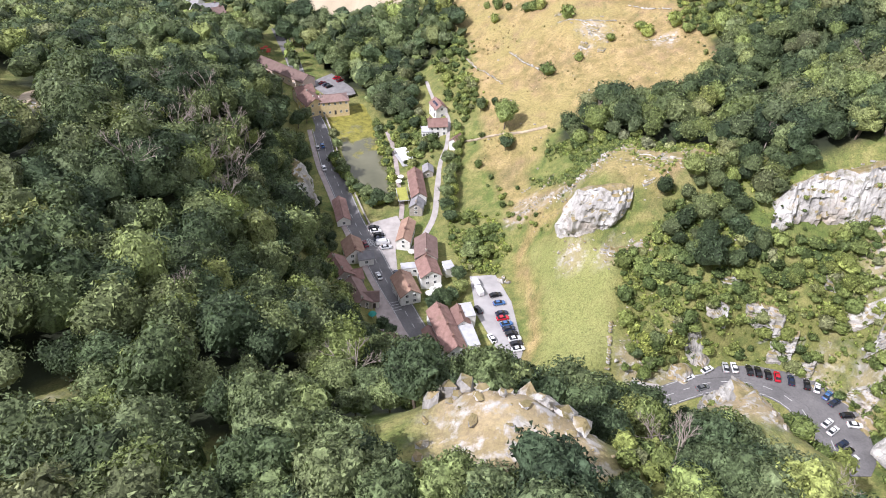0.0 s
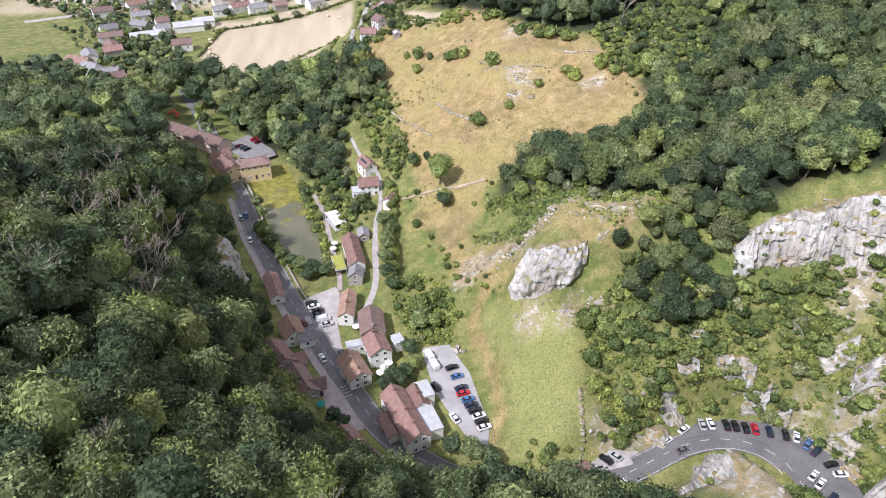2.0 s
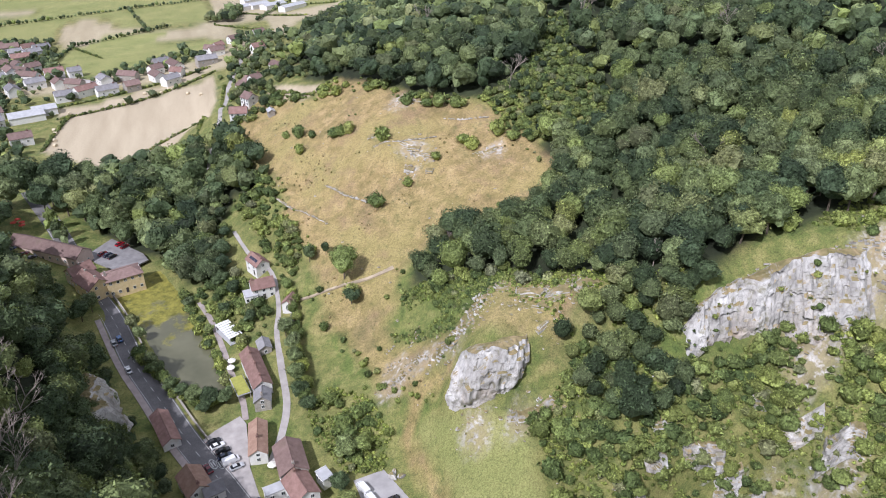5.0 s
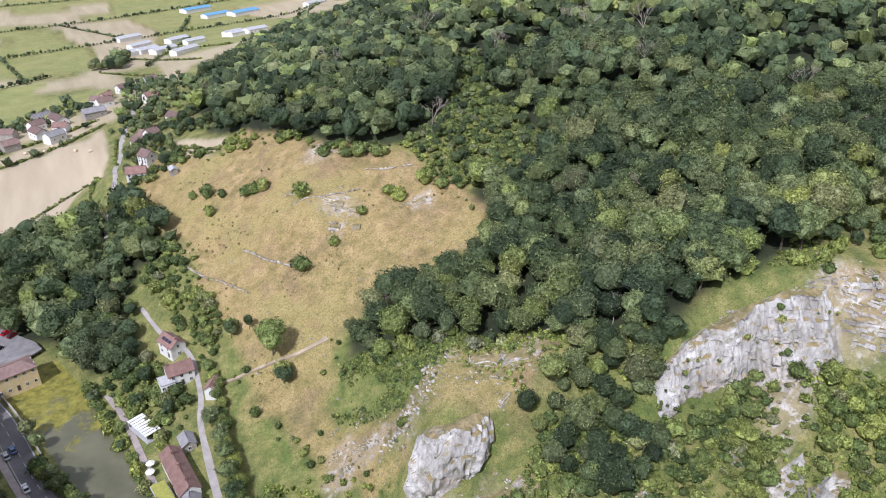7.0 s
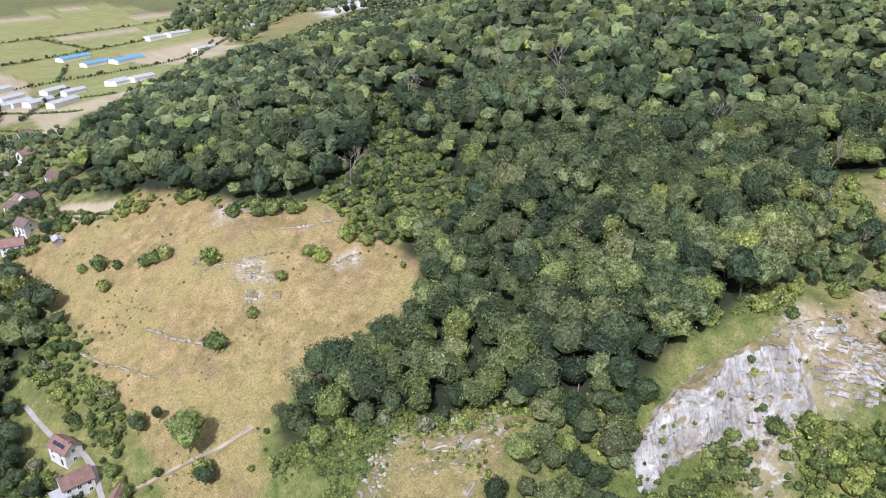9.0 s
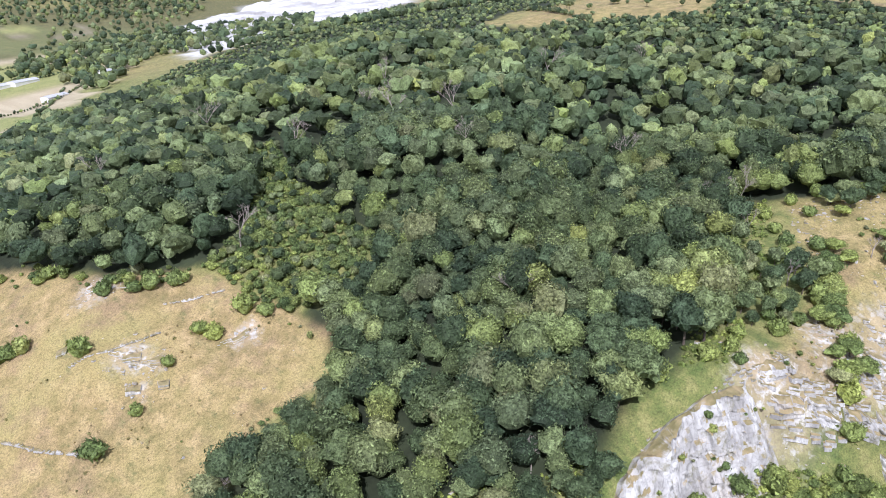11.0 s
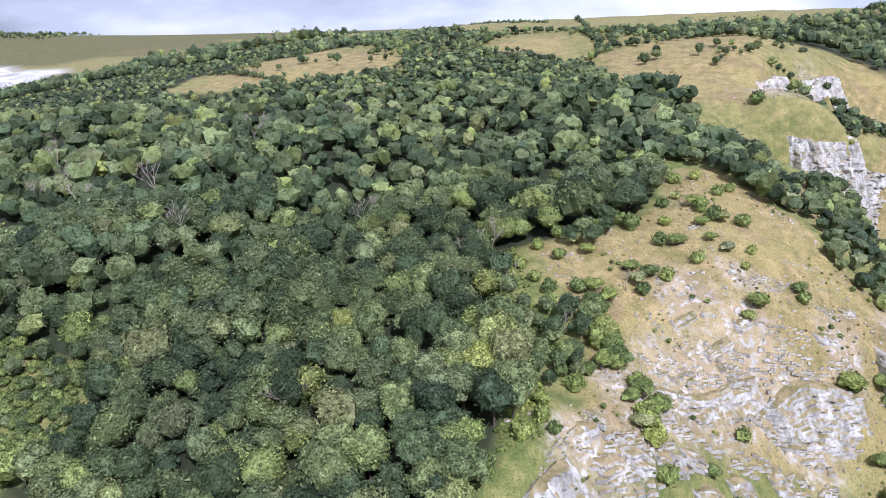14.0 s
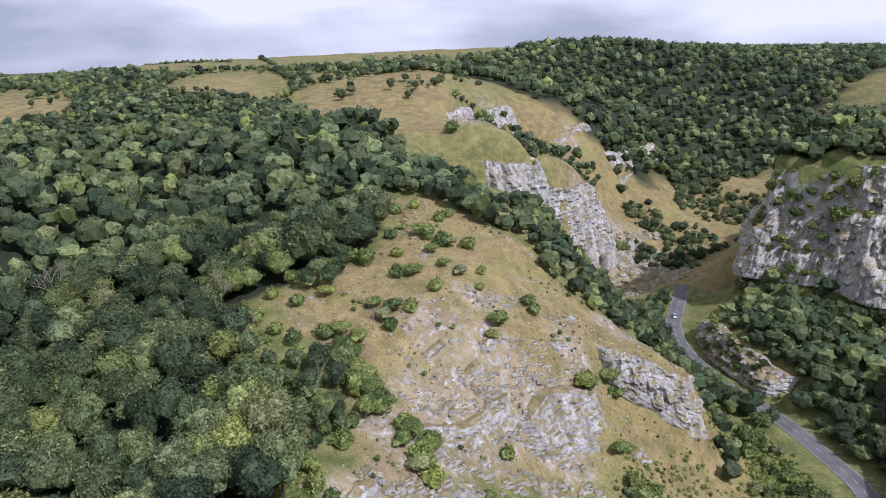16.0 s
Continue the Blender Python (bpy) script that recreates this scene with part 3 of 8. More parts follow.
class Solid:
    """Gathers boxes and prisms into one mesh."""

    def __init__(self):
        self.v, self.f = [], []

    def add(self, verts, faces):
        n = len(self.v)
        self.v += [tuple(v) for v in verts]
        self.f += [tuple(i + n for i in f) for f in faces]
        return self

    def box(self, x0, y0, z0, x1, y1, z1, bevel=0.0):
        b = bevel
        if b <= 0:
            v = [(x, y, z) for z in (z0, z1) for x, y in ((x0, y0), (x1, y0), (x1, y1), (x0, y1))]
            return self.add(v, [(3, 2, 1, 0), (4, 5, 6, 7), (0, 1, 5, 4), (1, 2, 6, 5), (2, 3, 7, 6), (3, 0, 4, 7)])
        v = [(x, y, z0) for x, y in ((x0, y0), (x1, y0), (x1, y1), (x0, y1))]
        v += [(x, y, z1 - b) for x, y in ((x0, y0), (x1, y0), (x1, y1), (x0, y1))]
        v += [(x, y, z1) for x, y in ((x0 + b, y0 + b), (x1 - b, y0 + b), (x1 - b, y1 - b), (x0 + b, y1 - b))]
        f = [(3, 2, 1, 0), (8, 9, 10, 11)]
        for i in range(4):
            j = (i + 1) % 4
            f += [(i, j, 4 + j, 4 + i), (4 + i, 4 + j, 8 + j, 8 + i)]
        return self.add(v, f)

    def tube(self, a, b, ra, rb, sides=6):
        a, b = Vector(a), Vector(b)
        d = (b - a).normalized()
        u = d.cross((0, 0, 1)) if abs(d.z) < 0.9 else d.cross((1, 0, 0))
        u.normalize()
        w = d.cross(u)
        ring = [(math.cos(2 * math.pi * i / sides), math.sin(2 * math.pi * i / sides)) for i in range(sides)]
        v = [a + (u * c + w * s) * ra for c, s in ring] + [b + (u * c + w * s) * rb for c, s in ring]
        f = [(i, (i + 1) % sides, sides + (i + 1) % sides, sides + i) for i in range(sides)]
        return self.add(v, f + [tuple(range(sides - 1, -1, -1)), tuple(range(sides, 2 * sides))])

    def mesh(self, name, material, smooth=False):
        return mesh_of(name, self.v, self.f, material, smooth)


WOOD_RIMS = [
    # the long slope above the pasture and the cliffs
    [(59, 398), (79, 350), (106, 332), (112, 302), (116, 277), (101, 259), (86, 263), (66, 259), (50, 256), (46, 248), (58, 232), (70, 224), (80, 209), (88, 196),
     (96, 186), (112, 177), (128, 182), (146, 176), (164, 177), (184, 182), (204, 191), (232, 208), (238, 180), (246, 164), (268, 152), (298, 158), (310, 150),
     (330, 143), (370, 139), (404, 139), (418, 153), (430, 181), (520, 207), (512, 258), (545, 228), (540, 285), (500, 330), (455, 322), (425, 395), (400, 420), (395, 450), (420, 470), (485, 485),
     (600, 440), (640, 560), (560, 800)] + [(380, 860), (230, 790), (130, 690), (66, 600), (60, 540), (50, 500), (48, 470), (56, 440), (44, 420)],
    # the gully west of the big cliff and the slope under it
    [(69, 185), (71, 173), (78, 163), (90, 157), (95, 163), (97, 172), (110, 177), (98, 190), (92, 200), (86, 192), (78, 187)]] + [
    # the hill across the road
    [(-60, 264), (-54, 228), (-50, 205), (-42, 182), (-36, 160), (-26, 138), (-8, 121), (14, 110), (34, 104), (42, 96), (44, 84), (28, 66), (14, 60), (2, 58),
     (-14, 56), (-30, 52), (-40, 48), (-52, 66), (-60, 50), (-110, 40), (-170, 100), (-200, 300), (-200, 420), (-135, 420), (-116, 372), (-104, 344), (-86, 316), (-72, 300)],
    # the brow under the flight's start
    [(-60, 50), (-34, 50), (-14, 54), (-8, 44), (0, 38), (20, 38), (30, 52), (44, 66), (60, 72), (74, 68), (82, 58), (60, 38), (0, 22), (-60, 26)]] + [
    # trees between the hotel and the fields
    [(-34, 330), (-26, 308), (-14, 312), (-10, 335), (0, 350), (10, 372), (0, 392), (-8, 398), (-26, 415), (-40, 424), (-58, 436), (-76, 428), (-72, 392), (-62, 366), (-50, 346)],
]
# beside the pond's head and along the hill lane
WOOD_RIMS += [[(-38, 338), (-28, 312), (-16, 297), (-9, 300), (-8, 315), (-7, 330), (-9, 352), (-30, 352)], [(-3, 352), (6, 346), (14, 350), (8, 376), (-1, 392), (-6, 390), (-5, 370)]]
THICKET_RIM = [(179, 392), (163, 357), (155, 325), (154, 302), (144, 283), (130, 279), (119, 289), (107, 297), (108, 318), (106, 332), (122, 336), (146, 356), (165, 392)]
FAR_RIMS = [
    [(640, 90), (720, 160), (820, 100), (1000, -60), (1150, -160), (1500, -450), (2100, -800), (1700, -1300), (1000, -700), (760, -360), (620, -220), (560, -60), (600, 20)],
    [(640, 560), (620, 430), (690, 340), (740, 360), (760, 460), (700, 700)],
    [(560, 800), (640, 560), (760, 760), (700, 1000), (460, 980)],
    [(206, -12), (262, -10), (285, -4), (330, -14), (355, -32), (335, -26), (296, -62), (250, -60), (200, -40)],
    [(350, -48), (312, -84), (286, -108), (340, -170), (440, -150), (402, -95)]] + [
    # the brink of the shaded cliff
    [(344, -41), (325, -58), (305, -79), (279, -101), (292, -124), (326, -98), (352, -70), (384, -78), (386, -66), (352, -42)],
    [(565, 165), (548, 122), (572, 92), (640, 64), (700, 125), (720, 180), (690, 260), (680, 330), (655, 322), (668, 236)],
    [(540, 300), (590, 300), (640, 316), (690, 330), (620, 420), (610, 400), (520, 345)],
    [(300, 134), (318, 120), (302, 108), (284, 108), (272, 112), (286, 122)],
    [(310, 150), (330, 158), (372, 140), (366, 118), (330, 112), (318, 120), (302, 134)],
]
# woods whose ground colour carries the shade beneath the trees
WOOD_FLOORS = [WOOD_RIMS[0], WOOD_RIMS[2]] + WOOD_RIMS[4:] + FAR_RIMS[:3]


# ---- the ground, one sheet to the horizon ----
PASTURE_RIM = [(59, 396), (79, 348), (106, 330), (110, 302), (114, 277), (101, 262), (86, 266), (65, 262), (49, 260), (43, 250), (55, 229), (66, 222), (50, 208),
               (40, 200), (30, 215), (26, 235), (20, 255), (18, 285), (22, 305), (16, 325), (18, 350), (4, 378), (2, 392), (6, 420), (28, 418), (44, 392)]
LAWN_RIM = [(28, 198), (35, 199), (41, 192), (47, 186), (57, 176), (55, 157), (54, 147), (51, 138), (40, 139), (31, 148), (31, 175)]
SPUR_RIM = [(152, 165), (168, 163), (190, 165), (208, 176), (232, 188), (243, 174), (244, 158), (270, 148), (303, 154), (296, 132), (280, 114), (258, 98),
            (248, 82), (232, 62), (216, 66), (200, 90), (190, 110), (180, 135), (160, 152)]
BASTION_RIM = [(47, 200), (56, 188), (70, 185), (86, 194), (82, 210), (70, 220), (58, 214)]
FIELD_RIMS = {"crop": [[(-92, 510), (-85, 540), (5, 580), (2, 512), (-8, 470), (-28, 425), (-58, 437), (-96, 480)], [(-96, 558), (-73, 562), (-40, 583), (2, 604), (7, 596), (-40, 565), (-92, 537)], [(-38, 426), (-26, 420), (-6, 405), (-12, 398), (-28, 408)],
                       [(30, 430), (53, 400), (40, 396), (24, 420)]],
              "mead": [[(-110, 690), (-71, 790), (-25, 770), (-60, 680)], [(-230, 700), (-160, 660), (-130, 760), (-220, 800)]]}
DRY_RIMS = [[(200, 92), (216, 66), (232, 60), (252, 62), (262, 46), (232, 34), (206, 42), (190, 70), (188, 95)], [(62, 98), (84, 98), (92, 108), (91, 126), (80, 128), (64, 114)], [(431, 393), (411, 425), (480, 478), (585, 430), (500, 337), (459, 327)], [(517, 261), (592, 285), (632, 237), (548, 226)],
            [(417, 168), (535, 200), (612, 91), (560, 84), (531, 103), (470, 96), (430, 90), (410, 120)], [(1448, 1220), (1728, 1057), (2327, 1046), (2400, 1400), (1500, 1500)],
            [(402, 447), (413, 423), (425, 440), (412, 462)], [(300, 118), (345, 80), (330, 70), (270, 95)], [(500, 60), (560, 55), (620, 20), (560, 0), (500, 40)]] + [
            [(400, 60), (470, 30), (640, 20), (760, -150), (720, -330), (450, -140), (400, -90), (380, -20), (420, 30)], [(1, 46), (8, 43), (15, 46), (16, 54), (8, 58), (1, 55)],
            [(46, 470), (60, 500), (50, 530), (36, 520), (34, 480)]]
QUARRY_RIM = [(470, 990), (1160, 1290), (1360, 1840), (720, 1510)]
BRACKEN_RIM = [(37, 240), (46, 247), (58, 243), (66, 234), (76, 227), (70, 218), (60, 215), (50, 214), (43, 222), (37, 232)]
BARE_SPOTS = [(70, 312, 8), (75, 306, 4), (66, 300, 4), (98, 296, 3), (75, 345, 6), (55, 208, 5), (61, 212, 4), (66, 215, 3), (34, 222, 3), (39, 215, 4), (31, 214, 4), (74, 203, 4), (82, 201, 4), (190, 140, 17), (176, 150, 15), (204, 128, 14), (215, 140, 12), (200, 108, 12), (228, 128, 8),
              (8, 50, 11), (-120, 190, 9), (-52, 58, 7), (-22, 45, 6), (62, 150, 7), (71, 143, 5), (57, 178, 5), (45, 184, 5), (50, 208, 5), (74, 106, 17), (84, 114, 13), (80, 121, 9), (113, 143, 6), (122, 134, 6), (60, 146, 8), (150, 160, 12), (222, 100, 10),
              (430, 100, 14), (520, 64, 14), (445, 10, 26), (470, -10, 22), (450, -32, 22), (410, 4, 14), (600, -60, 14), (560, 0, 12)] + [(240, 76, 10), (130, 158, 8), (112, 140, 6), (48, 205, 9), (42, 212, 6)]


def build_ground():
    def lines(core_low, core_high, step, low, high):
        core = np.arange(core_low, core_high + step, step)
        up, down = [core[-1]], [core[0]]
        s = step
        while up[-1] < high:
            s *= 1.07
            up.append(up[-1] + s)
        s = step
        while down[-1] > low:
            s *= 1.09
            down.append(down[-1] - s)
        return np.r_[np.array(down[:0:-1]), core, np.array(up[1:])]

    xs, ys = lines(-150, 340, 2.4, -5200, 5200), lines(-40, 440, 2.4, -4600, 5200)
    X, Y = np.meshgrid(xs, ys)
    Z = land(X, Y)
    me = mesh_of("ground", np.stack([X, Y, Z], -1).reshape(-1, 3), grid_faces(len(ys), len(xs)), MAT_GROUND, True)
    wob = 4 * ripple(X, Y, 13, 5) + 2 * ripple(X, Y, 5, 6)
    dry = np.full(X.shape, 0.22) + 0.3 * ease(X, 360, 420)
    for rim, amount, soft in [(PASTURE_RIM, 0.95, 6), (LAWN_RIM, 0.3, 3), (SPUR_RIM, 0.8, 6), (BASTION_RIM, 0.72, 5)] + [(r, 0.8, 8) for r in DRY_RIMS]:
        dry = np.maximum(dry, amount * (1 - ease(rim_distance(X, Y, rim) + wob * (0.4 if soft == 3 else 1), -soft * 0.3, soft)))
    dry = dry - 0.18 * (1 - ease(Y, 225, 318)) * (X < 75) * (rim_distance(X, Y, PASTURE_RIM) < 4)
    dry = dry - 0.75 * (1 - ease(rim_distance(X, Y, BRACKEN_RIM) + wob * 0.5, -4, 3))
    track, _ = line_distance(X, Y, [(26, 148), (32, 158), (33, 176), (30, 196), (36, 204), (44, 200)])
    dry = np.maximum(dry, 0.85 * (1 - ease(track, 0.8, 3.2)))
    far_land = np.hypot(X, Y) > 650
    dry = np.where(far_land, np.maximum(dry, 0.3 + 0.4 * ripple(X, Y, 140, 7)), dry)
    bare = np.zeros(X.shape)
    for bx, by, br in BARE_SPOTS:
        bare = np.maximum(bare, 1 - ease(np.hypot(X - bx, Y - by) + wob, br * 0.45, br * 1.1))
    crop, mead = np.zeros(X.shape), np.zeros(X.shape)
    for rim in FIELD_RIMS["crop"]:
        crop = np.maximum(crop, 1 - ease(rim_distance(X, Y, rim), -1, 2))
    for rim in FIELD_RIMS["mead"]:
        mead = np.maximum(mead, 1 - ease(rim_distance(X, Y, rim), -1, 3))
    mead = np.maximum(mead, 0.8 * (1 - ease(rim_distance(X, Y, LAWN_RIM) + wob * 0.4, -2, 2)) * ease(track, 1.5, 4.5))
    plainland = (Y > 600) & (Z < 12)
    patch = ripple(X, Y, 75, 11)
    crop = np.where(plainland, np.maximum(crop, ease(patch, 0.2, 0.25) * 0.8), crop)
    mead = np.where(plainland, np.maximum(mead, 0.85 * ease(-patch, -0.15, -0.1)), mead)
    dug = 1 - ease(rim_distance(X, Y, QUARRY_RIM) + 25 * ripple(X, Y, 60, 8), -10, 20)
    # mask of the painted wood shade; wooded far hills take half of it
    shaded_copse = ((np.hypot(X, Y) > 1500) & (ripple(X, Y, 210, 15) > -0.6)) * 0.5
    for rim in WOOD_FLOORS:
        shaded_copse = np.maximum(shaded_copse, 1 - ease(rim_distance(X, Y, rim) + wob * 0.5, -4, 1))
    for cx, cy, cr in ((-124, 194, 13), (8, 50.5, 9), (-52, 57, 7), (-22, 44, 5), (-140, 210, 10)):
        shaded_copse = shaded_copse * ease(np.hypot(X - cx, Y - cy) + wob * 0.3, cr * 0.7, cr * 1.1)
    shaded_copse = np.where(inside(X, Y, THICKET_RIM), 0.0, shaded_copse)
    for key, values in (("shaded_copse", shaded_copse), ("dry", dry), ("bare", bare), ("crop", crop), ("mead", mead), ("dug", dug)):
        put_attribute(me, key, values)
    tagged(new("ground", me), "hilly limestone ground with dry grass, turf and bare rock", "ground", kind="structure")


def ribbon(line, width, lift, name, material, thick=0.25):
    """A flat strip draped along a line, with sides."""
    p = np.asarray(line, float)[:, :2]
    d = np.gradient(p, axis=0)
    d /= np.linalg.norm(d, axis=1, keepdims=True)
    side = np.stack([-d[:, 1], d[:, 0]], 1)
    w = np.broadcast_to(np.asarray(width, float), (len(p),))[:, None] / 2
    z = land(p[:, 0], p[:, 1]) + lift
    rows = []
    for k, drop in ((-1, thick), (-1, 0), (0, 0), (1, 0), (1, thick)):
        q = p + side * w * k
        rows.append(np.c_[q, z - drop])
    return mesh_of(name, np.stack(rows, 1).reshape(-1, 3), grid_faces(len(p), 5), material)


def drape(rim, lift, name, material, step=2.0, thick=0.3, level=None):
    """A flat patch with a rim, laid on the ground."""
    bm = bmesh.new()
    verts = []
    for x, y in resample(list(rim) + [rim[0]], step)[:-1, :2]:
        verts.append(bm.verts.new((x, y, (land(x, y)[0] if level is None else level) + lift)))
    f = bm.faces.new(verts)
    if f.normal.z < 0:
        f.normal_flip()
    got = bmesh.ops.extrude_face_region(bm, geom=[f])
    for v in got["geom"]:
        if isinstance(v, bmesh.types.BMVert):
            v.co.z -= thick
    bmesh.ops.recalc_face_normals(bm, faces=bm.faces)
    me = bpy.data.meshes.new(name)
    bm.to_mesh(me)
    bm.free()
    me.materials.append(material)
    return me


build_ground()
ROAD_RUN = smooth_line(ROAD_LINE + GORGE_LINE[1:6], 3)
tagged(new("road", ribbon(ROAD_RUN, 7.4, 0.12, "road", MAT_ASPHALT)), "winding two-lane asphalt road through the gorge", "road", kind="structure")
tagged(new("pond", drape([tuple(v) for v in smooth_line(POND_RIM + POND_RIM[:1], 3)[:-1]], 0.0, "pond", MAT_WATER, 2.0, 0.4, 0.0)),
       "shallow murky pond with yellow weed at one end", "pond", kind="structure")
tagged(new("car_park", drape(LOT_RIM, 0.14, "car_park", MAT_LOT, 3, 0.3, 1.62)), "pale gravel car park beside the lawn", "car park", kind="structure")
# ---- trees ----
def ico(level):
    bm = bmesh.new()
    bmesh.ops.create_icosphere(bm, subdivisions=level, radius=1)
    v = np.array([x.co[:] for x in bm.verts])
    f = np.array([[x.index for x in t.verts] for t in bm.faces])
    bm.free()
    return v, f


ICO = {1: ico(1), 2: ico(2), 3: ico(3)}


def crown_arrays(seed, width, height, tufts, tuft, core_level, lobes=9, shape="round"):
    """A crown of lobes: a lumpy inside and many leafy tufts that stand out of it. Base at z = 0."""
    rng = np.random.default_rng(seed)
    mid = []
    for i in range(lobes):
        a = rng.uniform(0, 2 * np.pi)
        if shape == "cone":
            k = (i + 0.5) / lobes
            rr, zz, size = width * 0.30 * (1 - k), height * (0.1 + 0.8 * k), width * 0.42 * (1.05 - k)
        else:
            rr = width * rng.uniform(0.10, 0.38)
            zz = height * (0.34 + 0.42 * rng.random() * (1 - rr / width))
            size = width * rng.uniform(0.12, 0.24)
        mid.append((rr * np.cos(a), rr * np.sin(a), zz, size))
    mid.append((0, 0, height * 0.42, width * (0.36 if shape != "cone" else 0.2)))
    mid = np.array(mid)
    squash = min(1.25, height / width * 0.95)

    def shell(d):
        """Reach of the crown from its middle in the directions d."""
        c = mid[:, :3] - (0, 0, height * 0.45)
        b = d @ c.T
        disc = b * b - (c * c).sum(1) + mid[:, 3] ** 2
        t = np.where(disc > 0, b + np.sqrt(np.maximum(disc, 0)), 0)
        return np.maximum(t.max(1), 0.18 * width)

    v, f = ICO[core_level]
    d = v / np.linalg.norm(v, axis=1, keepdims=True)
    core = d * (shell(d) * 0.87 * (1 + (0.09 if tufts > 40 else 0.14) * rng.standard_normal(len(d))))[:, None] + (0, 0, height * 0.45)
    core[:, 2] = np.maximum(core[:, 2], height * 0.12)
    dirs = rng.standard_normal((tufts, 3))
    dirs[:, 2] = np.where(dirs[:, 2] < -0.3, -dirs[:, 2], dirs[:, 2])
    dirs /= np.linalg.norm(dirs, axis=1, keepdims=True)
    at = dirs * (shell(dirs) * rng.uniform(0.82, 1.08, tufts))[:, None] + (0, 0, height * 0.45)
    # tufts lie over the lobe they grow on
    lobe = mid[np.argmin(((at[:, None, :] - mid[None, :, :3]) ** 2).sum(2) - mid[None, :, 3] ** 2, axis=1), :3]
    away = at - lobe
    away /= np.linalg.norm(away, axis=1, keepdims=True) + 1e-9
    out = away + 0.5 * rng.standard_normal((tufts, 3)) + (0, 0, 0.1)
    out /= np.linalg.norm(out, axis=1, keepdims=True)
    u = np.cross(out, rng.standard_normal((tufts, 3)))
    u /= np.linalg.norm(u, axis=1, keepdims=True)
    w = np.cross(out, u)
    s = (tuft * rng.uniform(0.55, 1.25, tufts))[:, None]
    tri = np.stack([at - u * s * 0.42 - w * s * 0.4, at + u * s * 0.42 - w * s * 0.4 + out * s * 0.1, at + w * s * 1.05 + out * s * 0.1], 1).reshape(-1, 3)
    qi = np.arange(tufts * 3).reshape(-1, 3) + len(core)
    tris = np.concatenate([f, qi])
    return np.concatenate([core, tri]), tris


def trunk_arrays(seed, height, radius, sides=5):
    rng = np.random.default_rng(seed + 77)
    s = Solid()
    lean = rng.uniform(-0.06, 0.06, 2) * height
    top = (lean[0], lean[1], height * 0.55)
    s.tube((0, 0, -0.6), top, radius, radius * 0.55, sides)
    for i in range(4):
        a = rng.uniform(0, 6.28)
        k = rng.uniform(0.5, 0.95)
        base = (top[0] * k, top[1] * k, top[2] * k)
        r = height * rng.uniform(0.18, 0.3)
        s.tube(base, (base[0] + r * math.cos(a), base[1] + r * math.sin(a), base[2] + height * rng.uniform(0.14, 0.26)), radius * 0.4, radius * 0.12, 4)
    return s


CLEARINGS = [(-124, 194, 13), (-116, 181, 10), (-110, 170, 9), (-104, 160, 7), (-82, 354, 13), (-66, 340, 12), (-55, 344, 13), (-92, 364, 9), (-72, 346, 11), (-52, 57, 7), (-22, 44, 5), (8, 50, 9), (-140, 210, 10), (395, 440, 10)]


def scatter(rim, step, seed, jitter=0.45):
    rng = np.random.default_rng(seed)
    r = np.array(rim)
    xs = np.arange(r[:, 0].min(), r[:, 0].max(), step)
    ys = np.arange(r[:, 1].min(), r[:, 1].max(), step * 0.866)
    X, Y = np.meshgrid(xs, ys)
    X = X + (np.arange(len(ys)) % 2)[:, None] * step / 2
    X, Y = X + rng.uniform(-jitter, jitter, X.shape) * step, Y + rng.uniform(-jitter, jitter, X.shape) * step
    ok = inside(X, Y, list(rim))
    return np.stack([X[ok], Y[ok]], 1)


def clear_of(p):
    ok = line_distance(p[:, 0], p[:, 1], ROAD_SMOOTH)[0] > 9
    for cx, cy, cr in CLEARINGS:
        ok &= np.hypot(p[:, 0] - cx, p[:, 1] - cy) > cr
    return p[ok]


def kinds(seed, count, width, height, tufts, tuft, core, lobes=9, shape="round"):
    return [crown_arrays(seed + i, width, height, tufts, tuft, core, lobes, shape) for i in range(count)]


NEAR_KINDS = kinds(100, 8, 8.8, 10.2, 1150, 0.40, 3, 20)
EDGE_KINDS = kinds(150, 7, 8.8, 10.2, 850, 0.43, 2, 18)
MID_KINDS = kinds(200, 9, 8.8, 10.2, 500, 0.52, 2, 18)
GORGE_KINDS = kinds(250, 8, 8.8, 10.0, 170, 0.62, 2, 16)
SLOPE_KINDS = kinds(270, 8, 9.2, 9.4, 18, 0.9, 2, 14)
FAR_KINDS = kinds(300, 8, 9.8, 9.2, 10, 1.1, 1, 9)
BUSH_KINDS = kinds(400, 6, 3.2, 2.6, 110, 0.40, 2, 9)


def growth(x, y):
    """How tall the wood stands here, against the usual."""
    g = 1.0 + 0.22 * ripple(x, y, 30, 61)
    g = g * (1 - 0.6 * ease(x + 0.35 * (y - 200), 395, 470))
    brow = ((x > -64) & (x < 90) & (y < 74)) * 1.0
    g = np.where((x > 70) & (x < 112) & (y > 158) & (y < 190), 0.78 * g, g)
    return np.where(brow > 0, np.where((x < 40) & (y < 70), 0.85, 0.36) * g, np.where(inside(x, y, THICKET_RIM), 0.42, g))


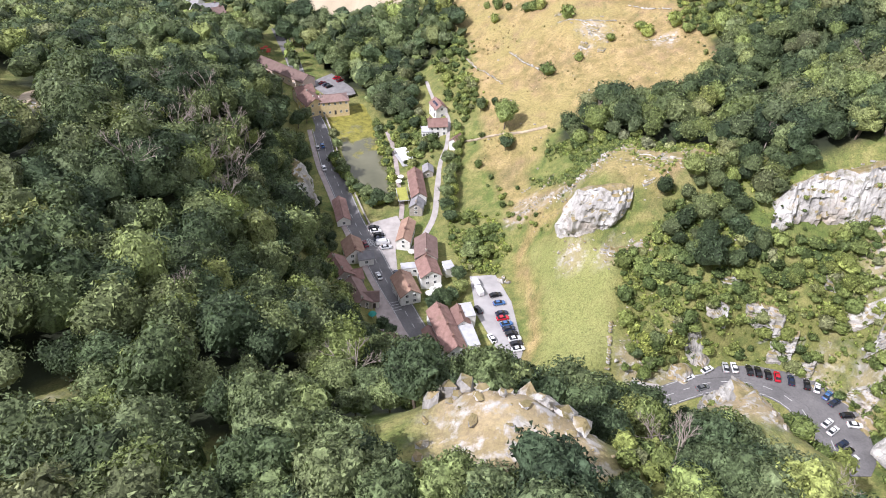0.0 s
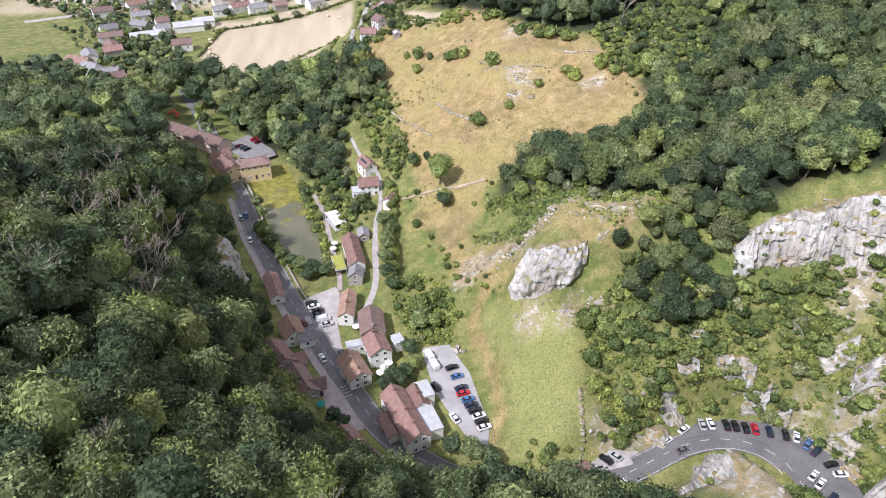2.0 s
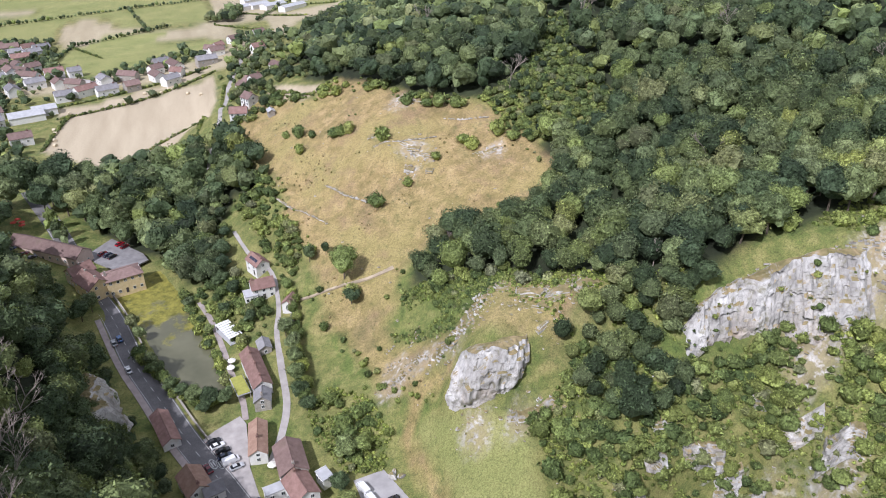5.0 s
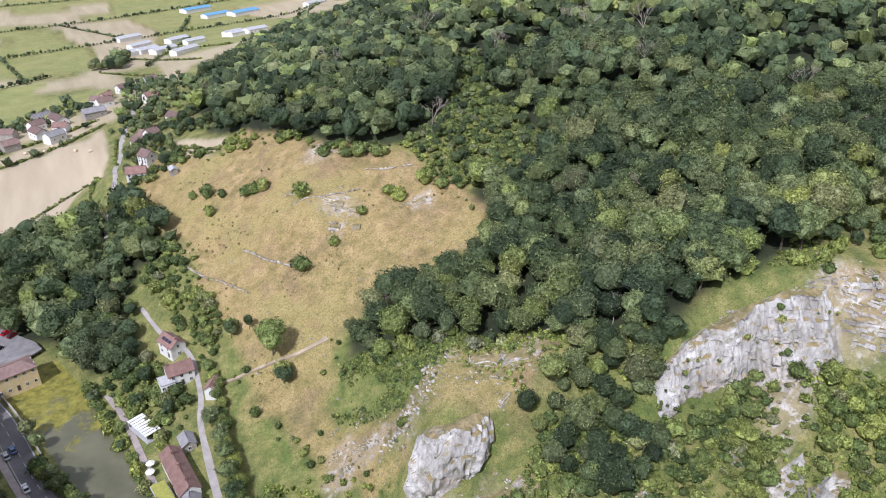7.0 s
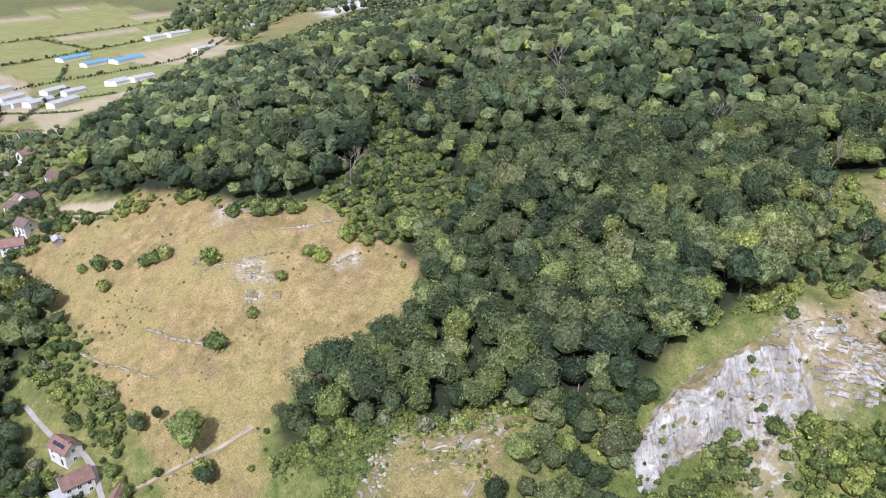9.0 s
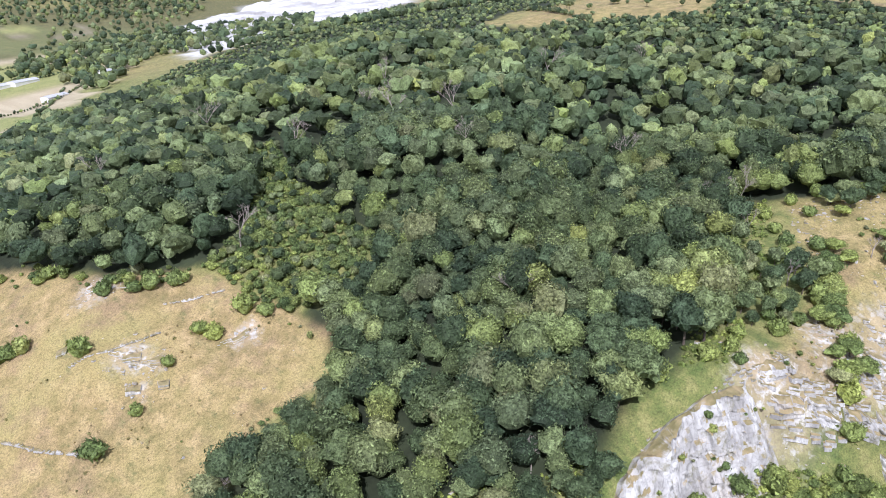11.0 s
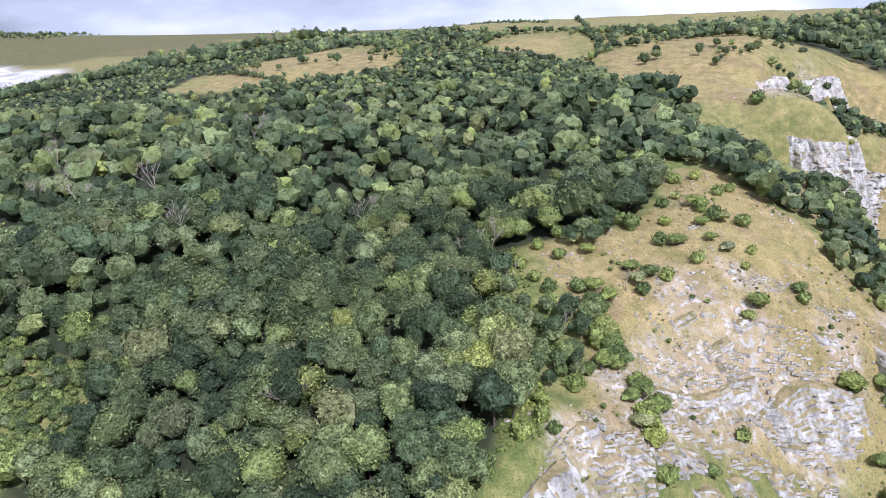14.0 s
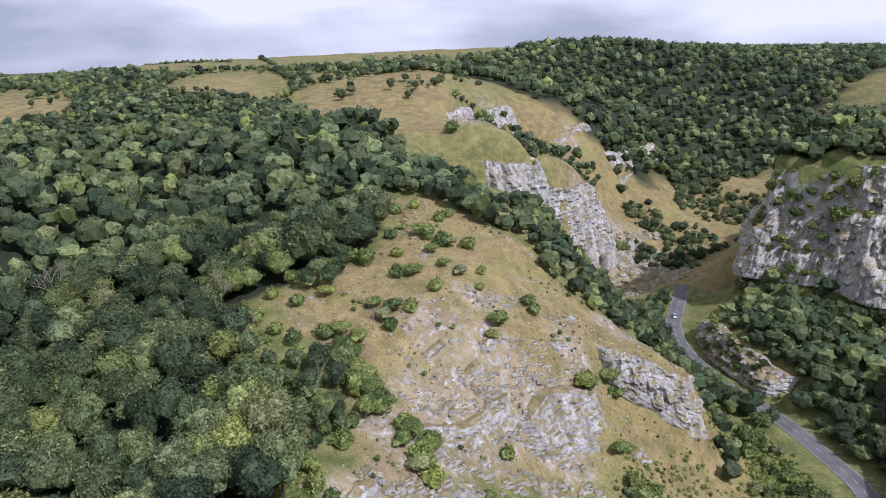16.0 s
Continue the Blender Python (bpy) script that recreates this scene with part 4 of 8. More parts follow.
def gather(name, spots, shapes, material, seed, low, high, trunk, label, category, wood=False, heights=None):
    """Many crowns on the ground as one object."""
    rng = np.random.default_rng(seed)
    z = land(spots[:, 0], spots[:, 1]) if heights is None else heights
    size = growth(spots[:, 0], spots[:, 1]) if wood else np.ones(len(spots))
    vs, fs, tints, base = [], [], [], 0
    for (x, y), g, k in zip(spots, z, size):
        v, f = shapes[rng.integers(len(shapes))]
        a, s = rng.uniform(0, 6.28), k * (low + (high - low) * rng.random() ** 1.5)
        c, n = math.cos(a) * s, math.sin(a) * s
        tall = s * rng.uniform(0.85, 1.2)
        w = np.c_[v[:, 0] * c - v[:, 1] * n + x, v[:, 0] * n + v[:, 1] * c + y, v[:, 2] * tall + g + trunk * s]
        vs.append(w)
        fs.append(f + base)
        base += len(w)
        tints.append(np.full(len(w), rng.random()))
    me = mesh_of(name, np.concatenate(vs), np.concatenate(fs), material)
    put_attribute(me, "tint", np.concatenate(tints))
    return tagged(new(name, me), label, category, kind="stuff")


def tree_kind(seed, arrays, height, trunk):
    """One tree: trunk with limbs, and crown."""
    v, f = arrays
    v = v + (0, 0, trunk)
    me = mesh_of("crown", v, f, MAT_LEAF)
    put_attribute(me, "tint", np.full(len(v), 0.0))
    return trunk_arrays(seed, height + trunk, 0.26).mesh("trunk", MAT_BARK), me


TREE_MESHES = [tree_kind(i, a, 9.0, 1.6) for i, a in enumerate(NEAR_KINDS)]
BUSH_MESHES = []
for i, (v, f) in enumerate(BUSH_KINDS):
    me = mesh_of("foliage", v - (0, 0, 0.35), f, MAT_SCRUB)
    put_attribute(me, "tint", np.full(len(v), 0.0))
    stems = Solid()
    for k in range(4):
        stems.tube((0.12 * k - 0.2, 0.1 * (k % 2), -0.3), (0.5 * math.cos(k * 1.9), 0.5 * math.sin(k * 1.9), 1.3), 0.06, 0.03, 4)
    BUSH_MESHES.append((stems.mesh("stems", MAT_BARK), me))


HAWTHORN = []
for stem, crown in TREE_MESHES[:6]:
    me = crown.copy()
    me.materials[0] = MAT_SCRUB
    HAWTHORN.append((stem, me))


def place_tree(x, y, scale, pick, label, tall=1.0, group="", meshes=TREE_MESHES, names=("tree", "trunk", "crown", "tree")):
    rng = random.Random(int(x * 31 + y * 57))
    m = Matrix.LocRotScale((x, y, float(land(x, y)[0])), Euler((0, 0, rng.uniform(0, 6.28))), (scale, scale, scale * tall))
    t = root(names[0], m, label, names[3], group)
    part(names[1], meshes[pick % len(meshes)][0], t)
    part(names[2], meshes[pick % len(meshes)][1], t)
    return t


def place_bush(x, y, scale, pick, label="rounded green bush on dry grass", tall=1.0, group=""):
    return place_tree(x, y, scale, pick, label, tall, group, BUSH_MESHES, ("bush", "stems", "foliage", "bush"))


def hedge_line(line, step, seed):
    """Spots along a line, a little out of true."""
    p = resample(line, step)
    return p + np.random.default_rng(seed).normal(0, 0.8, p.shape)


def thinned(p):
    """Wider spacing far up the hill."""
    rng = np.random.default_rng(5)
    return p[(np.hypot(p[:, 0] - 90, p[:, 1] - 200) < 190) | (rng.random(len(p)) < 0.62)]


def plant_woods():
    spots = clear_of(np.concatenate([thinned(scatter(WOOD_RIMS[0], 6.3, 1)), scatter(WOOD_RIMS[1], 4.4, 2), scatter(WOOD_RIMS[2], 5.9, 3), scatter(WOOD_RIMS[3], 3.7, 4), scatter(WOOD_RIMS[4], 6.0, 5), scatter(WOOD_RIMS[5], 5.6, 6), scatter(WOOD_RIMS[6], 5.0, 7)]))
    # the stretches that the flight passes nearest: the wood's edge above the cliffs and the brow of the hill across the road
    x, y = spots[:, 0], spots[:, 1]
    near = ((x > 84) & (x < 250) & (y > 172) & (y < 258)) | ((x > -62) & (x < 60) & (y > 20) & (y < 135))
    middle = ~near & (np.hypot(x - 10, y - 130) < 285)
    rng = np.random.default_rng(9)
    order = np.where(near)[0]
    order = order[np.argsort(np.minimum(np.hypot(x[order] - 10, y[order] - 52), np.hypot(x[order] - 150, y[order] - 176)), kind="stable")]
    singles, rest = order[:190], order[190:]
    size = growth(x, y)
    for i in singles:
        place_tree(x[i], y[i], size[i] * (0.72 + 0.62 * rng.random() ** 1.3), int(rng.integers(99)), "leafy green broadleaf tree in dense woodland", rng.uniform(0.85, 1.15), "woodland trees")
    above = rest[x[rest] > 80]
    rest = rest[x[rest] <= 80]
    gather("cliff_top_woodland", spots[above], MID_KINDS, MAT_LEAF, 17, 0.74, 1.4, 1.4, "dense broadleaf trees above the cliffs", "woodland", True)
    if len(rest):
        gather("woodland_edge", spots[rest], EDGE_KINDS, MAT_LEAF, 11, 0.72, 1.35, 1.4, "dense green broadleaf trees on the slope", "woodland", True)
    outer = middle & (np.hypot(x - 60, y - 150) > 190)
    gather("upper_woodland", spots[outer], GORGE_KINDS, MAT_LEAF, 16, 0.74, 1.45, 1.4, "dense mixed broadleaf woodland higher on the hill", "woodland", True)
    gather("woodland", spots[middle & ~outer], MID_KINDS, MAT_LEAF, 12, 0.74, 1.45, 1.4, "dense mixed green broadleaf woodland on the hillside", "woodland", True)
    gather("far_woodland", spots[~near & ~middle], SLOPE_KINDS, MAT_LEAF, 13, 0.85, 1.4, 1.2, "dense green woodland farther up the hill", "woodland", True)
    far = np.concatenate([scatter(r, 14.5, 20 + i) for i, r in enumerate(FAR_RIMS) if r[0] in ((640, 90), (560, 800))])
    low = np.concatenate([scatter(r, 8.5, 20 + i) for i, r in enumerate(FAR_RIMS) if r[0] in ((640, 560), (565, 165), (540, 300))])
    thorn = scatter([(384, 142), (404, 141), (416, 154), (428, 182), (518, 209), (510, 258), (536, 285), (498, 330), (452, 324), (424, 394), (400, 418), (388, 400), (392, 260)], 5.6, 29)
    gather("thorn_woodland", thorn, SLOPE_KINDS, MAT_LEAF, 19, 0.34, 0.75, 0.0, "low thorn woodland along the plateau's edge", "woodland")
    gather("plateau_woodland", low, SLOPE_KINDS, MAT_LEAF, 18, 0.45, 0.95, 0.0, "low mixed woodland and thorn scrub on the plateau", "woodland")
    brink = np.concatenate([scatter(r, 5.0, 20 + i) for i, r in enumerate(FAR_RIMS) if r[0][0] < 500])
    gather("brink_woodland", brink, SLOPE_KINDS, MAT_LEAF, 15, 0.6, 1.15, 0.8, "dark trees on the brink of the gorge", "woodland")
    gather("distant_woodland", far, FAR_KINDS, MAT_LEAF, 14, 1.1, 1.75, 0.4, "distant dark green woodland along the gorge", "woodland")
    print("trees", len(spots), len(singles), len(rest), middle.sum(), len(far))


plant_woods()
# ---- rock faces ----
def lumps(s, z, w, h, seed):
    """One random value for each block of a coursed face."""
    row = np.floor(z / h)
    h1 = np.sin(np.floor(s / w + 0.37 * np.sin(row * 12.9 + seed)) * 127.1 + row * 311.7 + seed * 74.7) * 43758.5453
    return 2 * (h1 - np.floor(h1)) - 1


COURSED = {11, 13, 17, 23, 43}


def face_mesh(name, foot, head, seed, bulge=0.6, rough=1.0, step=0.8, material=MAT_ROCK, beds=False):
    """A rock face between a foot line and a head line, with beds, joints and a rolled-back top."""
    foot, head = smooth_line(foot, 1.0), smooth_line(head, 1.0)
    n = max(6, int(np.linalg.norm(np.diff(head[:, :2], axis=0), axis=1).sum() / step))
    k = np.linspace(0, 1, n)
    foot = np.stack([np.interp(k, np.linspace(0, 1, len(foot)), foot[:, i]) for i in range(3)], 1)
    head = np.stack([np.interp(k, np.linspace(0, 1, len(head)), head[:, i]) for i in range(3)], 1)
    run = np.gradient(head[:, :2] + foot[:, :2], axis=0)
    run /= np.linalg.norm(run, axis=1, keepdims=True) + 1e-9
    out = np.stack([run[:, 1], -run[:, 0]], 1)
    lean = (foot[:, :2] - head[:, :2])
    if (out * lean).sum() < 0:
        out = -out
    s = np.r_[0, np.cumsum(np.linalg.norm(np.diff(head[:, :2], axis=0), axis=1))]
    tall = max(2.0, float((head[:, 2] - foot[:, 2]).max()))
    rows = max(5, int(tall / step))
    beds = beds or seed in COURSED
    courses = max(2, round(tall / 1.9))
    ends = np.clip(np.minimum(k, 1 - k) / 0.09, 0, 1)
    P = []
    for j in range(-2, rows + 4):
        v = j / rows
        if j <= rows:
            c = max(v, 0.0)
            p = foot + (head - foot) * c
            if beds:
                # the beds stand upright and step back one above the other
                q = c * courses + 0.35 * ripple(s, s * 0, 8, seed + 9)
                stair = (np.floor(q) + ease(q - np.floor(q), 0.62, 1.0)) / courses
                p[:, :2] = foot[:, :2] + (head - foot)[:, :2] * np.clip(stair, 0, 1)[:, None]
            p[:, 2] += min(v, 0.0) * tall * 0.6
            d = 1.0 + bulge * np.sin(np.pi * min(max(c, 0), 1)) * 1.5
            z = p[:, 2]
            if beds:
                d = d + rough * (1.1 * ripple(s, z * 0.6, 9, seed) + 0.8 * lumps(s, z, 5.5, 2.0, seed) + 0.45 * lumps(s, z, 2.2, 1.0, seed + 2) + 0.3 * ripple(s, z, 1.2, seed + 3))
            else:
                d = d + rough * (1.7 * ripple(s, z * 0.22, 8, seed) + 0.9 * ripple(s, z * 0.25, 3.2, seed + 1) + 0.6 * lumps(s, z, 2.1, 5.0, seed) + 0.4 * lumps(s, z, 1.0, 2.0, seed + 2)
                                 + 0.35 * ripple(s, z * 0.7, 1.3, seed + 3))
            d = 1.0 + (d - 1.0) * (0.3 + 0.7 * float(ease(np.asarray(c), 0.0, 0.22)))
            if seed == 7:
                d = d - 2.4 * math.exp(-((c - 0.12) / 0.15) ** 2) * ease(ripple(s, s * 0, 13, 5), -0.3, 0.5)
            if seed == 41:
                p[:, 2] += c * (2.6 * ripple(s, s * 0, 15, 3) + 1.2 * ripple(s, s * 0, 5, 4))
                tilt = c + 0.16 * ripple(s, s * 0, 26, 4) + 0.05 * ripple(s, s * 0, 7, 8)
                d = d + 5.0 * ripple(s, z * 0.08, 19, 9) + 2.2 * ripple(s, z * 0.15, 7, 11) + 4.0 - 3.2 * ease(np.asarray(tilt), 0.28, 0.34) - 3.8 * ease(np.asarray(tilt), 0.58, 0.65)
            p[:, :2] += out * (d * ends - 2.6 * (1 - ends))[:, None]
            p[:, 2] += 0.2 * rough * ripple(s, z, 1.8, seed + 5)
        else:
            q = j - rows
            p = head.copy()
            p[:, 2] -= 1.6 * (1 - ends)
            p[:, :2] -= out * (1.4 * q)
            p[:, 2] += 0.7 * rough * ripple(s, s * 0 + q, 3, seed + 7) - 0.35 * q * q + 0.3
        P.append(p)
    return mesh_of(name, np.stack(P, 0).reshape(-1, 3), grid_faces(len(P), n), material)


def cliff(foot, head, seed, label, bulge=0.6, rough=1.0, step=0.8):
    return tagged(new("cliff", face_mesh("cliff", foot, head, seed, bulge, rough, step)), label, "cliff", "limestone cliffs")


for foot, head, seed, label, bulge, rough, step in CLIFFS:
    head = [(x, y, max(z, float(land(x, y)[0]) + 0.3)) for x, y, z in head]
    cliff(foot, head, seed, label, bulge, rough, step)


def crag(x, y, length, height, heading, seed, label):
    """A short outcrop that faces the given heading."""
    h = radians(heading)
    fx, fy = math.sin(h), math.cos(h)
    ax, ay = fy, -fx
    foot, head = [], []
    for k in (-0.5, -0.25, 0.0, 0.25, 0.5):
        rise = 0.72 * height * (1 - (2 * k) ** 2) + 0.3
        px, py = x + ax * length * k, y + ay * length * k
        foot.append((px + fx * 0.9, py + fy * 0.9, float(land(px + fx, py + fy)[0]) - 0.3))
        qx, qy = px - fx * height * 0.35, py - fy * height * 0.35
        head.append((qx, qy, max(float(land(qx, qy)[0]) + 0.25, foot[-1][2] + rise)))
    me = face_mesh("rock_outcrop", foot, head, seed, 0.15, min(0.75, 0.14 * height + 0.25), 0.45, MAT_ROCK, True)
    return tagged(new("rock_outcrop", me), label, "rock outcrop", "rock outcrops")


CRAGS = [(98, 154, 13, 5, 195), (84, 155, 8, 4, 190), (79, 150, 9, 7, 215), (73, 144, 7, 5, 215), (122, 148, 10, 6, 205), (125, 138, 9, 10, 230), (121, 133, 9, 6, 235),
         (120, 126, 8, 5, 250), (116, 157, 6, 3, 200), (59, 178, 8, 2.5, 200), (64, 177, 7, 2.2, 190), (104, 150, 8, 3, 190), (110, 146, 7, 3.5, 195),
         (88, 161, 7, 2.5, 190)] + [(70, 204, 9, 2.0, 220), (76, 198, 8, 2.2, 205),
         (151, 156, 8, 5, 225), (156, 150, 8, 6, 230), (162, 143, 9, 6, 230), (168, 138, 8, 5, 235), (154, 162, 7, 3, 215), (172, 146, 9, 4, 225), (184, 143, 9, 3.5, 225),
         (163, 134, 9, 6, 230), (172, 126, 9, 6, 235), (182, 116, 8, 6, 235), (203, 133, 10, 2, 225), (212, 126, 8, 2.4, 225), (208, 142, 9, 1.6, 230)] + [(228, 118, 6, 1.4, 230),
         (220, 104, 9, 2.5, 235), (236, 96, 7, 2, 240), (70, 312, 6, 1.4, 210), (75, 306, 5, 1.2, 220), (65, 302, 5, 1.2, 215), (72, 298, 4, 1.0, 210), (84, 340, 6, 1.3, 215),
         (76, 346, 5, 1.4, 210), (58, 330, 6, 0.9, 210), (97, 297, 6, 0.8, 200), (440, -10, 12, 5, 270), (448, -16, 10, 5, 280), (432, -16, 9, 4, 270), (425, -26, 9, 4, 275),
         (586, -20, 14, 8, 240), (470, 2, 14, 9, 250)] + [(205, 82, 8, 5, 235), (186, 92, 8, 5, 230), (300, 96, 10, 5, 230), (292, 100, 9, 5, 225)]
for i, (x, y, length, height, heading) in enumerate(CRAGS):
    crag(x, y, length, height, heading, 100 + i * 3, "weathered pale limestone outcrop in turf" if height < 3 else "jagged pale limestone crag on the slope")


def ledge(line, height, seed, facing=(-0.86, -0.5)):
    """A long low bed of rock that crops out along a line."""
    line = [tuple(v) for v in smooth_line([(x, y, 0.0) for x, y in line], 3.0)[:, :2]]
    head = [(x, y, float(land(x, y)[0]) + height * (0.16 + 0.5 * float(ripple(np.asarray(x), np.asarray(y), 6.0, seed)))) for x, y in line]
    foot = [(x + facing[0] * 1.3, y + facing[1] * 1.3, float(land(x + facing[0] * 1.3, y + facing[1] * 1.3)[0]) - 0.4) for x, y in line]
    tagged(new("rock_ledge", face_mesh("rock_ledge", foot, head, seed, 0.05, 0.4, 0.42, MAT_ROCK, True)), "long layered limestone ledge cropping out of dry turf", "rock ledge", "rock ledges")


for i, (line, h) in enumerate([([(69, 195), (74, 197.5), (79, 196)], 1.5), ([(80, 196.5), (85, 196), (88, 194)], 1.4), ([(66, 190), (70, 191)], 1.5)]):
    ledge(line, h, 500 + i * 4)


def block_bed(sol, line, rows, seed, size=1.0, gaps=0.22, spacing=1.15):
    """Parallel beds of jointed blocks that crop out along a line, each row a step lower on the slope."""
    rng = np.random.default_rng(seed)
    p = smooth_line([(x, y, 0.0) for x, y in line], 1.2)[:, :2]
    mid = p[len(p) // 2]
    fall = np.array([land(mid[0] + 2, mid[1])[0] - land(mid[0] - 2, mid[1])[0], land(mid[0], mid[1] + 2)[0] - land(mid[0], mid[1] - 2)[0]])
    fall = -fall / (np.linalg.norm(fall) + 1e-6)
    run = np.r_[0, np.cumsum(np.linalg.norm(np.diff(p, axis=0), axis=1))]
    for k in range(rows):
        d = rng.uniform(0, 1.5)
        while d < run[-1]:
            long = size * rng.uniform(0.7, 2.3)
            if rng.random() > gaps and ripple(np.asarray(d), np.asarray(k * 3.0), 5.0, seed)[()] > -0.55:
                x, y = (np.interp(d, run, p[:, j]) for j in range(2))
                u, w = (np.interp(d + 1.0, run, p[:, j]) - np.interp(d - 1.0, run, p[:, j]) for j in range(2))
                turn = math.atan2(w, u) + rng.normal(0, 0.12)
                off = spacing * k + rng.normal(0, 0.2 * size)
                x, y = x + fall[0] * off, y + fall[1] * off
                wide, tall = size * rng.uniform(0.5, 1.1), size * rng.uniform(0.35, 0.85)
                z = float(land(x, y)[0]) - 0.35 * tall
                c, n = math.cos(turn), math.sin(turn)
                v = []
                for zz, k2 in ((0.0, 1.0), (tall, 0.86)):
                    for sx, sy in ((-1, -1), (1, -1), (1, 1), (-1, 1)):
                        bx, by = sx * long * 0.5 * k2 * rng.uniform(0.75, 1.1), sy * wide * 0.5 * k2 * rng.uniform(0.75, 1.1)
                        v.append((x + bx * c - by * n, y + bx * n + by * c, z + zz * rng.uniform(0.8, 1.15)))
                sol.add(v, [(3, 2, 1, 0), (4, 5, 6, 7), (0, 1, 5, 4), (1, 2, 6, 5), (2, 3, 7, 6), (3, 0, 4, 7)])
            d += long * rng.uniform(0.85, 1.2)


BLOCKS = Solid()
for i, (line, rows, size) in enumerate([([(192, 152), (193, 144), (196, 134), (199, 125)], 4, 1.1), ([(203, 136), (200, 128), (201, 117), (204, 104), (206, 96)], 6, 1.3), ([(204, 131), (206, 117), (208, 107), (210, 97)], 4, 1.2),
                                        ([(208, 122), (211, 108), (219, 97)], 3, 0.9), ([(206, 152), (203, 146), (200, 141)], 3, 0.6), ([(195, 130), (193, 117), (196, 105)], 5, 1.4), ([(175, 142), (177, 134), (180, 126)], 5, 1.5),
                                        ([(184, 130), (186, 116), (190, 103)], 6, 1.5), ([(160, 163), (157, 157), (162, 150)], 4, 1.5), ([(152, 164), (155, 157), (160, 149)], 4, 1.5), ([(170, 147), (174, 140)], 4, 1.4),
                                        ([(224, 128), (231, 121), (235, 113)], 4, 0.7), ([(214, 128), (213, 119), (217, 110)], 4, 0.7), ([(230, 106), (233, 100), (238, 94)], 3, 0.6), ([(188, 140), (190, 132), (193, 126)], 3, 1.0),
                                        ([(197, 150), (196, 142), (199, 136)], 4, 0.5), ([(182, 148), (184, 140), (188, 134)], 4, 1.0), ([(244, 116), (248, 108), (252, 102)], 2, 0.5), ([(246, 142), (252, 138)], 2, 0.8), ([(148, 160), (153, 153), (158, 146)], 5, 1.6), ([(157, 157), (162, 150), (167, 143)], 5, 1.6),
                                        ([(45, 205), (48, 208), (53, 210), (57, 211), (61, 213.5), (66, 217)], 5, 1.45), ([(47, 203), (51, 205), (55, 207), (60, 210)], 5, 1.3),
                                        ([(45, 229), (43, 226), (40, 224)], 2, 0.7), ([(38, 231), (35, 230)], 2, 0.7), ([(35, 224), (33, 221)], 2, 0.7), ([(41, 217), (39, 214), (36, 212)], 3, 0.7), ([(30, 216), (33, 213)], 3, 0.6),
                                        ([(67, 200), (71, 203), (76, 203.5), (80, 202), (86, 197.5)], 3, 0.9), ([(55, 180), (60, 179), (64, 180)], 3, 0.8), ([(36, 219), (40, 214)], 2, 0.6),
                                        ([(66, 318), (71, 312), (74, 305)], 3, 0.6), ([(84, 342), (78, 346), (72, 348)], 2, 0.6), ([(92, 300), (98, 297)], 2, 0.5), ([(108, 170), (120, 175), (133, 171)], 2, 0.7), ([(138, 169), (148, 167), (158, 161)], 3, 0.8)]):
    block_bed(BLOCKS, line, rows, 500 + i * 4, size)
tagged(new("bedded_rocks", BLOCKS.mesh("bedded_rocks", MAT_ROCK)), "broken beds of jointed limestone blocks in dry turf", "rocks", kind="stuff")


for i, (line, h) in enumerate([([(428, 22), (440, 6), (456, -8), (476, -22)], 9.0), ([(410, 16), (422, -2), (442, -20), (464, -36)], 6.5), ([(404, 2), (416, -14), (436, -32)], 4.5), ([(540, -30), (556, -44), (574, -56)], 9.0), ([(488, -36), (504, -60), (520, -84)], 6.0),
                               ([(560, 10), (576, -8), (590, -26)], 8.0)]):
    ledge(line, h, 600 + i * 4, (-0.72, -0.69))


def cling(index, count, seed, low, high):
    """Shrubs and ivy that root in a rock face."""
    rng = np.random.default_rng(seed)
    foot, head = (np.array(v, float) for v in CLIFFS[index][:2])
    k, c = rng.random(count), rng.random(count)
    f = np.stack([np.interp(k, np.linspace(0, 1, len(foot)), foot[:, i]) for i in range(3)], 1)
    h = np.stack([np.interp(k, np.linspace(0, 1, len(head)), head[:, i]) for i in range(3)], 1)
    p = f + (h - f) * c[:, None]
    lean = (f - h)[:, :2]
    p[:, :2] += lean / (np.linalg.norm(lean, axis=1, keepdims=True) + 1e-6) * rng.uniform(0.3, 1.6, (count, 1))
    gather("cliff_shrubs", p[:, :2], BUSH_KINDS, MAT_SCRUB, seed + 1, low, high, -0.3, "shrubs and ivy rooted in the rock face", "shrubs", False, p[:, 2] - 0.6)


for index, (count, low, high) in {0: (9, 0.3, 0.8), 1: (34, 0.3, 0.9), 5: (16, 0.5, 1.3), 6: (14, 0.5, 1.2), 10: (190, 0.8, 2.6), 11: (46, 0.6, 1.5), 12: (24, 0.3, 0.9), 14: (10, 0.3, 0.9)}.items():
    cling(index, count, 640 + index, low, high)
# ---- village ----
TILE_RED = make_tiles("red_clay_tiles", (0.17, 0.098, 0.082), (0.285, 0.178, 0.152))
TILE_BROWN = make_tiles("brown_clay_tiles", (0.15, 0.10, 0.088), (0.24, 0.165, 0.145))
TILE_GREY = make_tiles("grey_slates", (0.17, 0.165, 0.17), (0.28, 0.27, 0.275))
TILE_ORANGE = make_tiles("orange_clay_tiles", (0.23, 0.138, 0.10), (0.35, 0.235, 0.175))
WALL_WHITE = make_wall("white_render", (0.68, 0.66, 0.62), (0.80, 0.79, 0.76))
WALL_STONE = make_wall("grey_stone_wall", (0.26, 0.235, 0.205), (0.42, 0.385, 0.34))
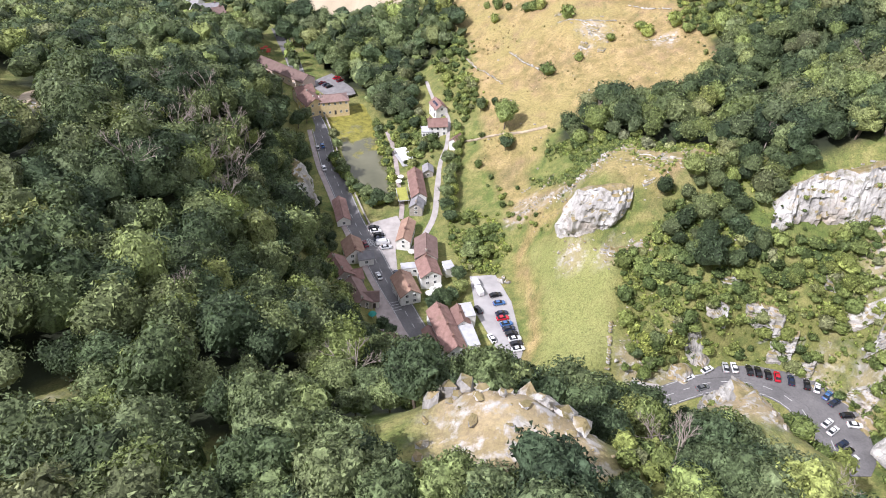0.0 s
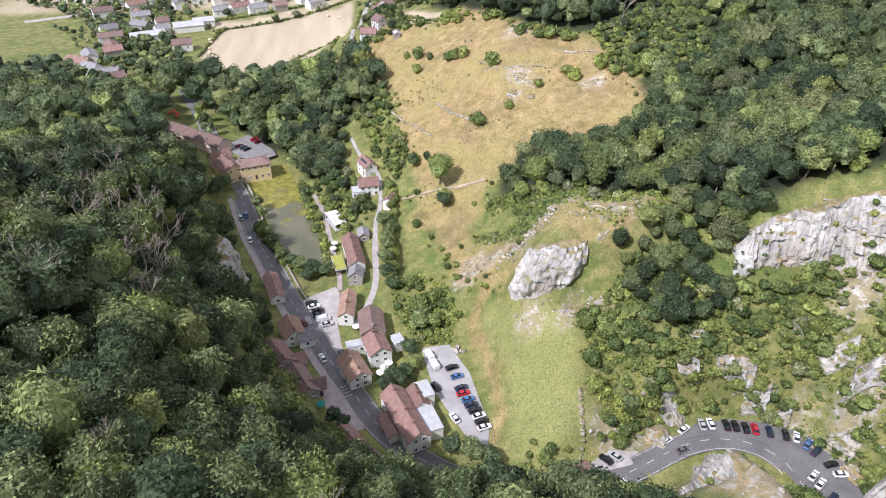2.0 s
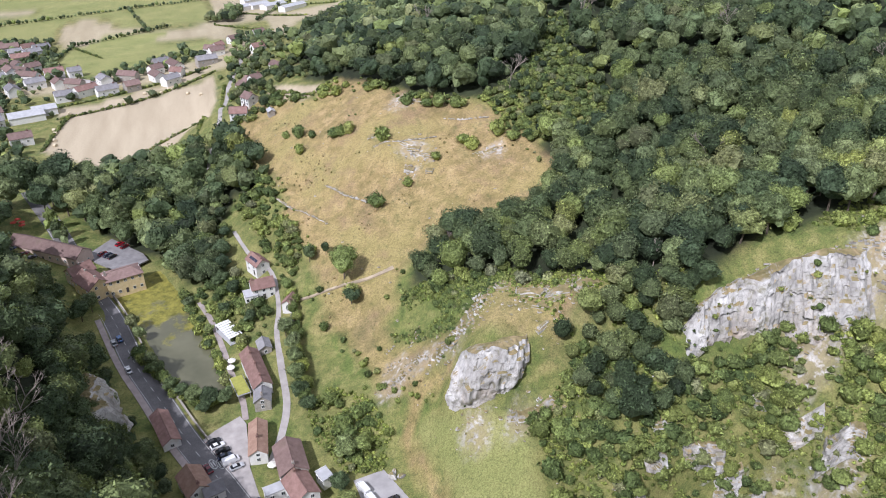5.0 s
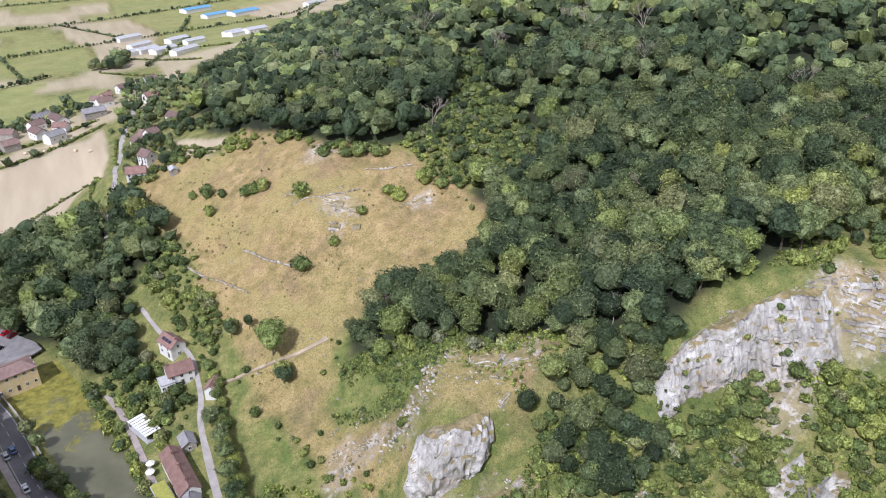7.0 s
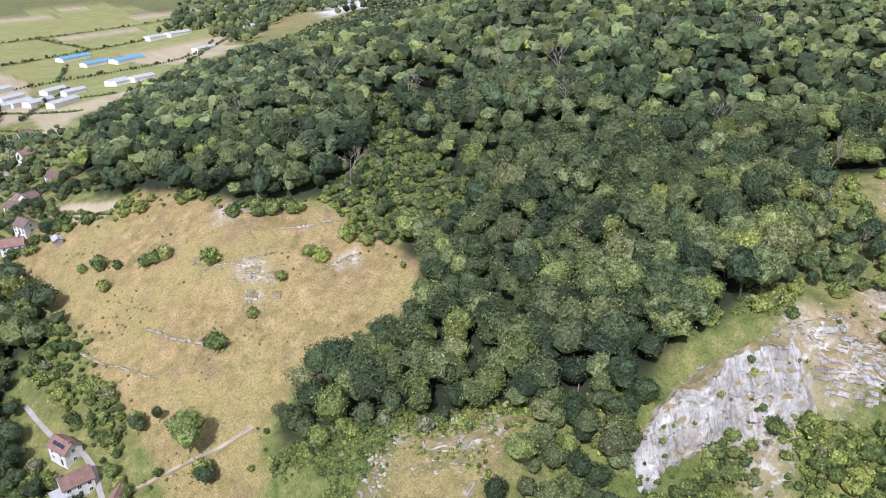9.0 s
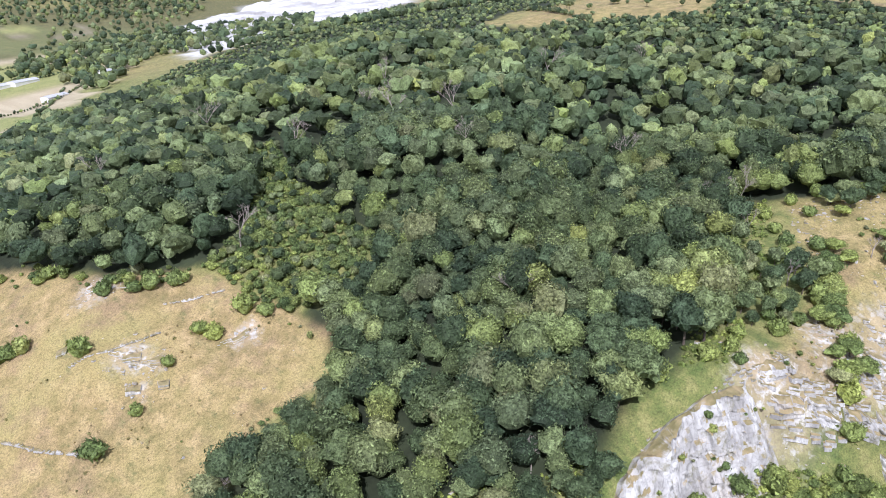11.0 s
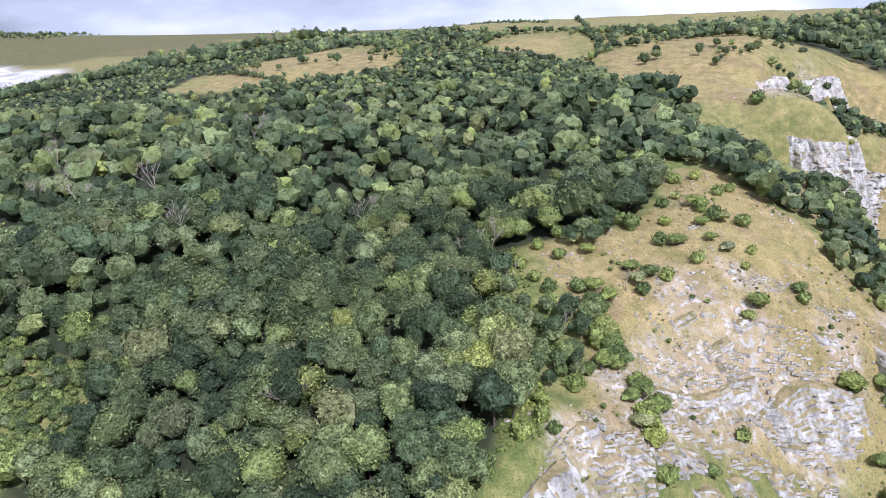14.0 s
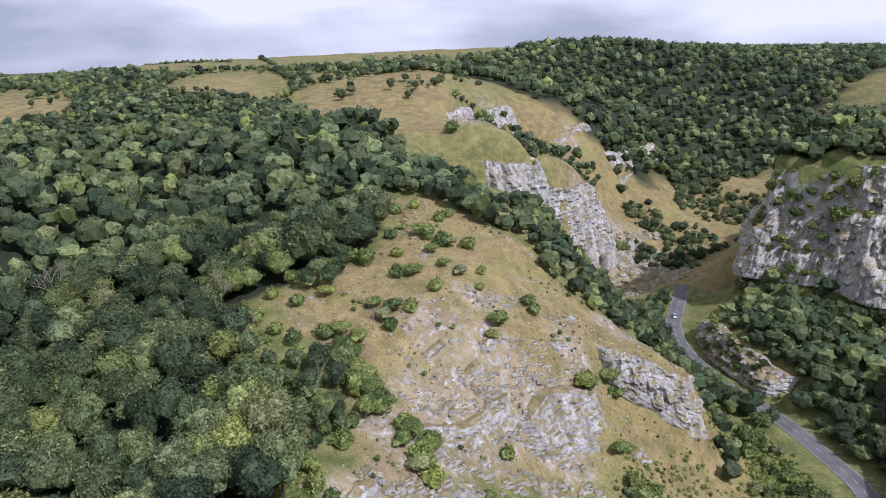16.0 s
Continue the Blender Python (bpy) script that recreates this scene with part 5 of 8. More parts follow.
WALL_YELLOW = make_wall("yellow_render", (0.60, 0.47, 0.26), (0.72, 0.58, 0.34))
WALL_PINK = make_wall("pink_render", (0.55, 0.42, 0.36), (0.64, 0.52, 0.45))
FRAME_WHITE = plain("white_window_frame", (0.72, 0.72, 0.70), 0.5)
DOOR_DARK = plain("dark_painted_door", (0.07, 0.06, 0.06), 0.5)
GLASS_DARK = plain("dark_window_glass", (0.03, 0.035, 0.04), 0.08)
METAL_GREY = plain("grey_sheet_roof", (0.42, 0.42, 0.43), 0.6, 0.0, 0.15, 2.0)
WINDOW_BOX = Solid()
for x0, z0, x1, z1 in ((-0.55, -0.65, 0.55, -0.53), (-0.55, 0.53, 0.55, 0.65), (-0.55, -0.53, -0.45, 0.53), (0.45, -0.53, 0.55, 0.53), (-0.04, -0.53, 0.04, 0.53)):
    WINDOW_BOX.box(x0, -0.09, z0, x1, 0.02, z1)
WINDOW_MESH = WINDOW_BOX.mesh("window", FRAME_WHITE)
PANE_MESH = Solid().box(-0.47, -0.05, -0.55, 0.47, 0.01, 0.55).mesh("pane", GLASS_DARK)
DOOR_MESH = Solid().box(-0.48, -0.07, 0.0, 0.48, 0.02, 2.05, 0.02).mesh("door", DOOR_DARK)


def add_window(parent, x, y, z, turn, scale=1.0):
    w = part("window", WINDOW_MESH, parent)
    w.matrix_local = pose(x, y, z, 0, 0, turn) @ Matrix.Diagonal((scale, 1, scale, 1))
    part("pane", PANE_MESH, w, "dark reflective glass")


def house(x, y, z, angle, length, width, eave, rise, wall, roof, label, windows=(3, 2), gable=1, chimneys=(), name="house", category="house", storeys=2, door=True, group="", hip=0.0):
    """A gabled house whose ridge runs along the angle. windows: how many on each long side and storeys' count."""
    t = root(name, pose(x, y, z, 0, 0, angle), label, category, group)
    L, W = length / 2, width / 2
    s = Solid()
    v = [(-L, -W, -1.5), (L, -W, -1.5), (L, W, -1.5), (-L, W, -1.5), (-L, -W, eave), (L, -W, eave), (L, W, eave), (-L, W, eave),
         (-L + hip, 0, eave + rise), (L - hip, 0, eave + rise)]
    s.add(v, [(0, 1, 5, 4), (2, 3, 7, 6), (1, 2, 6, 9, 5) if hip == 0 else (1, 2, 6, 5), (3, 0, 4, 8, 7) if hip == 0 else (3, 0, 4, 7), (3, 2, 1, 0)])
    part("wall", s.mesh("wall", wall), t)
    r = Solid()
    o, th = 0.35, 0.22
    slope = rise / W
    e = eave - o * slope * 0.6
    for sy in (-1, 1):
        a = [(-L - o + 0 * hip, sy * (W + o), e), (L + o, sy * (W + o), e), (L + o - (hip + o if hip else 0), 0, eave + rise + 0.05), (-L - o + (hip + o if hip else 0), 0, eave + rise + 0.05)]
        r.add(a + [(p[0], p[1], p[2] + th) for p in a], [(3, 2, 1, 0), (4, 5, 6, 7), (0, 1, 5, 4), (1, 2, 6, 5), (2, 3, 7, 6), (3, 0, 4, 7)])
    if hip:
        for sx in (-1, 1):
            a = [(sx * (L + o), -W - o, e), (sx * (L + o), W + o, e), (sx * (L - hip), 0, eave + rise + 0.05)]
            r.add(a + [(p[0], p[1], p[2] + th) for p in a], [(2, 1, 0), (3, 4, 5), (0, 1, 4, 3), (1, 2, 5, 4), (2, 0, 3, 5)])
    rf = part("roof", r.mesh("roof", roof), t)
    part("ridge_tiles", Solid().tube((-L - o + hip, 0, eave + rise + th), (L + o - hip, 0, eave + rise + th), 0.17, 0.17, 6).mesh("ridge_tiles", roof), rf)
    for c in chimneys:
        k = Solid().box(c * L - 0.4, -0.35, eave + rise - 0.9, c * L + 0.4, 0.35, eave + rise + 1.0, 0.05)
        ch = part("chimney", k.mesh("chimney", WALL_STONE if wall is not WALL_WHITE else TILE_RED), rf)
        pot = Solid().tube((c * L - 0.15, 0, eave + rise + 1.0), (c * L - 0.15, 0, eave + rise + 1.4), 0.12, 0.1, 6).tube((c * L + 0.18, 0, eave + rise + 1.0), (c * L + 0.18, 0, eave + rise + 1.35), 0.12, 0.1, 6)
        part("chimney_pot", pot.mesh("chimney_pot", TILE_ORANGE), ch)
    n, levels = windows
    for sy, turn in ((-1, 0), (1, 180)):
        for k in range(n):
            wx = -L + (k + 0.5) * length / n
            for lv in range(levels):
                wz = 1.35 + lv * (eave - 0.9 - 1.35) if levels > 1 else eave * 0.5 + 0.1
                if door and sy < 0 and lv == 0 and k == n // 2:
                    d = part("door", DOOR_MESH, t)
                    d.matrix_local = pose(wx, sy * W, 0.05, 0, 0, turn)
                    continue
                add_window(t, wx, sy * W, wz, turn)
    for sx, turn in ((-1, -90), (1, 90)):
        for k in range(gable):
            wy = (k - (gable - 1) / 2) * width / (gable + 0.6)
            for lv in range(storeys if gable else 0):
                add_window(t, sx * L, wy, 1.35 + lv * (eave - 0.9 - 1.35 + (0.8 if lv else 0)), turn)
    return t


def flat_block(x, y, z, angle, length, width, height, wall, top, label, name="annex", category="building"):
    t = root(name, pose(x, y, z, 0, 0, angle), label, category)
    part("wall", Solid().box(-length / 2, -width / 2, -1, length / 2, width / 2, height).mesh("wall", wall), t)
    rf = part("roof", Solid().box(-length / 2 - 0.15, -width / 2 - 0.15, height + 0.003, length / 2 + 0.15, width / 2 + 0.15, height + 0.25, 0.06).mesh("roof", top), t)
    part("parapet", Solid().box(-length / 2 - 0.2, -width / 2 - 0.2, height + 0.05, -length / 2 - 0.153, width / 2 + 0.2, height + 0.45).mesh("parapet", wall), rf)
    for k in range(3):
        add_window(t, -length / 2 + (k + 0.5) * length / 3, -width / 2, height * 0.55, 0)
    return t


W_, S_, Y_, P_ = WALL_WHITE, WALL_STONE, WALL_YELLOW, WALL_PINK
house(-35.5, 227.6, 1.0, -76, 14.2, 5.0, 2.5, 1.7, W_, TILE_RED, "long low white cottage with a red tiled roof by the road", (5, 1), 1, (), "cottage", storeys=1)
house(-28.3, 202.2, 1.0, -72, 9.0, 6.8, 3.8, 2.5, W_, TILE_ORANGE, "white house with a mossy orange tiled roof", (3, 2), 2, (0.8,))
house(-23.8, 199.0, 1.0, 15, 5.2, 4.5, 3.0, 1.8, W_, TILE_GREY, "small white timbered gable front beside the road", (1, 1), 1, (), "shop", storeys=2, door=False)
house(-32.0, 188.5, 2.0, -62, 10.9, 8.1, 4.1, 2.9, S_, TILE_RED, "large stone house with a dark red tiled roof", (3, 2), 2, (0.7, -0.7))
house(-26.3, 187.0, 1.6, 20, 4.8, 5.4, 3.4, 2.1, S_, TILE_RED, "stone front wing with a red tiled roof", (1, 2), 2, (), "house_wing", door=False)
house(-24.7, 177.6, 1.4, -66, 12.3, 6.5, 3.3, 2.5, S_, TILE_BROWN, "stone house with a lichen-covered brown tiled roof", (4, 2), 2, (0.9,))
house(-20.4, 176.6, 1.4, 4, 5.7, 4.9, 3.0, 1.8, W_, TILE_BROWN, "low wing with a brown tiled roof and white trim", (2, 1), 1, (), "house_wing", storeys=1)
house(-11.6, 154.4, 1.6, -58, 6.6, 5.9, 3.0, 2.2, S_, TILE_RED, "small stone house with a rusty red roof under trees", (2, 1), 1, (0.0,), storeys=1)
house(-7.0, 146.0, 1.8, -48, 11.4, 7.7, 3.0, 2.3, S_, TILE_BROWN, "large dark brown roofed building in shade", (3, 1), 1, (), "building", storeys=1)
house(-10.0, 213.0, 1.2, -97, 12.8, 5.0, 3.4, 1.8, W_, TILE_ORANGE, "white cottage with an orange-red tiled roof", (4, 2), 1, (0.2,), "cottage")
house(-2.4, 201.0, 1.6, -88, 11.4, 7.7, 4.4, 2.5, S_, TILE_BROWN, "stone house with a broad brown tiled roof", (4, 2), 2, (0.85,))
house(-1.4, 190.6, 1.4, -76, 9.0, 7.0, 3.9, 2.4, W_, TILE_RED, "white gabled house with a red tiled roof", (3, 2), 2, (-0.8,))
house(-8.9, 181.9, 1.1, -69, 10.9, 6.8, 3.8, 2.4, W_, TILE_ORANGE, "white roadside house with a mottled orange roof", (4, 2), 2, (0.7,))
house(-6.8, 243.5, 2.2, -83, 19.0, 5.8, 3.6, 2.2, W_, TILE_RED, "long white terrace with a faded red roof", (6, 2), 1, (-0.6, 0.0, 0.7), "terrace")
house(-6.4, 230.4, 1.6, -98, 5.2, 5.0, 3.4, 2.0, S_, TILE_GREY, "small stone cottage with a grey slate roof", (2, 2), 1, (0.7,), "cottage")
house(4.7, 159.6, 1.2, -72, 19.9, 6.7, 4.8, 2.8, W_, TILE_RED, "long white inn with a red tiled roof and chimneys", (7, 2), 2, (-0.75, 0.05, 0.6), "inn", "inn")
house(0.2, 158.2, 1.2, -72, 8.5, 3.8, 2.5, 1.3, W_, TILE_RED, "lean red-roofed front range of the inn", (3, 1), 0, (), "inn_wing", storeys=1)
house(9.0, 166.6, 1.2, -76, 7.6, 4.9, 3.9, 1.9, W_, TILE_RED, "white rear wing with a red tiled roof", (2, 2), 1, (0.0,), "inn_wing", door=False)
flat_block(11.0, 158.4, 1.2, -76, 9.5, 5.6, 3.8, W_, METAL_GREY, "white extension with a flat grey roof")
flat_block(11.2, 168.8, 1.2, -76, 6.0, 4.2, 4.8, W_, METAL_GREY, "tall white annex with a flat grey roof")
house(-48.8, 316.5, 1.2, 15, 13.5, 8.5, 6.6, 1.8, Y_, TILE_BROWN, "yellow hotel wing at the edge of the pond", (5, 2), 2, (-0.9,), "hotel", "hotel", hip=3.2)
house(-59.6, 315.2, 1.6, -58, 12, 9.0, 5.6, 3.0, Y_, TILE_RED, "yellow hotel range with a red tiled roof", (3, 2), 2, (0.6, -0.6), "hotel", "hotel")
house(-64.5, 325.0, 1.8, 32, 9, 7.0, 5.4, 2.6, P_, TILE_RED, "pink hotel cross wing with a red roof", (3, 2), 2, (0.0,), "hotel", "hotel")
house(-78.0, 349.5, 2.6, -39.4, 36, 8.6, 4.4, 2.7, P_, TILE_BROWN, "long low hotel range with a purple-brown roof", (9, 1), 2, (), "hotel", "hotel", storeys=1)
house(1.6, 298.0, 9.6, -68, 8.2, 5.6, 4.4, 2.2, W_, TILE_RED, "white cottage with solar panels on a red roof", (2, 2), 1, (0.8,), "cottage")
house(1.2, 283.8, 7.6, 5, 8.2, 6.4, 4.6, 2.3, W_, TILE_RED, "white house with a bright red tiled roof", (3, 2), 1, (-0.8,))
flat_block(-3.4, 282.0, 7.2, 5, 4.5, 5.0, 3.0, W_, METAL_GREY, "white single-storey extension with a flat roof")
house(9.4, 270.6, 8.9, 58, 5.4, 4.0, 2.6, 1.7, W_, TILE_RED, "small white outbuilding with a red roof", (1, 1), 1, (), "outbuilding", storeys=1)
house(-2.5, 255.6, 3.2, -86, 5.2, 4.1, 2.5, 1.3, S_, TILE_GREY, "small stone outbuilding beside the terrace", (1, 1), 1, (), "outbuilding", storeys=1)
flat_block(5.6, 193.6, 1.6, -70, 4.0, 3.2, 2.8, W_, METAL_GREY, "small white garden building")
flat_block(-6.4, 193.6, 1.2, 10, 9.0, 3.0, 3.0, W_, METAL_GREY, "low white shop with a flat grey roof")
house(47.6, 136.0, 1.9, 12, 6.5, 4.2, 2.7, 1.5, W_, TILE_RED, "small white roadside kiosk with a red tiled roof", (2, 1), 1, (), "kiosk", "kiosk", storeys=1)
# solar panels on the cottage roof
for k in range(3):
    pv = tagged(new("solar_panel", Solid().box(-0.8, -0.55, 0, 0.8, 0.55, 0.06, 0.01).mesh("solar_panel", plain("solar_cell_blue", (0.03, 0.035, 0.06), 0.15))),
                "dark blue solar panel fixed on a red roof", "solar panel", "solar panels")
    pv.matrix_world = pose(1.6, 298.0, 9.6, 0, 0, -68) @ pose(-1.8 + 1.8 * k, -1.5, 5.75, 36, 0, 0)


def pavilion(x, y, z, angle):
    t = root("greenhouse", pose(x, y, z, 0, 0, angle), "white striped garden pavilion roof beside the pond", "pavilion")
    for k in range(8):
        part("roof_panel", Solid().box(-5.6 + 1.4 * k, -2.6, 2.6, -4.5 + 1.4 * k, 2.6, 2.75, 0.02).mesh("roof_panel", FRAME_WHITE), t)
    for sx in (-5.4, 5.4):
        for sy in (-2.4, 2.4):
            part("post", Solid().box(sx - 0.08, sy - 0.08, -0.3, sx + 0.08, sy + 0.08, 2.6).mesh("post", FRAME_WHITE), t)
    part("floor", Solid().box(-5.6, -2.6, -0.2, 5.6, 2.6, 0.06).mesh("floor", METAL_GREY), t)


pavilion(-13.0, 270.4, 1.6, -68)
LAWN_YELLOW = plain("yellow_sedum", (0.30, 0.30, 0.07), 0.95, 0, 0.2, 1.0)
sed = tagged(root("sedum_roof", pose(-12.4, 239.2, 1.9, 0, 0, -80), "bright yellow-green sedum roof on a low shelter", "green roof"))
part("planting", Solid().box(-4.6, -2.0, 2.0, 4.6, 2.0, 2.25, 0.06).mesh("planting", LAWN_YELLOW), sed)
part("deck", Solid().box(-4.8, -2.2, 1.7, 4.8, 2.2, 1.99).mesh("deck", METAL_GREY), sed)
for px in (-4.5, 4.5):
    for py in (-1.9, 1.9):
        part("post", Solid().box(px - 0.1, py - 0.1, -1.6, px + 0.1, py + 0.1, 1.7).mesh("post", WALL_STONE), sed)


def umbrella(x, y, colour, label):
    z = float(land(x, y)[0])
    t = root("parasol", pose(x, y, z), label, "parasol", "garden parasols")
    s = Solid()
    ring = [(1.4 * math.cos(k * math.pi / 4), 1.4 * math.sin(k * math.pi / 4), 2.1) for k in range(8)]
    s.add(ring + [(0, 0, 2.7)] + [(p[0] * 0.98, p[1] * 0.98, 1.95) for p in ring], [(k, (k + 1) % 8, 8) for k in range(8)] + [((k + 1) % 8, k, 9 + k, 9 + (k + 1) % 8) for k in range(8)])
    part("canopy", s.mesh("canopy", colour), t)
    part("pole", Solid().tube((0, 0, -0.2), (0, 0, 2.5), 0.04, 0.03, 6).mesh("pole", METAL_GREY), t)


CLOTH = plain("cream_canvas", (0.70, 0.68, 0.62), 0.8)
for x, y in ((-7.5, 203.5), (-1.0, 181.5), (0.4, 184.2), (2.0, 186.0), (-14.4, 250.5), (-13.8, 254.0), (1.6, 188.6)):
    umbrella(x, y, CLOTH, "cream canvas parasol in a garden")
umbrella(-19.0, 168.6, plain("green_canvas", (0.03, 0.20, 0.16), 0.8), "green square canvas parasol on the terrace")
for x, y in ((-94, 381), (-92, 378.5), (-95, 377), (-91.5, 375)):
    umbrella(x, y, plain("red_canvas", (0.40, 0.06, 0.04), 0.8), "red canvas parasol by the hotel")

# ---- paving, lanes and road paint ----
STONE_PAVE = plain("worn_paving", (0.34, 0.29, 0.27), 0.9, 0, 0.2, 2.0)
LANE = plain("grey_lane", (0.36, 0.33, 0.31), 0.9, 0, 0.2, 3.0)
road_ob = bpy.data.objects["road"]


def strip(name, line, width, lift, material, label, category):
    tagged(new(name, ribbon(smooth_line([(x, y, 0) for x, y in line], 2.5), width, lift, name, material, 0.5)), label, category, kind="structure")


tagged(new("forecourt", drape([(-26, 221), (-22, 224), (-14, 228), (-12.5, 224), (-13.5, 206), (-12.2, 194), (-8, 186), (-11.5, 184), (-17, 198)], 0.10, "forecourt", LANE, 3, 0.3, 1.0)),
       "open tarmac forecourt beside the road", "pavement", kind="structure")
tagged(new("terrace_paving", drape([(-22, 174), (-17, 180), (-10, 168), (-7, 160), (-13, 158), (-18, 165)], 0.16, "terrace_paving", STONE_PAVE, 3, 0.5, 1.25)),
       "pinkish paved terrace by the road", "pavement", kind="structure")
tagged(new("lay_by", drape(LAY_RIM, 0.12, "lay_by", LANE, 3, 0.4, 2.45)), "gravel lay-by at the foot of the slope", "lay-by", kind="structure")
tagged(new("roadside_bays", drape(BAYS_RIM, 0.06,
                                  "roadside_bays", MAT_ASPHALT, 3, 0.4, 3.75)), "asphalt parking bays round the outside of the bend", "parking bays", kind="structure")
tagged(new("hotel_yard", drape([(-64, 346), (-55, 357), (-42, 339), (-40, 333), (-50, 326), (-61, 338)], 0.2, "hotel_yard", plain("grey_yard", (0.21, 0.20, 0.20), 0.9, 0, 0.25, 3.0), 3, 0.6, 2.4)), "grey hotel car park behind the yellow wing", "car park", kind="structure")
strip("hill_lane", [(30, 610), (14, 540), (10, 511), (4, 460), (1, 428), (-4, 408), (-9, 390), (-7, 366), (-4, 350)], 3.6, 0.2, LANE, "narrow grey lane between hedges", "lane")
strip("cottage_lane", [(-4, 330), (0, 310), (5.5, 296), (6.5, 284), (5.5, 272), (3, 262), (1.5, 245), (0.5, 228), (-3, 216), (-7.5, 206)], 2.3, 0.18, LANE, "narrow lane past the cottages", "lane")
strip("pond_path", [(-12.5, 226), (-12.5, 236), (-14.5, 250), (-16, 264), (-18.5, 282), (-22, 296)], 1.9, 0.2, STONE_PAVE, "pinkish footpath along the pond", "path")
strip("pasture_track", [(46, 262), (36, 263), (26, 266), (16, 271), (10.5, 273)], 2.2, 0.12, MAT_PATH, "worn pale track across the pasture", "track")
strip("hill_path", [(-118, 214), (-124, 200), (-120, 190), (-126, 178)], 4.0, 0.25, MAT_PATH, "bare sandy path on the hilltop", "path")
strip("pavement", [(p[0] - 5.0, p[1]) for p in ROAD_LINE[3:11]], 2.0, 0.22, STONE_PAVE, "footway beside the road", "pavement")

DASH = Solid().box(-1.3, -0.07, 0, 1.3, 0.07, 0.02).mesh("lane_dash", MAT_LINE)
EDGE = Solid().box(-1.6, -0.06, 0, 1.6, 0.06, 0.02).mesh("edge_line", MAT_LINE)


def paint_road():
    p = ROAD_RUN
    s = np.r_[0, np.cumsum(np.linalg.norm(np.diff(p[:, :2], axis=0), axis=1))]

    def at(d):
        q = np.array([np.interp(d, s, p[:, i]) for i in range(2)])
        r = np.array([np.interp(d + 0.5, s, p[:, i]) for i in range(2)])
        a = math.atan2(r[1] - q[1], r[0] - q[0])
        return q, a

    d = 95.0
    while d < s[-1] - 4:
        q, a = at(d)
        z = float(land(q[0], q[1])[0]) + 0.16
        o = part("lane_dash", DASH, road_ob)
        o.matrix_local = Matrix.LocRotScale((q[0], q[1], z), Euler((0, 0, a)), (1, 1, 1))
        d += 6.0
    d = 40.0
    while d < s[-1] - 4:
        q, a = at(d)
        z = float(land(q[0], q[1])[0]) + 0.165
        for k in (-3.3, 3.3):
            o = part("edge_line", EDGE, road_ob)
            o.matrix_local = Matrix.LocRotScale((q[0] - math.sin(a) * k, q[1] + math.cos(a) * k, z), Euler((0, 0, a)), (1, 1, 1))
        d += 3.15


paint_road()
# two round speed signs painted on the road, bars for their figures, a hatched strip and a word in bars
for x, y in ((-23.3, 210.6), (-21.3, 210.0)):
    s = Solid()
    for k in range(24):
        a, b = k * math.pi / 12, (k + 1) * math.pi / 12
        s.add([(1.0 * r * math.cos(t), 2.2 * r * math.sin(t), 0.0) for r in (0.82, 1.0) for t in (a, b)], [(0, 1, 3, 2)])
    s.box(-0.5, -1.1, -0.01, -0.2, 1.1, 0.0).box(0.15, -1.1, -0.01, 0.5, 1.1, 0.0)
    o = part("speed_roundel", s.mesh("speed_roundel", MAT_LINE), road_ob)
    o.matrix_local = pose(x, y, 1.18, 0, 0, 20)
for k in range(4):
    o = part("hatching", DASH, road_ob)
    o.matrix_local = pose(-12.5 + 0.5 * k, 177.5 - 1.25 * k, 1.19, 0, 0, 20)
for k in range(5):
    o = part("painted_word", Solid().box(-0.18, -1.0, 0, 0.18, 1.0, 0.02).mesh("painted_word", MAT_LINE), road_ob)
    o.matrix_local = pose(-4.9 + 0.55 * k, 166.3 + 0.25 * k, 1.21, 0, 0, 25)
# bay lines beside the gorge road
for k in range(15):
    o = part("bay_line", EDGE, road_ob)
    bx = 200 + 3.6 * k
    i = int(np.argmin(np.abs(ROAD_RUN[:, 0] - bx) + np.where(ROAD_RUN[:, 1] < 40, 0, 999)))
    o.matrix_local = pose(bx, ROAD_RUN[i, 1] - 5.2, float(land(bx, ROAD_RUN[i, 1])[0]) + 0.17, 0, 0, 62)

# ---- cars ----
CAR_PAINT = {"black": (0.012, 0.012, 0.014), "white": (0.72, 0.72, 0.72), "silver": (0.42, 0.43, 0.44), "blue": (0.06, 0.14, 0.32), "navy": (0.02, 0.03, 0.06), "red": (0.45, 0.015, 0.03),
             "maroon": (0.13, 0.012, 0.018), "grey": (0.12, 0.125, 0.13)}
CAR_GLASS = plain("car_glass", (0.02, 0.022, 0.025), 0.06)
TYRE = plain("tyre_rubber", (0.02, 0.02, 0.02), 0.9)
RIM = plain("alloy_rim", (0.5, 0.5, 0.52), 0.35, 0.8)
LAMP_WHITE, LAMP_RED = plain("clear_lamp", (0.75, 0.75, 0.72), 0.15), plain("red_lamp", (0.35, 0.01, 0.01), 0.2)
CAR_SHARED = {}


def loft(stations):
    """A body through cross-sections: (x, half width, low, high)."""
    s = Solid()
    v = []
    for x, w, lo, hi in stations:
        v += [(x, -w * 0.94, lo), (x, -w, (lo + hi) / 2), (x, -w * 0.86, hi), (x, w * 0.86, hi), (x, w, (lo + hi) / 2), (x, w * 0.94, lo)]
    f = []
    for i in range(len(stations) - 1):
        for k in range(6):
            f.append((6 * i + k, 6 * i + (k + 1) % 6, 6 * i + 6 + (k + 1) % 6, 6 * i + 6 + k))
    n = 6 * (len(stations) - 1)
    s.add(v, f + [(5, 4, 3, 2, 1, 0), tuple(n + k for k in range(6))])
    return s


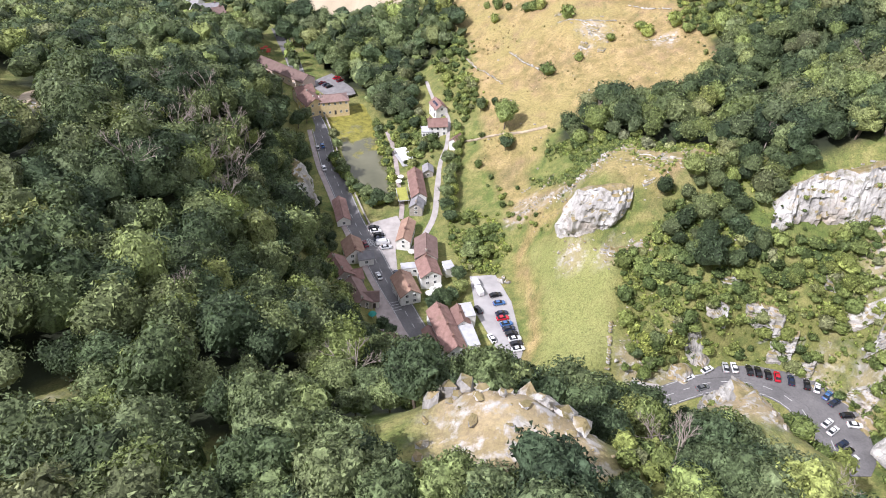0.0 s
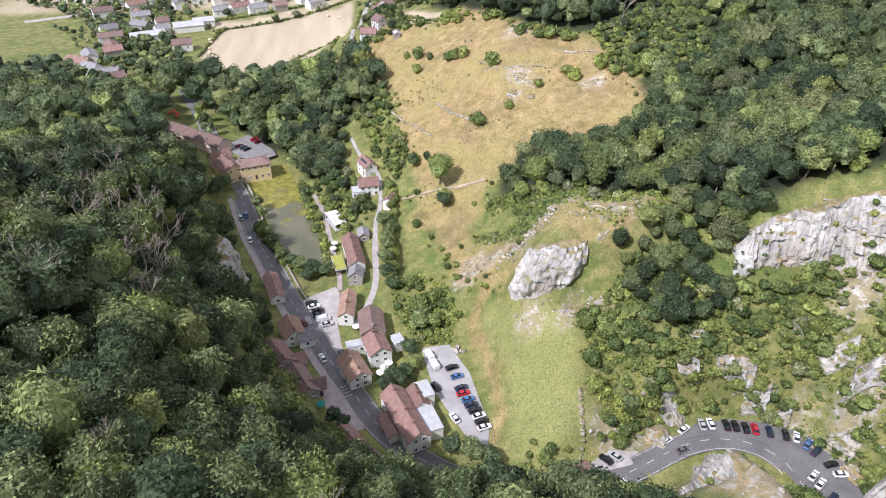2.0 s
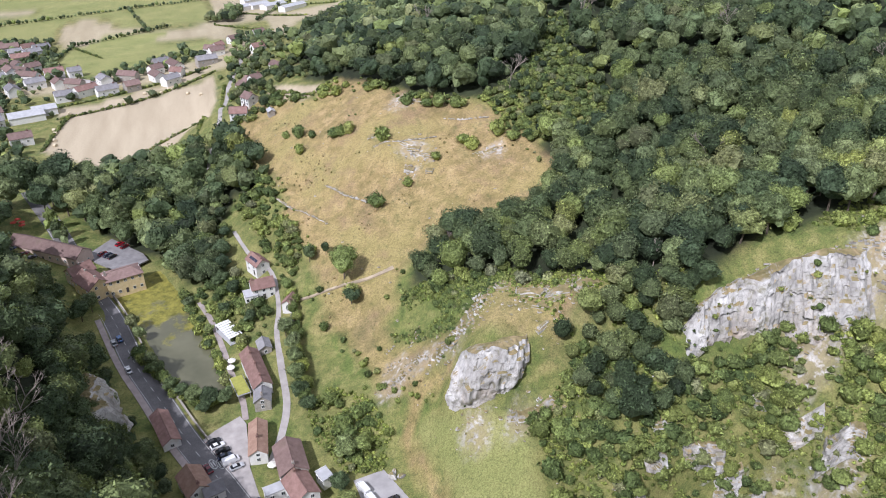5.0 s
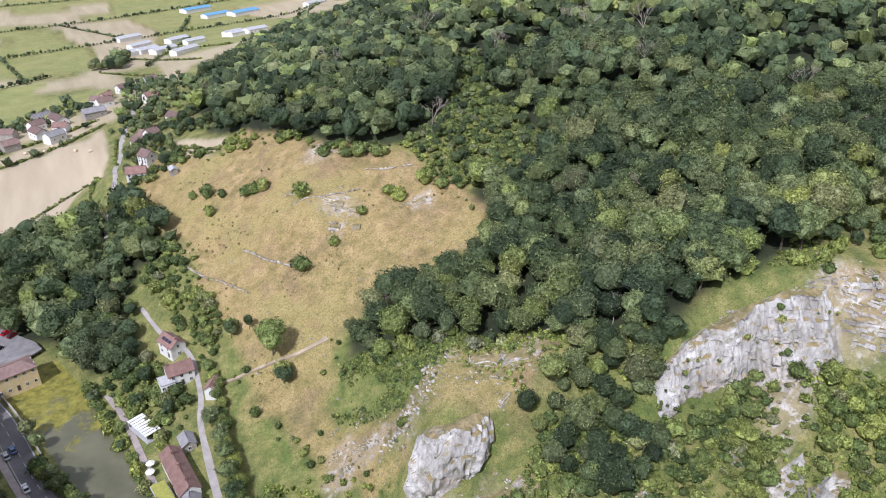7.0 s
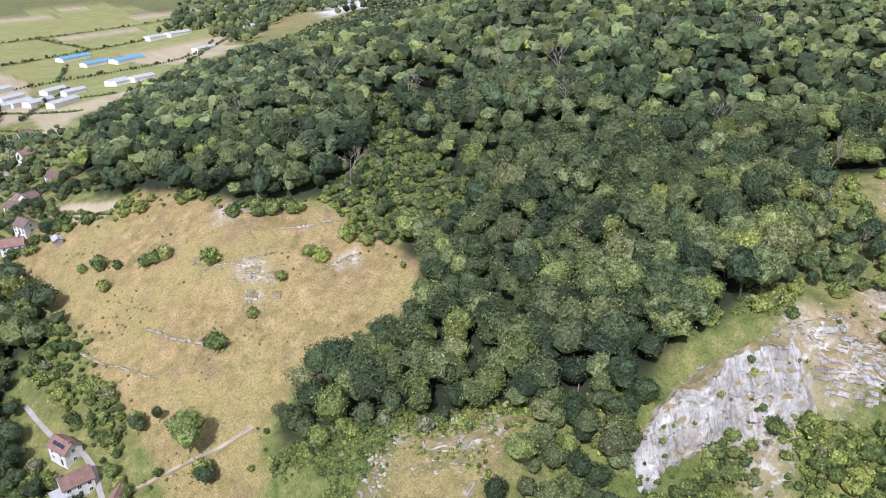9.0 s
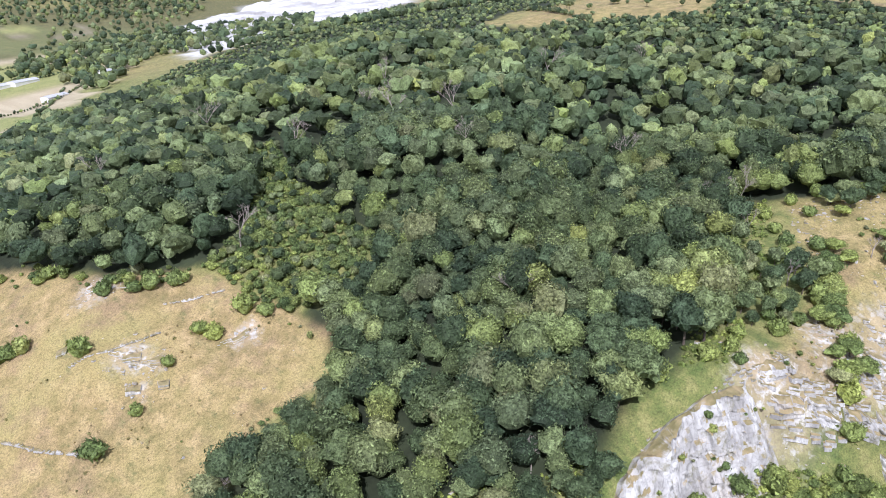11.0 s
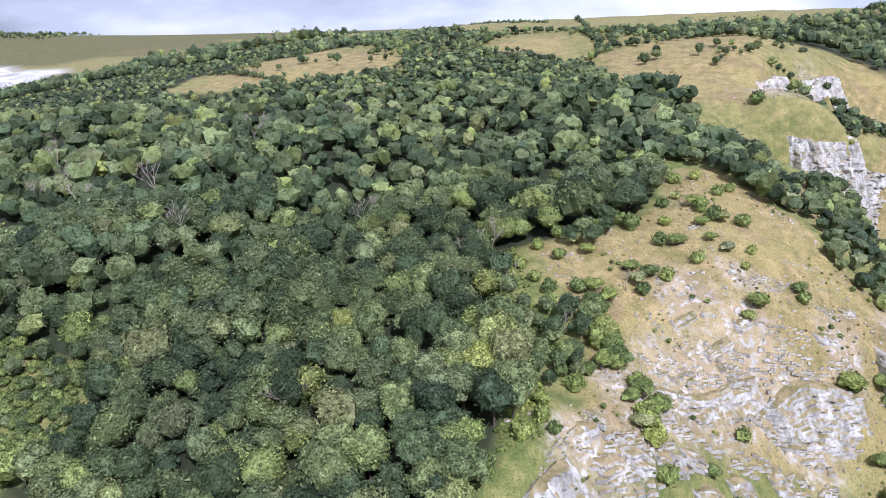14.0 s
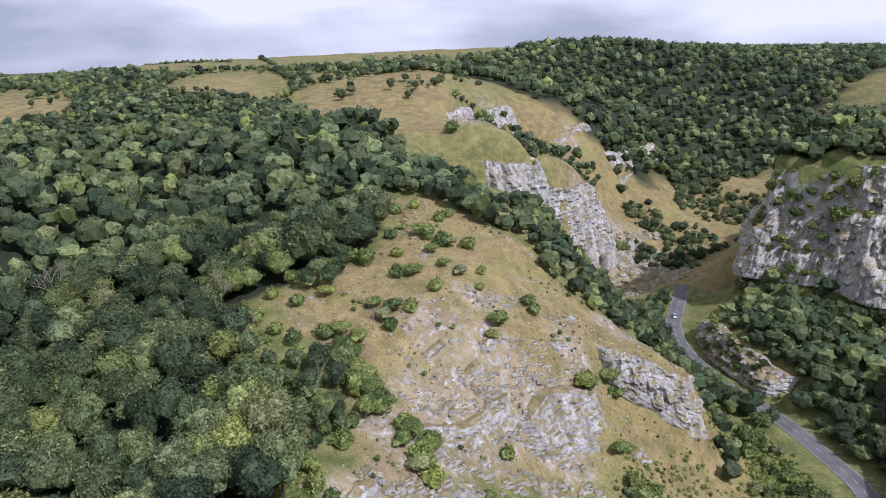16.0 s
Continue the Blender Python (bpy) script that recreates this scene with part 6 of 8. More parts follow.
def car_parts(colour, kind):
    key = (colour, kind)
    if key in CAR_SHARED:
        return CAR_SHARED[key]
    p = Paint("car_paint_" + colour, 0.25)
    p.b.inputs["Coat Weight"].default_value = 0.6
    base = CAR_PAINT[colour]
    p.colour(p.ramp(p.noise(1.2, 4, world_space=False), (0.3, tuple(c * 0.92 for c in base)), (0.7, tuple(min(1, c * 1.06) for c in base))))
    if kind == "van":
        body = loft([(-2.45, 0.85, 0.35, 1.9), (-2.3, 0.96, 0.28, 2.05), (1.2, 0.96, 0.26, 2.05), (1.75, 0.94, 0.26, 1.3), (2.4, 0.9, 0.28, 1.05), (2.5, 0.78, 0.4, 0.85)])
        glass = loft([(1.05, 0.90, 1.3, 1.9), (1.35, 0.88, 1.25, 1.8), (1.82, 0.82, 1.15, 1.35)])
        top = Solid().box(-2.2, -0.7, 2.05, 1.0, 0.7, 2.09, 0.02)
    else:
        body = loft([(-2.12, 0.72, 0.38, 0.78), (-2.0, 0.86, 0.28, 0.93), (-1.0, 0.89, 0.24, 0.95), (0.8, 0.89, 0.24, 0.93), (1.75, 0.84, 0.26, 0.8), (2.08, 0.74, 0.34, 0.66)])
        glass = loft([(-1.75, 0.70, 0.9, 0.98), (-1.15, 0.70, 0.92, 1.38), (0.1, 0.70, 0.92, 1.42), (0.95, 0.72, 0.9, 0.98)])
        top = Solid().box(-1.12, -0.58, 1.40, 0.12, 0.58, 1.46, 0.025)
    got = [("body", body.mesh("body", p.m)), ("glasshouse", glass.mesh("glasshouse", CAR_GLASS)), ("roof_panel", top.mesh("roof_panel", p.m))]
    CAR_SHARED[key] = got
    return got


def wheel_meshes():
    if "wheel" not in CAR_SHARED:
        CAR_SHARED["wheel"] = (Solid().tube((0, -0.1, 0), (0, 0.1, 0), 0.31, 0.31, 12).mesh("tyre", TYRE), Solid().tube((0, -0.115, 0), (0, 0.115, 0), 0.19, 0.19, 8).mesh("rim", RIM),
                               Solid().box(-0.05, -0.16, -0.07, 0.05, 0.16, 0.07, 0.02).mesh("headlight", LAMP_WHITE), Solid().box(-0.05, -0.14, -0.09, 0.05, 0.14, 0.09, 0.02).mesh("tail_light", LAMP_RED))
    return CAR_SHARED["wheel"]


def car(x, y, angle, colour, kind="car", z=None, where="parked in the car park"):
    z = float(land(x, y)[0]) + 0.14 if z is None else z
    t = root("van" if kind == "van" else "car", pose(x, y, z, 0, 0, angle), f"{colour} {'van' if kind == 'van' else 'car'} {where}", "van" if kind == "van" else "car", "cars")
    for name, me in car_parts(colour, kind):
        part(name, me, t)
    tyre, rim, head, tail = wheel_meshes()
    k = 1.5 if kind == "van" else 1.3
    for wx in (-k, k):
        for wy in (-0.82, 0.82):
            w = part("wheel", tyre, t)
            w.location = (wx, wy, 0.31)
            part("rim", rim, w)
    for wy in (-0.55, 0.55):
        part("headlight", head, t).location = (2.04 if kind != "van" else 2.46, wy, 0.62)
        part("tail_light", tail, t).location = (-2.08 if kind != "van" else -2.42, wy, 0.72)


for (x, y), c in zip([(21.3, 180.7), (22.3, 176.7), (22.8, 171.7), (23.0, 169.4), (24.0, 166.8), (24.6, 164.5), (25.3, 162.3), (26.1, 160.0), (26.5, 157.9), (26.8, 155.6)],
                     ["black", "blue", "navy", "red", "blue", "navy", "black", "white", "black", "white"]):
    car(x, y, 12 + (x * 7 % 5), c, z=1.76, where="parked in a row in the gravel car park")
car(14.8, 186.9, 110, "white", "van", 1.76)
car(15.9, 182.6, 108, "white", "van", 1.76)
car(15.2, 173.2, 112, "black", z=1.76)
car(18.9, 160.0, 112, "white", z=1.76, where="driving through the gravel car park")
for (x, y), c, kind in zip([(-22.4, 219.1), (-21.5, 217.0), (-20.2, 214.6), (-19.9, 212.2), (-18.4, 209.7), (-17.0, 207.0)], ["black", "white", "black", "navy", "white", "silver"], ["car", "car", "car", "car", "van", "car"]):
    car(x, y, 14, c, kind, 1.12, "parked on the forecourt by the pond")
car(-24.8, 208.9, 112, "maroon", z=1.14, where="driving on the village road")
car(-18.6, 190.6, 112, "white", z=1.14, where="driving on the village road")
car(-12.6, 191.8, 96, "navy", z=1.12, where="parked beside the road")
car(-46.8, 262.0, 106, "white", z=1.14, where="driving on the village road")
car(-50.0, 281.0, 106, "blue", z=1.2, where="parked by the pond road")
car(-51.8, 279.0, 106, "silver", z=1.2, where="parked by the pond road")
for x, y, a, c in [(57.2, 139.6, 125, "black"), (59.9, 140.4, 130, "silver")]:
    car(x, y, a, c, z=2.6, where="parked in the gravel lay-by")
BEND = [(75.8, 143.4, 25, "white"), (82.0, 146.0, 30, "white"), (87.8, 147.0, 80, "silver"), (90.4, 147.0, 84, "white"), (94.6, 146.0, 82, "black"), (97.0, 145.4, 80, "black"), (99.6, 144.4, 78, "black"),
        (102.0, 143.6, 76, "red"), (105.6, 142.2, 74, "navy"), (109.6, 140.6, 72, "black"), (112.2, 139.4, 60, "white"), (113.9, 136.6, 42, "blue"), (114.8, 134.0, 30, "navy"), (116.4, 129.4, 5, "black"),
        (117.0, 126.0, -6, "white"), (109.6, 126.6, 35, "white"), (110.0, 124.0, 35, "white"), (110.6, 119.6, 30, "navy"), (111.0, 117.2, 30, "black"), (111.0, 114.6, 28, "white")]
for x, y, a, c in BEND:
    car(x, y, a, c, z=3.86 if x > 80 else 3.1, where="parked along the outside of the road bend")
car(79.0, 139.6, 18, "grey", z=3.16, where="driving round the road bend")
car(58.6, 132.2, 12, "white", z=2.42, where="driving on the gorge road")
car(345, 8.4, 160, "white", z=18.1, where="driving far up the gorge")
for x, y, c in [(-58, 343.5, "maroon"), (-56, 341.6, "navy"), (-54.2, 339.6, "black"), (-51.5, 350, "red"), (-49.4, 347, "maroon"), (-92, 350, "navy"), (-87, 346, "maroon"), (-84, 343.5, "black")]:
    car(x, y, 40, c, z=float(land(x, y)[0]) + 0.25 if x < -70 else 2.62, where="parked at the hotel")
car(9.0, 264.4, 80, "grey", where="parked on the cottage lane")
# ---- scrub, bushes and single trees ----
SCRUB_RIMS = [
    [(58, 160), (58, 176), (68, 179), (78, 184), (95, 167), (110, 165), (122, 166), (131, 161), (138, 155), (148, 146), (166, 128), (184, 102), (196, 84), (172, 72), (142, 90), (118, 112),
     (121, 128), (112, 143), (104, 149), (92, 151), (80, 150), (70, 146), (62, 142)],
    [(5, 226), (13, 230), (24, 217), (27, 201), (22, 191), (12, 194), (6, 208)],
    [(-10, 258), (-4, 262), (2, 270), (-2, 290), (-6, 300), (-14, 306), (-24, 304), (-18, 284)]] + [
    [(8, 285), (16, 286), (20, 304), (14, 325), (16, 348), (4, 374), (-2, 350), (2, 318)],
    [(-46, 222), (-38, 196), (-40, 182), (-34, 160), (-24, 140), (-6, 123), (16, 112), (40, 109), (56, 112), (56, 119), (40, 119), (20, 124), (2, 136), (-12, 150), (-20, 164), (-30, 180), (-38, 200)],
    [(-60, 44), (-40, 42), (-14, 48), (-10, 40), (24, 36), (34, 52), (50, 68), (66, 72), (84, 60), (60, 30), (-60, 22)]] + [
    [(112, 96), (124, 84), (150, 64), (178, 36), (206, 20), (250, 20), (240, 32), (214, 44), (196, 52), (170, 70), (142, 90), (126, 112), (116, 108)],
    [(120, 60), (140, 40), (170, 8), (206, -6), (250, -6), (200, -30), (150, 10), (110, 50)],
    [(58, 112), (70, 116), (82, 126), (90, 126), (92, 112), (90, 96), (84, 84), (74, 90), (80, 104), (72, 110), (60, 106)],
    [(32, 140), (38, 138), (52, 137), (50, 142), (36, 146)]] + [
    [(66, 222), (52, 230), (44, 248), (56, 244), (70, 226), (82, 210), (88, 198), (80, 198), (72, 210)],
    [(40, 392), (56, 398), (80, 350), (106, 334), (96, 330), (78, 342), (62, 372)],
    [(0, 392), (6, 418), (28, 418), (40, 396), (26, 404), (10, 404)],
]


def plant_scrub():
    rng = np.random.default_rng(31)
    groups = []
    for i, (rim, step, share) in enumerate(zip(SCRUB_RIMS, (2.5, 3.2, 3.4, 3.2, 3.6, 3.4, 3.4, 3.6, 3.2, 3.2, 3.0, 3.6, 3.4), (0.8, 0.35, 0.92, 0.8, 0.9, 0.9, 0.8, 0.9, 0.4, 0.8, 0.55, 0.6, 0.8))):
        p = scatter(rim, step, 60 + i)
        clump = ripple(p[:, 0], p[:, 1], 9, 40 + i) * 0.5 + 0.5
        groups.append(p[clump + 0.25 * rng.standard_normal(len(p)) < share])
    p = np.concatenate(groups)
    p = p[(line_distance(p[:, 0], p[:, 1], ROAD_SMOOTH)[0] > 6.5)]
    p = p[line_distance(p[:, 0], p[:, 1], [(-4, 330), (0, 310), (5.5, 296), (6.5, 284), (5.5, 272), (3, 262), (1.5, 245), (0.5, 228)])[0] > 2.8]
    gather("scrub", p, BUSH_KINDS, MAT_SCRUB, 33, 0.6, 2.1, -0.3, "dense green scrub and brambles on the slopes", "scrub")
    spur = scatter(SPUR_RIM, 4.2, 71)
    spur = spur[(ripple(spur[:, 0], spur[:, 1], 12, 44) > 0.46)]
    edge = scatter(PASTURE_RIM, 7.0, 72)
    edge = edge[ripple(edge[:, 0], edge[:, 1], 15, 45) > 0.85]
    gather("low_scrub", np.concatenate([spur, edge]), BUSH_KINDS, MAT_SCRUB, 34, 0.2, 0.62, -0.15, "small tufts of scrub in dry grass", "scrub")
    gully = np.concatenate([scatter([(252, 92), (262, 100), (284, 112), (302, 116), (338, 78), (332, 60), (290, 58), (252, 66), (244, 76)], 5.2, 73),
                            scatter([(262, -4), (280, 0), (296, 3), (312, 1), (326, -5), (326, -14), (262, -14)], 4.6, 79), scatter([(206, 54), (218, 44), (240, 34), (280, 30), (330, 26), (345, 38), (330, 58), (285, 60), (250, 64), (236, 58), (222, 50)], 5.8, 74),
                            scatter([(146, 86), (172, 66), (196, 50), (206, 40), (200, 24), (180, 30), (150, 60)], 6.0, 75),
                            scatter([(420, 96), (470, 86), (510, 60), (540, 40), (560, 0), (540, -20), (480, 20), (440, 60)], 6.4, 76)])
    gully = gully[line_distance(gully[:, 0], gully[:, 1], ROAD_SMOOTH)[0] > 8]
    gather("gorge_woodland", gully, SLOPE_KINDS, MAT_LEAF, 35, 0.5, 0.95, 0.6, "dark green trees crowding the gorge side", "woodland")
    clumps = np.concatenate([scatter([(440, 130), (470, 160), (520, 200), (560, 170), (600, 95), (540, 100), (480, 110)], 9, 122), scatter([(430, 395), (460, 330), (520, 262), (600, 290), (640, 240), (700, 300), (600, 430)], 10, 123),
                             scatter([(480, 110), (520, 80), (556, 60), (540, 30), (500, 60), (470, 90)], 6.5, 124)])
    clumps = clumps[ripple(clumps[:, 0], clumps[:, 1], 22, 47) > 0.42]
    gather("plateau_trees", clumps, GORGE_KINDS, MAT_LEAF, 37, 0.35, 0.9, 0.4, "scattered hawthorns and trees on the plateau fields", "trees")
    bank = scatter([(190, -4), (212, 0), (236, 0), (258, 2), (262, -4), (258, -14), (196, -16)], 4.4, 130)
    gather("bank_trees", bank[line_distance(bank[:, 0], bank[:, 1], ROAD_SMOOTH)[0] > 6.5], GORGE_KINDS, MAT_LEAF, 39, 0.55, 1.0, 0.6, "dark leafy trees on the shaded bank", "woodland")
    verge = scatter([(256, 12), (270, 18), (284, 24), (312, 26), (338, 20), (358, 8), (368, 2), (366, 12), (350, 26), (326, 36), (296, 38), (262, 28), (240, 18)], 4.4, 129)
    verge = verge[line_distance(verge[:, 0], verge[:, 1], ROAD_SMOOTH)[0] > 5.5]
    gather("roadside_trees", verge, GORGE_KINDS, MAT_LEAF, 38, 0.6, 1.05, 0.8, "dark leafy trees crowding the gorge road", "woodland")
    slope = np.concatenate([scatter([(440, 100), (520, 70), (620, 10), (680, -80), (760, -200), (560, -180), (470, -100), (440, -40), (470, 10)], 6.0, 77),
                            scatter([(410, 100), (440, 130), (560, 95), (600, 60), (500, 80), (430, 92)], 12, 78)])
    slope = slope[ripple(slope[:, 0], slope[:, 1], 30, 46) + 0.4 * ripple(slope[:, 0], slope[:, 1], 9, 47) > 0.12]
    gather("gorge_scrub", slope, BUSH_KINDS, MAT_LEAF, 36, 0.9, 2.9, -0.3, "scattered shrubs on the far gorge slopes", "scrub")


plant_scrub()
# rank herbs and brambles that cover the slopes between the bushes
herbs = np.concatenate([scatter(SCRUB_RIMS[0], 1.3, 110), scatter(SCRUB_RIMS[1], 1.3, 111), scatter(SCRUB_RIMS[10], 1.7, 112), scatter(SCRUB_RIMS[5], 1.9, 113), scatter([(72, 186), (58, 222), (44, 246), (60, 242), (96, 196), (110, 180), (98, 170)], 1.8, 114),
                        scatter([(140, 178), (160, 184), (196, 192), (226, 206), (236, 196), (206, 184), (186, 176), (160, 172), (146, 170)], 1.7, 115), scatter(SCRUB_RIMS[8], 2.0, 116), scatter(SCRUB_RIMS[6], 2.1, 117), scatter([(190, 96), (200, 90), (216, 62), (240, 50), (262, 30), (230, 16), (200, 24), (176, 60)], 2.4, 119)])
herbs = herbs[(line_distance(herbs[:, 0], herbs[:, 1], ROAD_SMOOTH)[0] > 5.5) & (ripple(herbs[:, 0], herbs[:, 1], 7, 52) > -0.35) & (np.hypot(herbs[:, 0] - 8, herbs[:, 1] - 51) > 9)]
MAT_HERB = make_leaf("rank_herbs", ((0.0, (0.13, 0.17, 0.045)), (0.35, (0.19, 0.235, 0.06)), (0.7, (0.25, 0.29, 0.075)), (1.0, (0.27, 0.30, 0.095))))
gather("undergrowth", herbs, kinds(620, 4, 2.0, 1.0, 16, 0.5, 1, 5), MAT_HERB, 117, 0.5, 1.15, -0.25, "rank green herbs and brambles on the slope", "undergrowth")
gather("slope_trees", np.concatenate([scatter([(76, 178), (92, 158), (106, 154), (120, 152), (124, 158), (100, 164), (88, 172)], 4.6, 125), scatter([(56, 142), (64, 142), (70, 150), (66, 156), (58, 152)], 4.0, 126), scatter([(132, 150), (146, 138), (150, 142), (136, 154)], 4.4, 127)]), EDGE_KINDS, MAT_SCRUB, 128,
       0.3, 0.62, 0.3, "small leafy trees among scrub on the slope", "trees")
foot_trees = scatter([(-55, 262), (-48, 228), (-42, 204), (-37, 196), (-37, 180), (-31, 166), (-22, 154), (-14, 144), (0, 132), (14, 123), (34, 115), (42, 107), (20, 111), (-6, 123), (-24, 140), (-34, 160), (-42, 183), (-50, 206), (-56, 232)], 4.4, 131)
for hx, hy, hr in ((-35.5, 227.6, 8), (-28.3, 202.2, 7), (-32.0, 188.5, 8), (-24.7, 177.6, 8), (-11.6, 154.4, 6), (-7.0, 146.0, 8), (-49, 238, 5)):
    foot_trees = foot_trees[np.hypot(foot_trees[:, 0] - hx, foot_trees[:, 1] - hy) > hr]
foot_trees = foot_trees[line_distance(foot_trees[:, 0], foot_trees[:, 1], ROAD_SMOOTH)[0] > 7]
gather("roadside_woodland", foot_trees, EDGE_KINDS, MAT_LEAF, 132, 0.45, 0.85, 0.5, "leafy trees crowding down to the village road", "woodland")
brow_growth = scatter([(18, 62), (30, 56), (44, 68), (58, 76), (66, 86), (56, 94), (40, 96), (30, 84)], 3.4, 133)
gather("brow_trees", brow_growth, MID_KINDS, MAT_LEAF, 134, 0.25, 0.5, 0.2, "shrubs and small trees below the brow", "woodland")
lower = scatter([(-6, 40), (6, 36), (22, 40), (34, 52), (26, 58), (18, 44), (4, 40)], 3.0, 135)
gather("brow_shrubs", lower, BUSH_KINDS, MAT_SCRUB, 136, 0.6, 1.3, -0.2, "pale green and yellow shrubs round the bare knoll", "scrub")
rim_line = resample(PASTURE_RIM + PASTURE_RIM[:1], 2.6)
rim_line = rim_line + np.random.default_rng(140).normal(0, 2.2, rim_line.shape)
rim_line = rim_line[ripple(rim_line[:, 0], rim_line[:, 1], 14, 53) > -0.1]
gather("pasture_edge_scrub", rim_line, BUSH_KINDS, MAT_SCRUB, 141, 0.35, 1.1, -0.25, "ragged bramble and hawthorn along the pasture edge", "scrub")
turf = scatter(BRACKEN_RIM, 1.25, 142)
turf = turf[ripple(turf[:, 0], turf[:, 1], 7, 54) > -0.3]
gather("bracken", turf, kinds(610, 4, 1.9, 1.1, 34, 0.42, 1, 4), MAT_SCRUB, 143, 0.5, 1.2, -0.35, "low bright green bracken and bramble below the wood", "scrub")
gather("understorey", scatter([(118, 246), (150, 228), (196, 212), (214, 240), (196, 280), (160, 304), (128, 276)], 5.0, 144), BUSH_KINDS, MAT_LEAF, 145, 1.5, 2.6, -0.2, "leafy hazel understorey between the tall trees", "woodland")
gather("thicket", scatter(THICKET_RIM, 2.7, 118), BUSH_KINDS, MAT_SCRUB, 119, 0.7, 1.6, -0.2, "low dense green thicket above the pasture", "scrub")
for i, (x, y) in enumerate(np.concatenate([scatter([(160, 176), (174, 160), (192, 160), (204, 172), (196, 186), (170, 184)], 6.5, 120), scatter([(228, 172), (246, 160), (250, 172), (236, 186)], 6.5, 121)])):
    place_tree(x, y, 0.45 + 0.09 * (i % 5), i, "small leafy tree at the woodland edge on the spur", 1.0, "spur trees")
for i, (x, y, k, tall) in enumerate([(202, 166, 0.5, 1.0), (198, 164.5, 0.6, 1.1), (194, 163, 0.55, 1.0), (190, 161, 0.62, 1.1), (186.5, 159.5, 0.6, 1.0), (183, 157.5, 0.58, 1.0), (180, 160.5, 0.55, 0.9), (174, 151, 0.5, 0.9), (172, 146.5, 0.52, 0.9),
                                    (168.5, 148.5, 0.5, 0.8), (164, 150.5, 0.48, 0.8), (170, 153, 0.42, 0.8), (216, 122.5, 0.42, 0.8), (212.5, 125, 0.3, 0.8), (233, 110, 0.36, 0.8), (210, 98, 0.5, 1.0), (222, 86, 0.46, 1.1), (238, 130, 0.36, 0.7),
                                    (241, 135, 0.32, 0.7), (236, 145, 0.42, 0.7), (220, 152, 0.42, 0.8), (216, 155, 0.4, 0.8), (222, 157, 0.35, 0.8), (206, 162, 0.4, 0.9), (209, 167, 0.42, 0.9), (228, 171, 0.36, 0.8), (234, 176, 0.4, 0.8),
                                    (169, 134, 0.34, 0.6), (200, 91, 0.4, 0.7), (254, 132, 0.42, 0.7), (250, 138, 0.36, 0.7), (262, 140, 0.45, 0.7)]):
    place_tree(x, y, k * (1.45 if i < 12 else 1.75), i * 5 + 2, "spreading hawthorn in dry grass on the limestone spur", tall * 0.68, "spur hawthorns", HAWTHORN)
BUSHES = [(49, 295, 2.0), (62, 295, 1.1), (60, 323, 1.7), (44, 347, 1.6), (47, 345, 1.5), (50, 343, 1.5), (90, 308, 1.5), (92, 303, 1.6), (103, 303, 1.8), (107, 297, 1.5), (26, 368, 1.1), (29, 350, 1.3),
          (8, 381, 2.2), (-1, 386, 1.6), (30, 259, 1.6), (21, 291, 1.5), (36, 356, 1.1), (18, 253, 1.0), (76, 302, 1.2), (76, 341, 1.5), (88, 334, 1.6), (84, 336, 1.4), (95, 331, 1.7), (31, 362, 1.6)]
for i, (x, y, s) in enumerate(BUSHES):
    place_bush(x, y, 1.35 * s, i, "rounded dark green bush standing in dry pasture", 0.95 + 0.2 * (i % 3), "pasture bushes")
SPUR_BUSHES = [(286, 147, 1.6), (254, 134, 1.7), (258, 138, 1.4), (255, 125, 1.6), (241, 123, 0.9), (232, 125, 0.8), (217, 122, 1.5), (229, 109, 1.3), (211, 97, 1.6), (220, 85, 1.5), (168, 166, 1.5), (206, 179, 1.3),
               (208, 171, 1.5), (184, 159, 1.7), (188, 163, 1.9), (177, 152, 1.6), (166, 150, 1.5), (163, 147, 1.6), (225, 179, 1.3), (232, 187, 1.3), (243, 159, 1.7), (247, 164, 1.8), (220, 147, 1.3), (212, 153, 1.2),
               (192, 162, 1.5), (196, 166, 1.6), (165, 148, 1.3), (204, 87, 1.0), (384, 93, 1.8)] + [(409, 110, 2.0), (182, 158, 1.6), (235, 150, 1.4), (195, 168, 1.2), (248, 149, 1.2), (276, 132, 1.3), (228, 139, 1.2),
               (146, 174, 1.5), (152, 171, 1.3), (134, 180, 1.6), (158, 144, 1.7), (186, 126, 1.2)]
for i, (x, y, s) in enumerate(SPUR_BUSHES):
    place_bush(x, y, s * 1.25, i + 3, "green hawthorn bush on the grassy limestone spur", 1.0 + 0.15 * (i % 3), "spur bushes")
for i, (x, y, k) in enumerate([(172, 170, 1.4), (180, 172, 1.8), (200, 178, 1.7), (212, 184, 1.5), (220, 190, 1.8), (240, 182, 1.9), (158, 172, 1.5), (196, 172, 1.2), (176, 164, 1.6), (203, 166, 1.4), (150, 168, 1.3), (244, 170, 1.6), (262, 150, 1.5), (270, 146, 1.3), (290, 140, 1.6), (282, 128, 1.4)]):
    place_bush(x, y, k, i, "leafy green shrub in grass at the woodland edge", 1.1, "spur bushes")
